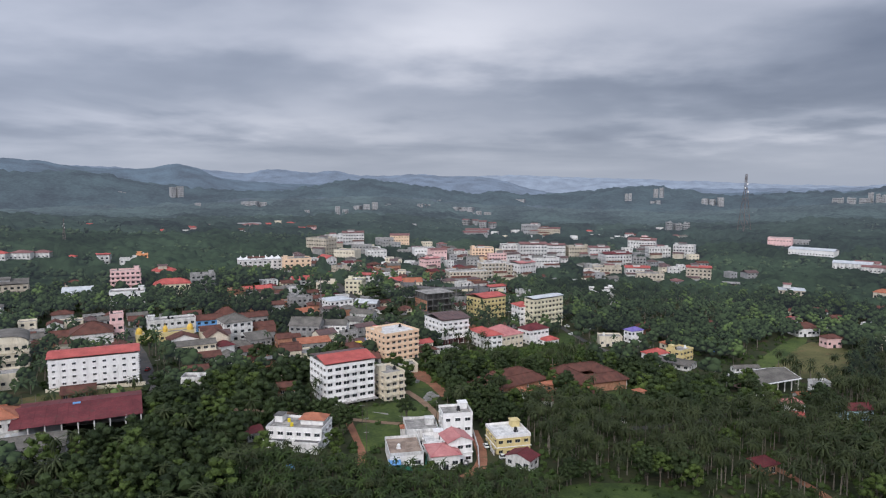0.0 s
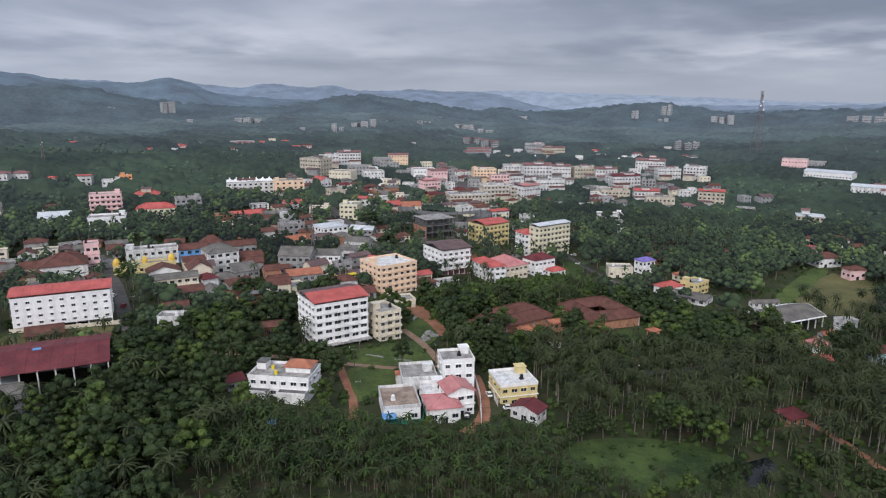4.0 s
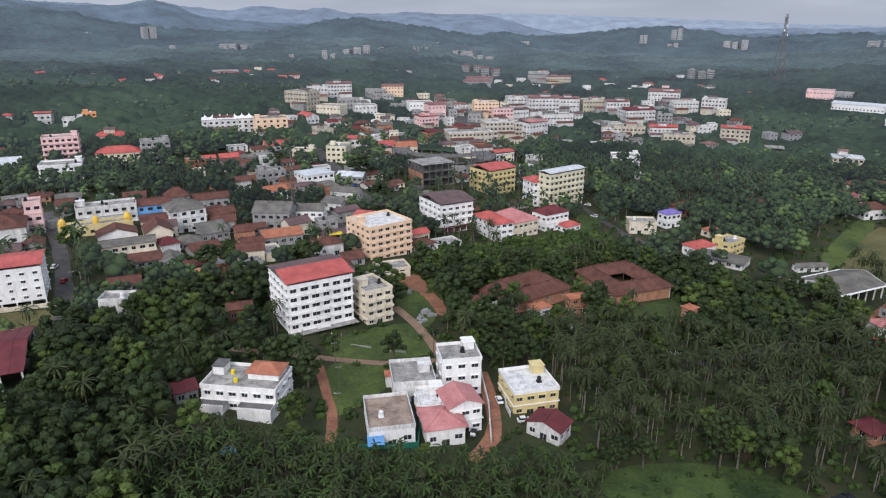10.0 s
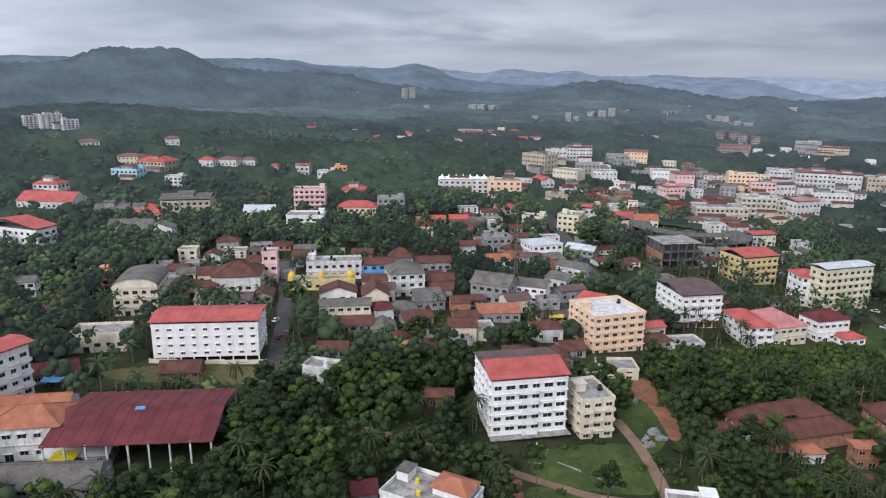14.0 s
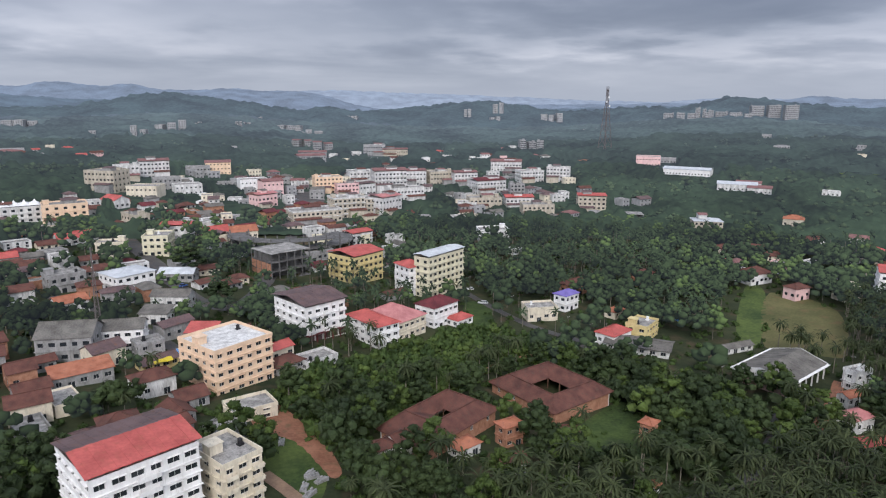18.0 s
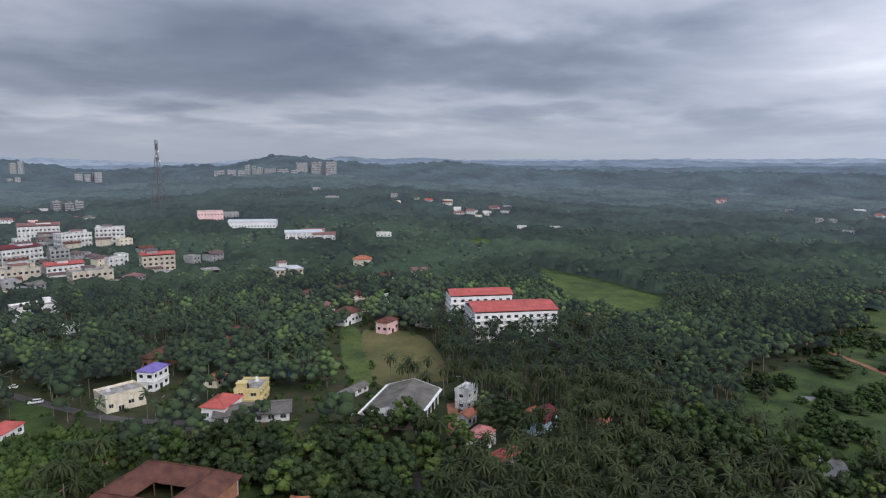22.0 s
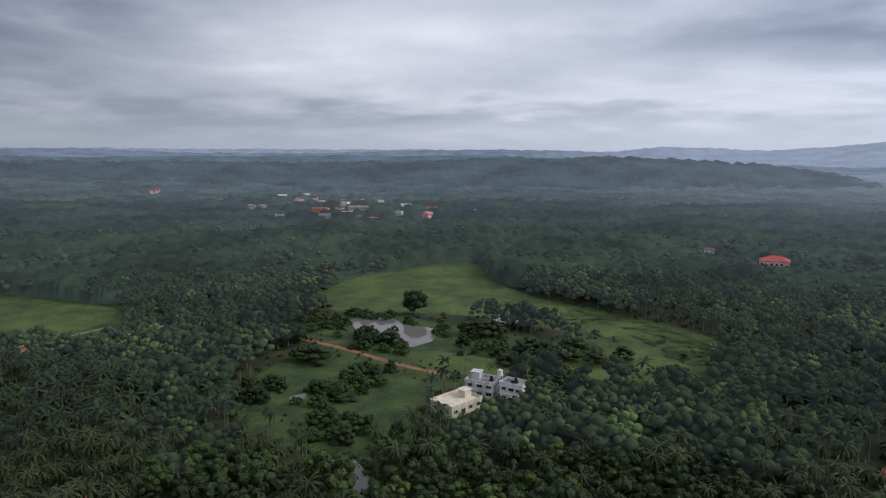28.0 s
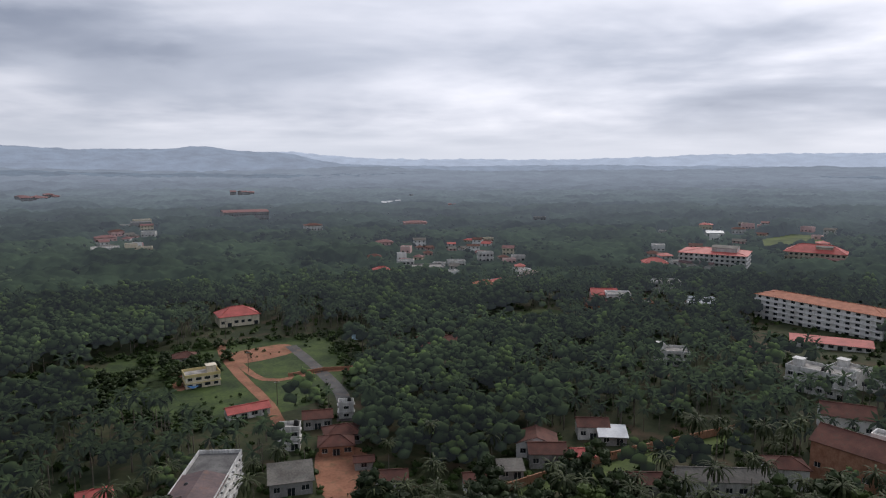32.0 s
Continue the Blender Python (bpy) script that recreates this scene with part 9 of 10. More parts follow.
# ---- small things ----
car(16.0, 240.5, 100, "white")
car(22.0, 231.3, 10, "white")
car(8.1, 223.7, 80, "dark")
car(85.8, 458.9, 150, "white")
car(85.6, 436.0, 150, "white")
car(84.6, 436.3, 150, "white")
car(-145.4, 314.3, 95, "white")
car(-135.1, 301.4, 95, "red")
car(-105.5, 595.1, 120, "silver")
car(-93.6, 562.8, 120, "white")
car(-78.0, 523.1, 120, "dark")
car(-118.2, 638.3, 120, "red")
car(-40.1, 470.9, 20, "white")
car(-51.2, 465.6, 40, "blue")
car(-161.6, 311.8, 30, "white")
car(16.9, 684.3, 60, "white")
car(21.3, 640.3, 60, "red")
car(13.8, 724.4, 60, "silver")
bus(-60.6, 718.9, 70, WHITE)
bus(-56.3, 714.4, 70, PALE_BLUE)
bus(-51.9, 707.5, 70, WHITE)
bus(-47.6, 700.7, 70, RED_SHEET)
bus(-60.0, 683.8, 70, WHITE)
power_line([(-41.8, 259.6), (-30.0, 259.3), (-16.3, 260.3), (-2.5, 264.4)])
power_line([(-31.2, 253.3), (-28.1, 239.5), (-26.4, 226.2)])
power_line([(84.7, 455.7), (94.2, 421.4), (107.0, 389.0), (118.4, 377.6)])
power_line([(112.1, 378.8), (122.7, 352.0), (135.8, 328.1)])
power_line([(-169.5, 364.4), (-144.4, 324.7), (-126.7, 292.3)])
power_line([(222.5, -82.1), (188.8, -37.8), (163.0, -7.3)])
power_line([(148.5, 295.8), (166.5, 308.5), (187.0, 324.2)])
power_line([(336.9, 210.2), (305.5, 184.4), (282.3, 159.2)])
compound_wall([(-160.8, 265.8), (-145.3, 272.1), (-127.3, 281.5)], 1.6, CREAM, "cream compound wall below the white hotel")
compound_wall([(11.8, 253.7), (12.9, 237.6), (12.4, 220.7)], 1.5, WHITE_OLD, "white compound wall beside the red lane")
compound_wall([(-20.0, 214.7), (-5.7, 216.9), (-5.3, 235.2)], 1.6, GREEN_NET, "green shade-net fence round the building plot")
compound_wall([(17.9, 254.0), (17.7, 237.9), (18.5, 233.2)], 1.4, WHITE_OLD, "white garden wall of the yellow house")
compound_wall([(-33.6, 269.9), (-22.3, 267.0), (-11.2, 265.5)], 0.5, GREY, "low grey plot wall along the lawn")
compound_wall([(53.8, 352.7), (70.4, 363.8), (83.0, 367.3)], 2.0, LATERITE, "old laterite wall beside the courtyard house")
compound_wall([(134.0, 332.3), (134.6, 314.8), (134.5, 303.7)], 1.4, WHITE_OLD, "low white wall of the school yard")
compound_wall([(85.8, 42.3), (67.3, 25.7), (48.9, 11.7), (17.9, -8.4)], 2.2, LATERITE, "long dark laterite wall beside the grass strip")
compound_wall([(171.5, -36.2), (161.3, -45.7), (150.2, -49.9)], 1.2, LATERITE, "low laterite wall along the track")
tarpaulin(-173.0, 240.8, 13.9, 20, 6, 4, BLUE, "bright blue tarpaulin over a low roof")
tarpaulin(-135.4, 210.4, 12.8, 20, 6, 7, YELLOW_SHEET, "bright yellow sheet over the workshop roof")
tarpaulin(-48.0, 368.4, 7.0, 20, 6, 3, YELLOW_SHEET, "yellow awning over a shop")
tarpaulin(-43.0, 377.7, 6.6, 20, 5, 3, BLUE, "blue awning over a shop")
tarpaulin(-15.8, 214.6, 3.6, 10, 4, 4, BLUE, "blue tarpaulin on the pale blue house")
tarpaulin(157.7, 385.3, -2.0, 20, 4, 2, BLUE, "blue tarpaulin beside the yellow house")
tarpaulin(-44.7, 372.3, 6.7, 20, 8, 3, BLUE, "blue tarpaulin over a yard")
tarpaulin(-91.5, 313.3, 9.8, 30, 4, 3, ORANGE, "orange tarpaulin among the houses")
tarpaulin(-49.4, 209.5, 4.1, 10, 3.5, 3, BLUE, "blue tarpaulin on the ground among trees")
tarpaulin(199.3, -18.5, -5.2, -100, 7, 2.5, BLUE, "blue sheeting beside the new house")
tarpaulin(181.7, 283.2, -4.0, -70, 4, 1.6, BLUE, "blue sheet on the small house wall")
block_stack(-6.9, 295.2, 20, 0)
block_stack(-4.4, 293.0, 33, 1)
block_stack(-7.2, 287.2, 46, 2)
block_stack(-6.1, 295.9, 59, 3)
block_stack(-7.4, 290.1, 72, 4)
block_stack(-11.5, 313.1, 85, 5)
settle_far_houses()


# ---- trees ----
rng = np.random.default_rng(4)


def crown_leaves(n, radius, tall, size, seed, lobes=9):
    """Leaf clumps on the lobes of an uneven crown: corners of n small leaves."""
    r = np.random.default_rng(seed)
    centre = r.normal(0, 1, (lobes, 3))
    centre /= np.linalg.norm(centre, axis=1, keepdims=True)
    centre = centre * np.array([radius * 0.62, radius * 0.62, tall * 0.32]) * r.uniform(0.55, 1.0, (lobes, 1))
    centre[:, 2] += tall * 0.1
    own = r.uniform(0.36, 0.6, lobes) * radius
    k = r.integers(0, lobes, n)
    way = r.normal(0, 1, (n, 3))
    way[:, 2] = np.abs(way[:, 2]) * 0.9 - 0.25
    way /= np.linalg.norm(way, axis=1, keepdims=True)
    spot = centre[k] + way * own[k, None] * np.array([1, 1, 0.75]) * r.uniform(0.8, 1.08, (n, 1))
    normal = way + r.normal(0, 0.45, (n, 3))
    normal /= np.linalg.norm(normal, axis=1, keepdims=True)
    a = np.cross(normal, r.normal(0, 1, (n, 3)))
    a /= np.linalg.norm(a, axis=1, keepdims=True)
    b = np.cross(normal, a)
    s = size * r.uniform(0.6, 1.3, (n, 1))
    a, b = a * s, b * s * 0.6
    v = np.stack([spot - a, spot + a * 0.8 - b, spot + a * 0.5 + b], 1)
    return v.reshape(-1, 3), np.arange(3 * n).reshape(n, 3)


def ball(steps):
    bm = bmesh.new()
    bmesh.ops.create_icosphere(bm, subdivisions=steps, radius=1.0)
    v, f = np.array([p.co[:] for p in bm.verts]), np.array([[p.index for p in q.verts] for q in bm.faces])
    bm.free()
    return v, f


BALLS = {k: ball(k) for k in (1, 2)}


def crown_clumps(lobes, radius, tall, steps, leaves, size, seed):
    """A crown of uneven foliage masses that swell into one another, with loose leaf sprays over them."""
    r = np.random.default_rng(seed)
    bv, bf = BALLS[steps]
    verts, faces, n = [], [], 0
    spots, sizes = [], []
    for i in range(lobes):
        az, up = 2.4 * i + r.uniform(-0.4, 0.4), (i + 0.5) / lobes
        out = radius * 0.74 * math.sqrt(1 - up**1.5) * r.uniform(0.6, 1.15)
        own = radius * r.uniform(0.7, 1.25) * (1.15 - 0.3 * up) * (0.94 / math.sqrt(lobes))
        c = np.array([out * math.cos(az), out * math.sin(az), tall * (-0.22 + 0.62 * up) + r.uniform(-0.05, 0.05) * tall])
        k = 1 + 0.22 * np.sin(bv[:, 0] * 4.1 + i) * np.cos(bv[:, 1] * 3.7 + 2 * i) + r.uniform(-0.26, 0.26, len(bv))
        verts.append(bv * k[:, None] * own * np.array([1, 1, 0.8]) + c)
        faces.append(bf + n)
        n += len(bv)
        spots.append(c)
        sizes.append(own)
    spots, sizes = np.array(spots), np.array(sizes)
    if leaves:
        k = r.integers(0, lobes, leaves)
        way = r.normal(0, 1, (leaves, 3))
        way[:, 2] = np.abs(way[:, 2]) - 0.35
        way /= np.linalg.norm(way, axis=1, keepdims=True)
        spot = spots[k] + way * sizes[k, None] * np.array([1, 1, 0.82]) * r.uniform(0.95, 1.22, (leaves, 1))
        normal = way + r.normal(0, 0.5, (leaves, 3))
        normal /= np.linalg.norm(normal, axis=1, keepdims=True)
        p = np.cross(normal, r.normal(0, 1, (leaves, 3)))
        p /= np.linalg.norm(p, axis=1, keepdims=True)
        q = np.cross(normal, p)
        m = size * r.uniform(0.6, 1.3, (leaves, 1))
        verts.append(np.stack([spot - p * m, spot + p * m * 0.8 - q * m * 0.6, spot + p * m * 0.5 + q * m * 0.6], 1).reshape(-1, 3))
        faces.append(np.arange(3 * leaves).reshape(leaves, 3) + n)
    return np.concatenate(verts), np.concatenate(faces)


def palm_quads(fronds, length, seed, steps=4, wide=1.0):
    """A coconut palm's head: arching fronds, each a folded strip that narrows to its tip."""
    r = np.random.default_rng(seed)
    verts, faces = [], []
    for i in range(fronds):
        az = 2.4 * i + r.uniform(-0.3, 0.3)
        rise = 1.15 - 1.7 * i / fronds + r.uniform(-0.1, 0.1)
        out, up = np.array([math.cos(az), math.sin(az), 0]), np.array([0, 0, 1.0])
        side = np.array([-math.sin(az), math.cos(az), 0])
        p, tilt, row = np.zeros(3), rise, []
        L = length * r.uniform(0.85, 1.1)
        for s in range(steps + 1):
            w = (0.10, 0.25, 0.28, 0.18, 0.03)[s * 4 // steps] * length / 4.2 * wide
            row.append((p + side * w - up * w * 0.35, p.copy(), p - side * w - up * w * 0.35))
            tilt -= 0.42 + 0.08 * s
            p = p + (out * math.cos(tilt) + up * math.sin(tilt)) * L / steps
        for a, b in zip(row, row[1:]):
            n = len(verts)
            verts += [*a, *b]
            faces += [(n, n + 3, n + 4, n + 1), (n + 1, n + 4, n + 5, n + 2)]
    return np.array(verts), np.array(faces)


def trunk_quads(tall, r0, r1, lean, n=6, steps=4):
    verts, faces = [], []
    for s in range(steps + 1):
        u = s / steps
        for i in range(n):
            a = 2 * math.pi * i / n
            rr = r0 + (r1 - r0) * u + (0.12 if s == 0 else 0)
            verts.append((lean * u * u + rr * math.cos(a), rr * math.sin(a), tall * u - 0.4))
    for s in range(steps):
        for i in range(n):
            faces.append((s * n + i, s * n + (i + 1) % n, (s + 1) * n + (i + 1) % n, (s + 1) * n + i))
    return np.array(verts), np.array(faces)


def limb_quads(tall, radius, seed):
    """A trunk with four spreading limbs."""
    r = np.random.default_rng(seed)
    parts = [trunk_quads(tall * 0.6, 0.32, 0.2, 0.3)]
    for i in range(4):
        v, f = trunk_quads(tall * 0.42, 0.16, 0.06, 0.0, 5, 2)
        az, tilt = i * 1.6 + r.uniform(-0.3, 0.3), r.uniform(0.5, 0.9)
        x, z = v[:, 0] * math.cos(tilt) + v[:, 2] * math.sin(tilt), -v[:, 0] * math.sin(tilt) + v[:, 2] * math.cos(tilt)
        v = np.stack([x * math.cos(az) - v[:, 1] * math.sin(az) + 0.25, x * math.sin(az) + v[:, 1] * math.cos(az), z + tall * 0.5], 1)
        parts.append((v, f))
    n, vs, fs = 0, [], []
    for v, f in parts:
        vs.append(v)
        fs.append(f + n)
        n += len(v)
    return np.concatenate(vs), np.concatenate(fs)


def spread(name, template, places, material, label, category):
    """One joined mass of many alike plants: places as x, y, z, turn, size, height."""
    v, f = template
    if not len(places):
        return None
    c, s = np.cos(places[:, 3])[:, None], np.sin(places[:, 3])[:, None]
    k = places[:, 4][:, None]
    x = (v[None, :, 0] * c - v[None, :, 1] * s) * k + places[:, 0][:, None]
    y = (v[None, :, 0] * s + v[None, :, 1] * c) * k + places[:, 1][:, None]
    z = v[None, :, 2] * places[:, 5][:, None] + places[:, 2][:, None]
    verts = np.stack([x, y, z], -1).reshape(-1, 3)
    faces = (f[None] + (np.arange(len(places)) * len(v))[:, None, None]).reshape(-1, f.shape[1])
    me = mesh_of(name, verts, faces)
    me.polygons.foreach_set("use_smooth", np.full(len(faces), f.shape[1] == 3 and name.startswith(("distant", "scattered"))))
    me.materials.append(material)
    return tagged(new(name, me), label, category, kind="stuff")


def y0_near(bx, by):
    return math.hypot(bx - 30, by - 330) < 190


def free(x, y, margin):
    """Where nothing is built and no field or way lies."""
    ok = np.ones(x.shape, bool)
    for poly in OPEN:
        ok &= ~inside(x, y, poly)
    for points, width in WAYS:
        for (x0, y0), (x1, y1) in zip(points, points[1:]):
            u = np.clip(((x - x0) * (x1 - x0) + (y - y0) * (y1 - y0)) / ((x1 - x0) ** 2 + (y1 - y0) ** 2 + 1e-9), 0, 1)
            ok &= np.hypot(x - x0 - u * (x1 - x0), y - y0 - u * (y1 - y0)) > width / 2 + margin * 0.45
    for bx, by, rot, w, d in FOOTPRINTS:
        c, s = math.cos(radians(rot)), math.sin(radians(rot))
        u, v = (x - bx) * c + (y - by) * s, -(x - bx) * s + (y - by) * c
        ok &= ~((np.abs(u) < w / 2 + margin * 0.8) & (np.abs(v) < d / 2 + margin * 0.8))
        # the side towards the open is kept clearer
        ok &= ~((np.abs(u) < w / 2 + 0.5) & (v < 0) & (v > -d / 2 - margin * (2.6 if w > 14 and y0_near(bx, by) else 1.5)))
    return ok


def in_front(x, y):
    """Ground before the far houses, kept low by their yards and gardens."""
    low = np.zeros(x.shape, bool)
    for bx, by, rot, w, d in FOOTPRINTS:
        ux, uy = bx - MID[0], by - MID[1]
        far = math.hypot(ux, uy)
        if far > 520:
            ux, uy = ux / far, uy / far
            u, v = (x - bx) * ux + (y - by) * uy, (x - bx) * uy - (y - by) * ux
            low |= (u < 6) & (u > -30 - 0.04 * far) & (np.abs(v) < w * 0.5 + 2)
    return low


def scatter(step, reach, seed):
    r = np.random.default_rng(seed)
    n = int(reach / step)
    gx, gy = np.meshgrid(np.arange(-n, n + 1) * step, np.arange(-n, n + 1) * step)
    x = (gx + r.uniform(-0.48, 0.48, gx.shape) * step).ravel() + MID[0]
    y = (gy + r.uniform(-0.48, 0.48, gy.shape) * step).ravel() + MID[1]
    keep = np.hypot(x - MID[0], y - MID[1]) < reach
    # the quarter to the west is never looked at
    az = np.degrees(np.arctan2(x - 30, y - 140))
    keep &= ~((az < -74) & (az > -138) & (np.hypot(x - MID[0], y - MID[1]) > 210))
    return x[keep], y[keep], r


def wave(x, y, k, s):
    return 0.5 + 0.25 * (np.sin(x / k + s) + np.sin(y / k * 1.3 + 2 * s)) * np.cos((x + y) / k / 1.7 + s)


PALMS = [palm_quads(40, 3.7, 11, 4, 0.62), palm_quads(38, 3.4, 12, 4, 0.62), palm_quads(42, 3.9, 13, 4, 0.62)]
MIDDLE_PALMS = [palm_quads(26, 3.8, 11, 3, 0.85), palm_quads(25, 3.5, 12, 3, 0.85), palm_quads(27, 4.0, 13, 3, 0.85)]
CROWNS = [crown_clumps(26, 4.6, 7.5, 1, 1700, 0.27, 21), crown_clumps(30, 5.2, 6.5, 1, 1800, 0.27, 22), crown_clumps(24, 3.8, 8.5, 1, 1500, 0.26, 23)]
MIDDLE_CROWNS = [crown_clumps(14, 4.6, 7.5, 1, 330, 0.38, 21), crown_clumps(15, 5.2, 6.5, 1, 340, 0.38, 22), crown_clumps(12, 3.8, 8.5, 1, 300, 0.36, 23), crown_clumps(12, 4.0, 7.5, 1, 300, 0.36, 24)]
LIGHT_CROWN = crown_clumps(24, 4.0, 7.5, 1, 1600, 0.27, 24)
FAR_CROWNS = [crown_clumps(8, 4.6, 7.5, 1, 12, 0.8, 26), crown_clumps(8, 5.2, 6.5, 1, 12, 0.8, 27), crown_clumps(7, 3.8, 8.5, 1, 10, 0.8, 28), crown_clumps(7, 4.0, 7.5, 1, 10, 0.8, 29)]
FAR_PALMS = [palm_quads(11, 3.4, 14, 2, 2.4), palm_quads(11, 3.2, 15, 2, 2.4), palm_quads(12, 3.6, 16, 2, 2.4)]
BUSH = crown_clumps(2, 1.8, 2.2, 1, 20, 0.45, 25)

# leaf copies for the further trees, with haze painted in as a bluish glow
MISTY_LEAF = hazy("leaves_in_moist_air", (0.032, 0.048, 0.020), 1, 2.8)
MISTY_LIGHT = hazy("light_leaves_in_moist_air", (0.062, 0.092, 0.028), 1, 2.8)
# what grows where: a stretch of the plan, the share of palms, and the least and greatest size and height
GROWTH = [([(-60, 150), (-60, 214), (-20, 213), (36, 214), (36, 150)], 0.95, 0.62, 0.9, 5.0, 8.5),
          ([(30, 150), (30, 214), (124, 205), (124, 150)], 0.75, 0.7, 1.0, 4.0, 7.5),
          ([(34, 216), (30, 272), (90, 284), (175, 278), (175, 205), (112, 205), (100, 219), (65, 222)], 0.94, 0.85, 1.2, 10.0, 15.0),
          ([(175, 250), (178, 372), (262, 388), (300, 330), (262, 268)], 0.95, 0.85, 1.2, 10.0, 15.0),
          ([(85, 278), (85, 345), (132, 345), (142, 300), (128, 284)], 0.12, 1.0, 1.6, 3.5, 6.5),
          ([(-135, 262), (-135, 150), (-60, 150), (-60, 262)], 0.42, 0.95, 1.6, 5.0, 11.0),
          ([(-120, 262), (-120, 345), (-56, 345), (-56, 262)], 0.25, 0.85, 1.5, 3.5, 8.5),
          ([(-260, 345), (-260, 480), (0, 480), (0, 345)], 0.45, 0.8, 1.35, 4.5, 10.5)]
x, y, r = scatter(5.6, 430, 1)
ok = free(x, y, 3.8)
town = np.exp(-(((x + 30) / 190) ** 2 + ((y - 470) / 200) ** 2))
ok &= r.uniform(0, 1, x.shape) > town * 0.2
for poly in LOW + CLEAR:
    ok &= ~inside(x, y, poly)
x, y = x[ok], y[ok]
u = r.uniform(0, 1, x.shape)
palm_share = np.clip(0.18 + 0.7 * (wave(x, y, 46, 1.0) > 0.52) + 0.35 * (y < 130) * (x < 80), 0, 0.85)
low_size, high_size = np.full(x.shape, 0.8), np.full(x.shape, 1.45)
low_tall, high_tall = np.full(x.shape, 6.0), np.full(x.shape, 14.0)
for poly, share, s0, s1, h0, h1 in GROWTH:
    hit = inside(x, y, poly)
    palm_share = np.where(hit, share, palm_share)
    low_size, high_size = np.where(hit, s0, low_size), np.where(hit, s1, high_size)
    low_tall, high_tall = np.where(hit, h0, low_tall), np.where(hit, h1, high_tall)
is_palm = u < palm_share
size_at = low_size + (high_size - low_size) * r.uniform(0, 1, x.shape) ** 1.4
tall_at = low_tall + (high_tall - low_tall) * r.uniform(0, 1, x.shape)
near = np.hypot(x - 40, y - 190)


def grow(sel, low, high):
    n = int(sel.sum())
    a = np.zeros((n, 6))
    a[:, 0], a[:, 1], a[:, 2] = x[sel], y[sel], height(x[sel], y[sel])
    a[:, 3] = r.uniform(0, 6.28, n)
    a[:, 4] = r.uniform(low, high, n)
    return a


palms, broad = grow(is_palm, 1, 1), grow(~is_palm, 1, 1)
palms[:, 4], broad[:, 4] = np.minimum(size_at[is_palm], 1.25), size_at[~is_palm]
palm_tall = tall_at[is_palm]
broad_tall = tall_at[~is_palm] * (0.25 + 0.28 * broad[:, 4]) + 1.0
palm_kind, broad_kind = r.integers(0, 3, len(palms)), r.integers(0, 4, len(broad))


def nearest(a, n):
    d = np.hypot(a[:, 0] - 40, a[:, 1] - 190)
    return d <= np.sort(d)[n]


# the nearest trees stand singly
solo = nearest(palms, 230)
head_meshes = [mesh_of("crown", *p) for p in PALMS]
for me in head_meshes:
    me.materials.append(FROND)
stem = mesh_of("trunk", *trunk_quads(1.0, 0.15, 0.10, 0.0, 7, 4))
stem.materials.append(PALM_BARK)
for a, tall, kind in zip(palms[solo], palm_tall[solo], palm_kind[solo]):
    tree = thing("palm_tree", "tall coconut palm with a slim grey trunk", "palm", pose(*a[:3], 0, 0, math.degrees(a[3])), "coconut palms")
    t = part("trunk", stem, None, tree)
    t.scale = (a[4], a[4], tall)
    c = part("crown", head_meshes[kind], None, tree, at=pose(0, 0, tall - 0.5))
    c.scale = (a[4],) * 3
solo_b = nearest(broad, 190)
crown_meshes = [mesh_of("crown", *p) for p in [*CROWNS, LIGHT_CROWN]]
for me, m in zip(crown_meshes, (LEAF, LEAF, LEAF, LEAF_LIGHT)):
    me.materials.append(m)
limbs = mesh_of("trunk", *limb_quads(1.0 * 7, 4, 31))
limbs.materials.append(BARK)
for a, tall, kind in zip(broad[solo_b], broad_tall[solo_b], broad_kind[solo_b]):
    words = "broad-leaved tree with a light green crown" if kind == 3 else "broad-leaved tree with a dense dark crown"
    tree = thing("tree", words, "tree", pose(*a[:3], 0, 0, math.degrees(a[3])), "broad-leaved trees")
    t = part("trunk", limbs, None, tree)
    t.scale = (a[4], a[4], (tall + 1.5) / 6)
    c = part("crown", crown_meshes[kind], None, tree, at=pose(0, 0, tall + 0.6))
    c.scale = (a[4],) * 3

for k in range(3):
    s = ~solo & (palm_kind == k)
    b = palms[s].copy()
    b[:, 5] = b[:, 4]
    b[:, 2] += palm_tall[s] - 0.5
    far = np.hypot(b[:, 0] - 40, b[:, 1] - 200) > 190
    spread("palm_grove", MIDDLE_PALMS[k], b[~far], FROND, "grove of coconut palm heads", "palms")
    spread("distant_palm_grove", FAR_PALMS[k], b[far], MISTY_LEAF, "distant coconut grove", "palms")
    b = palms[s].copy()
    b[:, 5] = palm_tall[s]
    spread("palm_trunks", trunk_quads(1.0, 0.15, 0.10, 0.0, 4, 1), b, PALM_BARK, "slim grey trunks of a coconut grove", "palms")
for k in range(4):
    s = ~solo_b & (broad_kind == k)
    b = broad[s].copy()
    b[:, 5] = b[:, 4]
    b[:, 2] += broad_tall[s] + 0.6
    far = np.hypot(b[:, 0] - 40, b[:, 1] - 200) > 165
    spread("woodland", MIDDLE_CROWNS[k], b[~far], LEAF if k < 3 else LEAF_LIGHT, "crowns of mixed broad-leaved woodland", "trees")
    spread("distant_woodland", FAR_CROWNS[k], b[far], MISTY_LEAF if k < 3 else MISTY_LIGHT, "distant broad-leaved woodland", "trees")

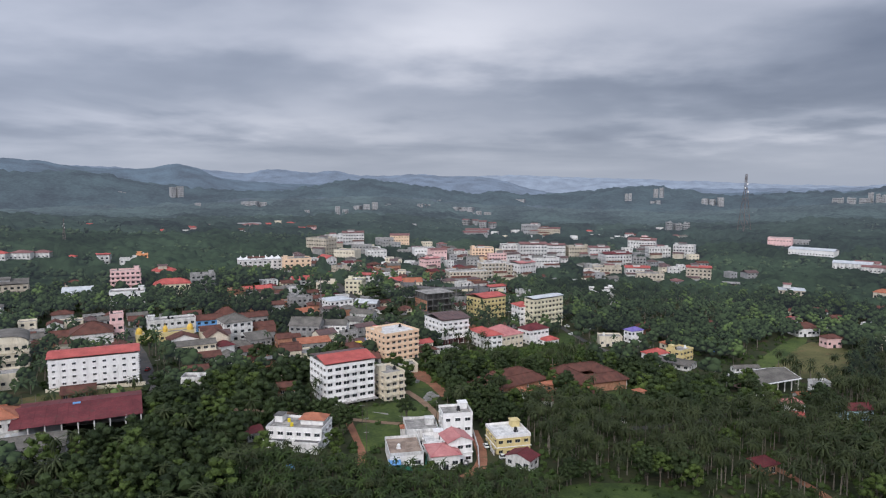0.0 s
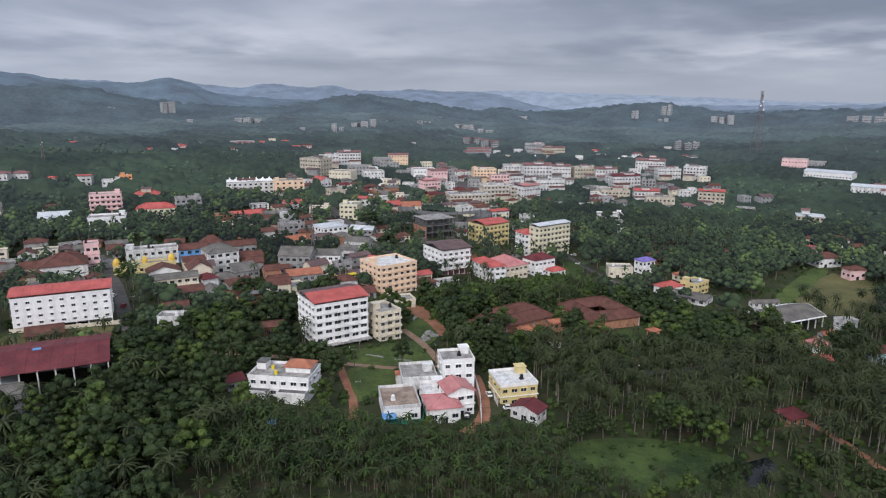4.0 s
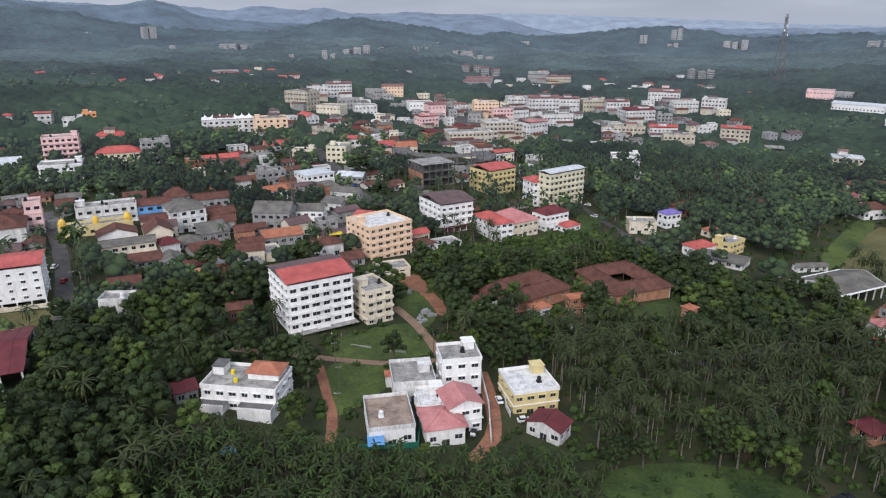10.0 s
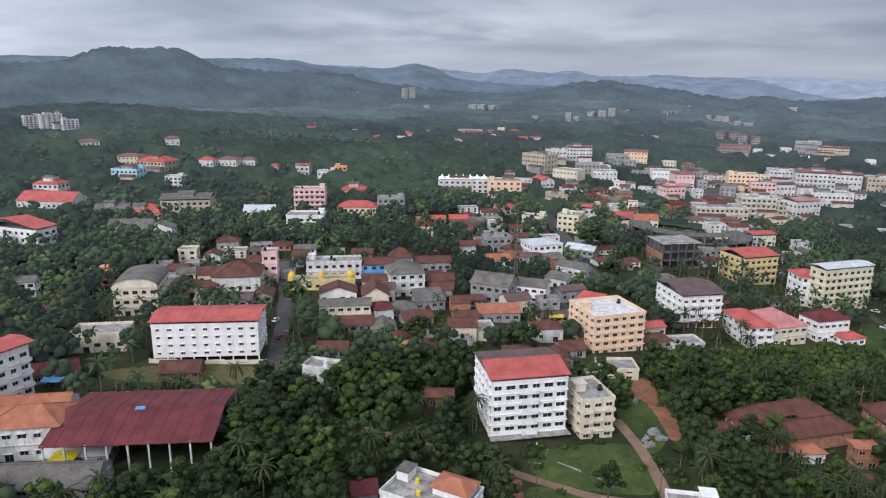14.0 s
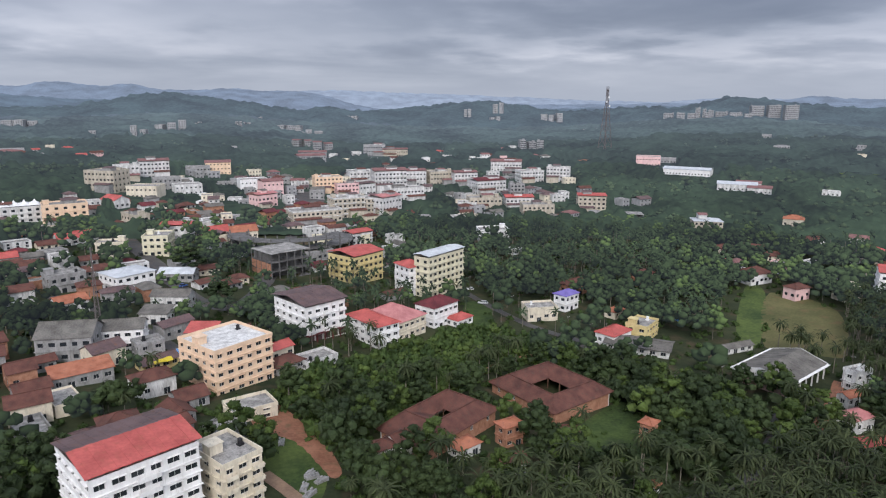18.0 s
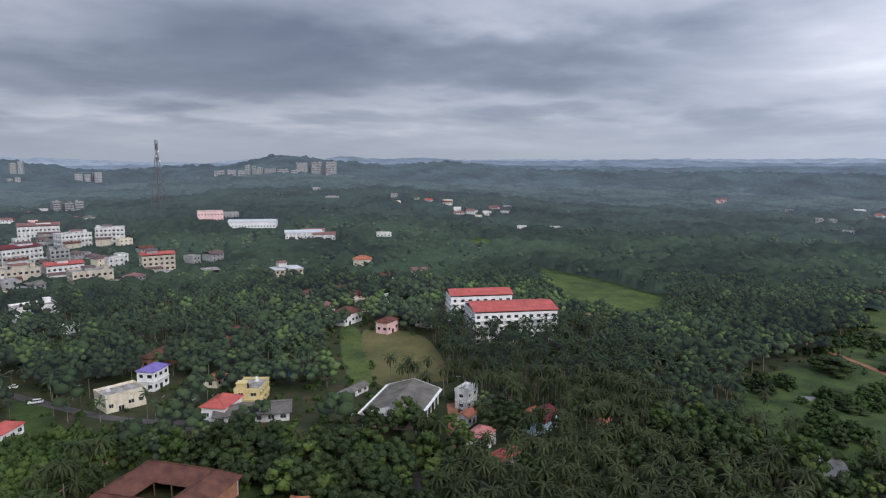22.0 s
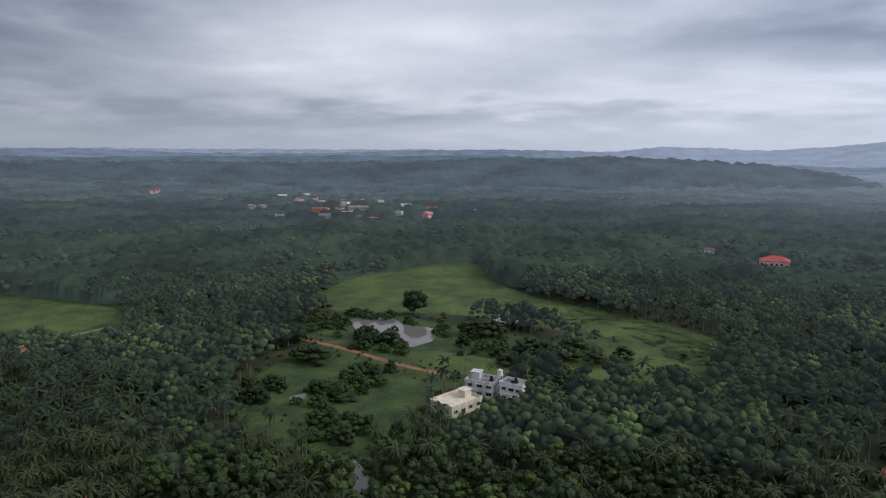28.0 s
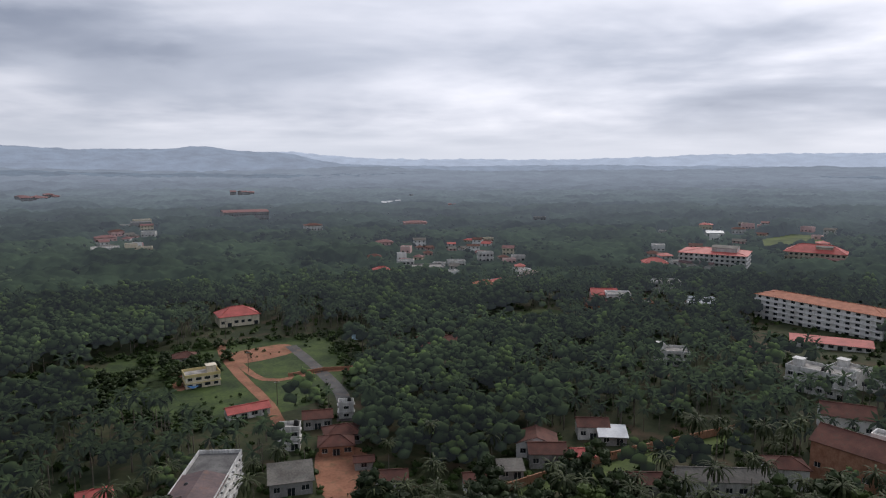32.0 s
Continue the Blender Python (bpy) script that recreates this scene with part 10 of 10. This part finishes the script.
# more palms fill the coconut groves, and slim areca palms stand close together below the houses
x, y, r = scatter(5.2, 330, 12)
ok = np.zeros(x.shape, bool)
for poly, share, s0, s1, h0, h1 in GROWTH:
    if h0 >= 10:
        ok |= inside(x, y, poly)
ok &= free(x, y, 3.0) & (r.uniform(0, 1, x.shape) < 0.6)
x, y = x[ok], y[ok]
b = grow(np.ones(len(x), bool), 0.95, 1.3)
tall = r.uniform(7.5, 13.5, len(x))
b[:, 5] = tall
spread("palm_trunks", trunk_quads(1.0, 0.18, 0.12, 0.0, 4, 1), b, PALM_BARK, "slim grey trunks of a coconut grove", "palms")
b[:, 5], b[:, 2] = b[:, 4], b[:, 2] + tall - 0.5
spread("palm_grove", MIDDLE_PALMS[0], b, FROND, "grove of coconut palm heads", "palms")
x, y, r = scatter(2.7, 260, 13)
ok = inside(x, y, [(-62, 178), (-62, 209), (-24, 211), (5, 209), (30, 213), (36, 178)]) & free(x, y, 1.6)
x, y = x[ok], y[ok]
b = grow(np.ones(len(x), bool), 0.8, 1.25)
tall = r.uniform(4.5, 8.0, len(x))
b[:, 5] = tall
spread("palm_trunks", trunk_quads(1.0, 0.08, 0.05, 0.0, 4, 1), b, BARK, "thin pale stems of areca palms", "palms")
b[:, 5], b[:, 2] = b[:, 4], b[:, 2] + tall - 0.3
spread("areca_palms", palm_quads(13, 2.1, 61, 3, 1.5), b[::2], LEAF, "close-set areca palms with feathery heads", "palms")
spread("areca_palms", palm_quads(12, 2.3, 62, 3, 1.5), b[1::2], SCRUB, "close-set areca palms with fresh green heads", "palms")

# low growth under and between the trees
x, y, r = scatter(4.6, 400, 2)
ok = free(x, y, 1.5) & (r.uniform(0, 1, x.shape) < np.where(np.hypot(x - 40, y - 200) > 200, 0.45, 0.8))
x, y = x[ok], y[ok]
x2, y2, r = scatter(4.4, 330, 3)
soft = np.zeros(x2.shape, bool)
for poly, mat in zip(OPEN, OPEN_KIND):
    if mat is GRASS:
        soft |= inside(x2, y2, poly)
soft &= (r.uniform(0, 1, x2.shape) < 0.75) & (wave(x2, y2, 9, 0.7) + 0.3 * wave(x2, y2, 3.1, 2.0) > 0.78)
soft |= inside(x2, y2, [(38, 211), (62, 217), (80, 213), (86, 203), (80, 192), (60, 188), (42, 193)]) & (r.uniform(0, 1, x2.shape) < 0.6)
x, y = np.r_[x, x2[soft]], np.r_[y, y2[soft]]
b = grow(np.ones(len(x), bool), 0.5, 1.4)
b[-int(soft.sum()):, 4] *= 0.5
b[:, 5] = b[:, 4]
b[:, 2] += 0.4
off = np.hypot(b[:, 0] - 40, b[:, 1] - 200) > 200
spread("undergrowth", BUSH, b[~off], SCRUB, "low bushes and scrub between the trees", "bushes")
spread("distant_undergrowth", crown_leaves(12, 1.7, 2.2, 1.1, 27, 4), b[off], SCRUB, "distant low scrub between the trees", "bushes")


# thickets of young growth
x, y, r = scatter(3.3, 330, 5)
ok = np.zeros(x.shape, bool)
for poly in THICKET:
    ok |= inside(x, y, poly)
ok &= free(x, y, 1.0)
x, y = x[ok], y[ok]
b = grow(np.ones(len(x), bool), 1.0, 2.3)
b[:, 5], b[:, 2] = b[:, 4] * r.uniform(0.9, 1.5, len(x)), b[:, 2] + 0.8
half = r.uniform(0, 1, len(x)) < 0.6
spread("thicket", crown_clumps(5, 1.8, 2.6, 1, 60, 0.30, 33), b[half], SCRUB, "dense thicket of young green growth", "bushes")
spread("thicket", crown_clumps(5, 1.7, 3.0, 1, 60, 0.30, 34), b[~half], LEAF_LIGHT, "light green young trees in a thicket", "bushes")


# bushes between the plots of the southern village
x, y, r = scatter(3.6, 330, 6)
ok = inside(x, y, [(262, -40), (170, -108), (140, -36), (150, 8), (190, 24), (225, 10)]) & free(x, y, 3.4) & (wave(x, y, 11, 0.5) + 0.4 * wave(x, y, 4.0, 1.0) > 0.55)
x, y = x[ok], y[ok]
b = grow(np.ones(len(x), bool), 0.6, 1.5)
b[:, 5], b[:, 2] = b[:, 4], b[:, 2] + 0.7
spread("thicket", crown_clumps(5, 1.8, 2.4, 1, 50, 0.32, 35), b[::2], SCRUB, "green bushes between village plots", "bushes")
spread("thicket", crown_clumps(5, 1.7, 2.8, 1, 50, 0.32, 36), b[1::2], LEAF, "dark bushes between village plots", "bushes")


# the woods further off
def canopy(tall, size, seed):
    def lift(x, y, r, a):
        d, own = domes(x, y, size, seed)
        d2, own2 = domes(x, y, size * 0.42, seed + 5)
        z = height(x, y) + tall * (0.35 + 0.45 * own) * (0.35 + 0.65 * d) + tall * 0.22 * d2 + (domes(x, y, 60, 7)[1] - 0.3) * 6.5 + (domes(x, y, 23, 3)[1] - 0.5) * 3.0
        z = np.where(r < r.min() * 1.002, height(x, y) - 1.0, z)
        shut, yards = np.zeros(x.shape, bool), np.zeros(x.shape, bool)
        for bx, by, rot, w, dd in FOOTPRINTS:
            yards |= np.hypot(x - bx, y - by) < max(w, dd) * 0.75 + 4
        gaps = (wave(x, y, 85, 2.0) > 0.80) & (tall < 11)
        for poly in OPEN:
            shut |= inside(x, y, poly)
        return np.where(shut, height(x, y) - 1.5, np.where(gaps | yards, height(x, y) + 0.4 + 1.2 * d2, np.where(in_front(x, y), height(x, y) + 1.8 * d2, z)))
    return lift


# each ring's canopy is bluer than the last: haze painted into its colour
FAR_WOOD = hazy("lightly_hazed_canopy", (0.026, 0.041, 0.021), 1, 2.8)
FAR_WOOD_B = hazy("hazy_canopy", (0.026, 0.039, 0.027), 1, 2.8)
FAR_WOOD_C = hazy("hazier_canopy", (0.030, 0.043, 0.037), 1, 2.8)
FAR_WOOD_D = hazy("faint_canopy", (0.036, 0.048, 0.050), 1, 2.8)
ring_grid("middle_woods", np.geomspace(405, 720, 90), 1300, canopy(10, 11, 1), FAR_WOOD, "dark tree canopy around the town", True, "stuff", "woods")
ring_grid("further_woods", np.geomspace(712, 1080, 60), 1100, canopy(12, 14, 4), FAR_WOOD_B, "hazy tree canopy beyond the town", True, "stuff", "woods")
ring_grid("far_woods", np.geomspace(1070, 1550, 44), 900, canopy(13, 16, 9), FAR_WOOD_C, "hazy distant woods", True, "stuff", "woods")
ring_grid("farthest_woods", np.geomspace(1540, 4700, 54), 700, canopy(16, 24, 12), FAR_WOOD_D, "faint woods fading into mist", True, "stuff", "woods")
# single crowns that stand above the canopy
# crown copies with the same haze painted into colour and glow
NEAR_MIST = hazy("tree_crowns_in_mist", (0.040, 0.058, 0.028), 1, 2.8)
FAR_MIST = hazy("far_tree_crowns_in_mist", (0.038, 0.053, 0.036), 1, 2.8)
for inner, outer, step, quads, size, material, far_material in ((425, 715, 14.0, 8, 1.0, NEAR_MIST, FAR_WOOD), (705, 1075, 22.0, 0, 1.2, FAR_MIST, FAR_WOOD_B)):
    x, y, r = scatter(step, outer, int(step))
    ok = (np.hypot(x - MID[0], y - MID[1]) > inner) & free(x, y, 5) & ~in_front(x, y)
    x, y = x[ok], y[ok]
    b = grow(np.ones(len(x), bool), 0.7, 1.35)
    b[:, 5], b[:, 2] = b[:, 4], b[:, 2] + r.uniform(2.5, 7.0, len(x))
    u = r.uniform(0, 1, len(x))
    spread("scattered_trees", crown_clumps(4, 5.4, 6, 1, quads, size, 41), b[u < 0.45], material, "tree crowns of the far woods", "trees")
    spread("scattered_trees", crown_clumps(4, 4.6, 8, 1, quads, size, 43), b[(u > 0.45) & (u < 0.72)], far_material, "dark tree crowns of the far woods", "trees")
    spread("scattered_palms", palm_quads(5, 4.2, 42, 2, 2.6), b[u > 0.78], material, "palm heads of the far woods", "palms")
# clumps of trees that have grown up in the wet meadows
x, y, r = scatter(6.0, 330, 8)
ok = np.zeros(x.shape, bool)
for poly, mat in zip(OPEN, OPEN_KIND):
    if mat is GRASS:
        ok |= inside(x, y, poly)
for poly, mat in zip(OPEN, OPEN_KIND):
    if mat is PADDY or mat is WATER:
        ok &= ~inside(x, y, poly)
ok &= (x > 200) & (wave(x, y, 13, 1.3) + 0.4 * wave(x, y, 5.0, 0.4) > 0.74)
x, y = x[ok], y[ok]
b = grow(np.ones(len(x), bool), 0.45, 1.0)
b[:, 5], b[:, 2] = b[:, 4], b[:, 2] + 2.2 * b[:, 4]
spread("meadow_thicket", MIDDLE_CROWNS[0], b[::2], LEAF, "dark bushes and young trees grown up in the wet meadow", "bushes")
spread("meadow_thicket", MIDDLE_CROWNS[1], b[1::2], SCRUB, "light green bushes grown up in the wet meadow", "bushes")
# single great trees that stand out between the houses
for bx, by, wide, tall, bright in STANDING:
    tree = thing("tree", "large round tree with a bright green crown" if bright else "tall spreading tree with a dense dark crown", "tree", pose(bx, by, ground_z(bx, by), 0, 0, bx * 7), "broad-leaved trees")
    part("trunk", limbs, None, tree).scale = (wide / 8, wide / 8, tall / 11)
    part("crown", crown_meshes[3 if bright else int(abs(bx)) % 3], None, tree, at=pose(0, 0, tall * 0.62)).scale = (wide / 9, wide / 9, tall / 11)
# bushes and lone trees of the wet meadow
meadow_meshes = [mesh_of("crown", *crown_clumps(12, 0.62, 1.1, 2, 500, 0.05, s)) for s in (51, 52, 53)]
for me in meadow_meshes:
    me.materials.append(LEAF)
short = mesh_of("trunk", *trunk_quads(1.0, 0.05, 0.03, 0.0, 6, 2))
short.materials.append(BARK)
for i, (bx, by, wide, tall) in enumerate(LONE):
    lone = tall > wide
    bush = thing("tree" if lone else "bush", "lone dark tree beside the pond" if lone else "rounded dark bush in the wet meadow", "tree" if lone else "bush", pose(bx, by, ground_z(bx, by), 0, 0, 70 * i))
    part("trunk", short, None, bush).scale = (wide * 0.5, wide * 0.5, tall * 0.6)
    part("crown", meadow_meshes[i % 3], None, bush, at=pose(0, 0, tall * 0.38)).scale = (wide, wide, tall * 0.8)
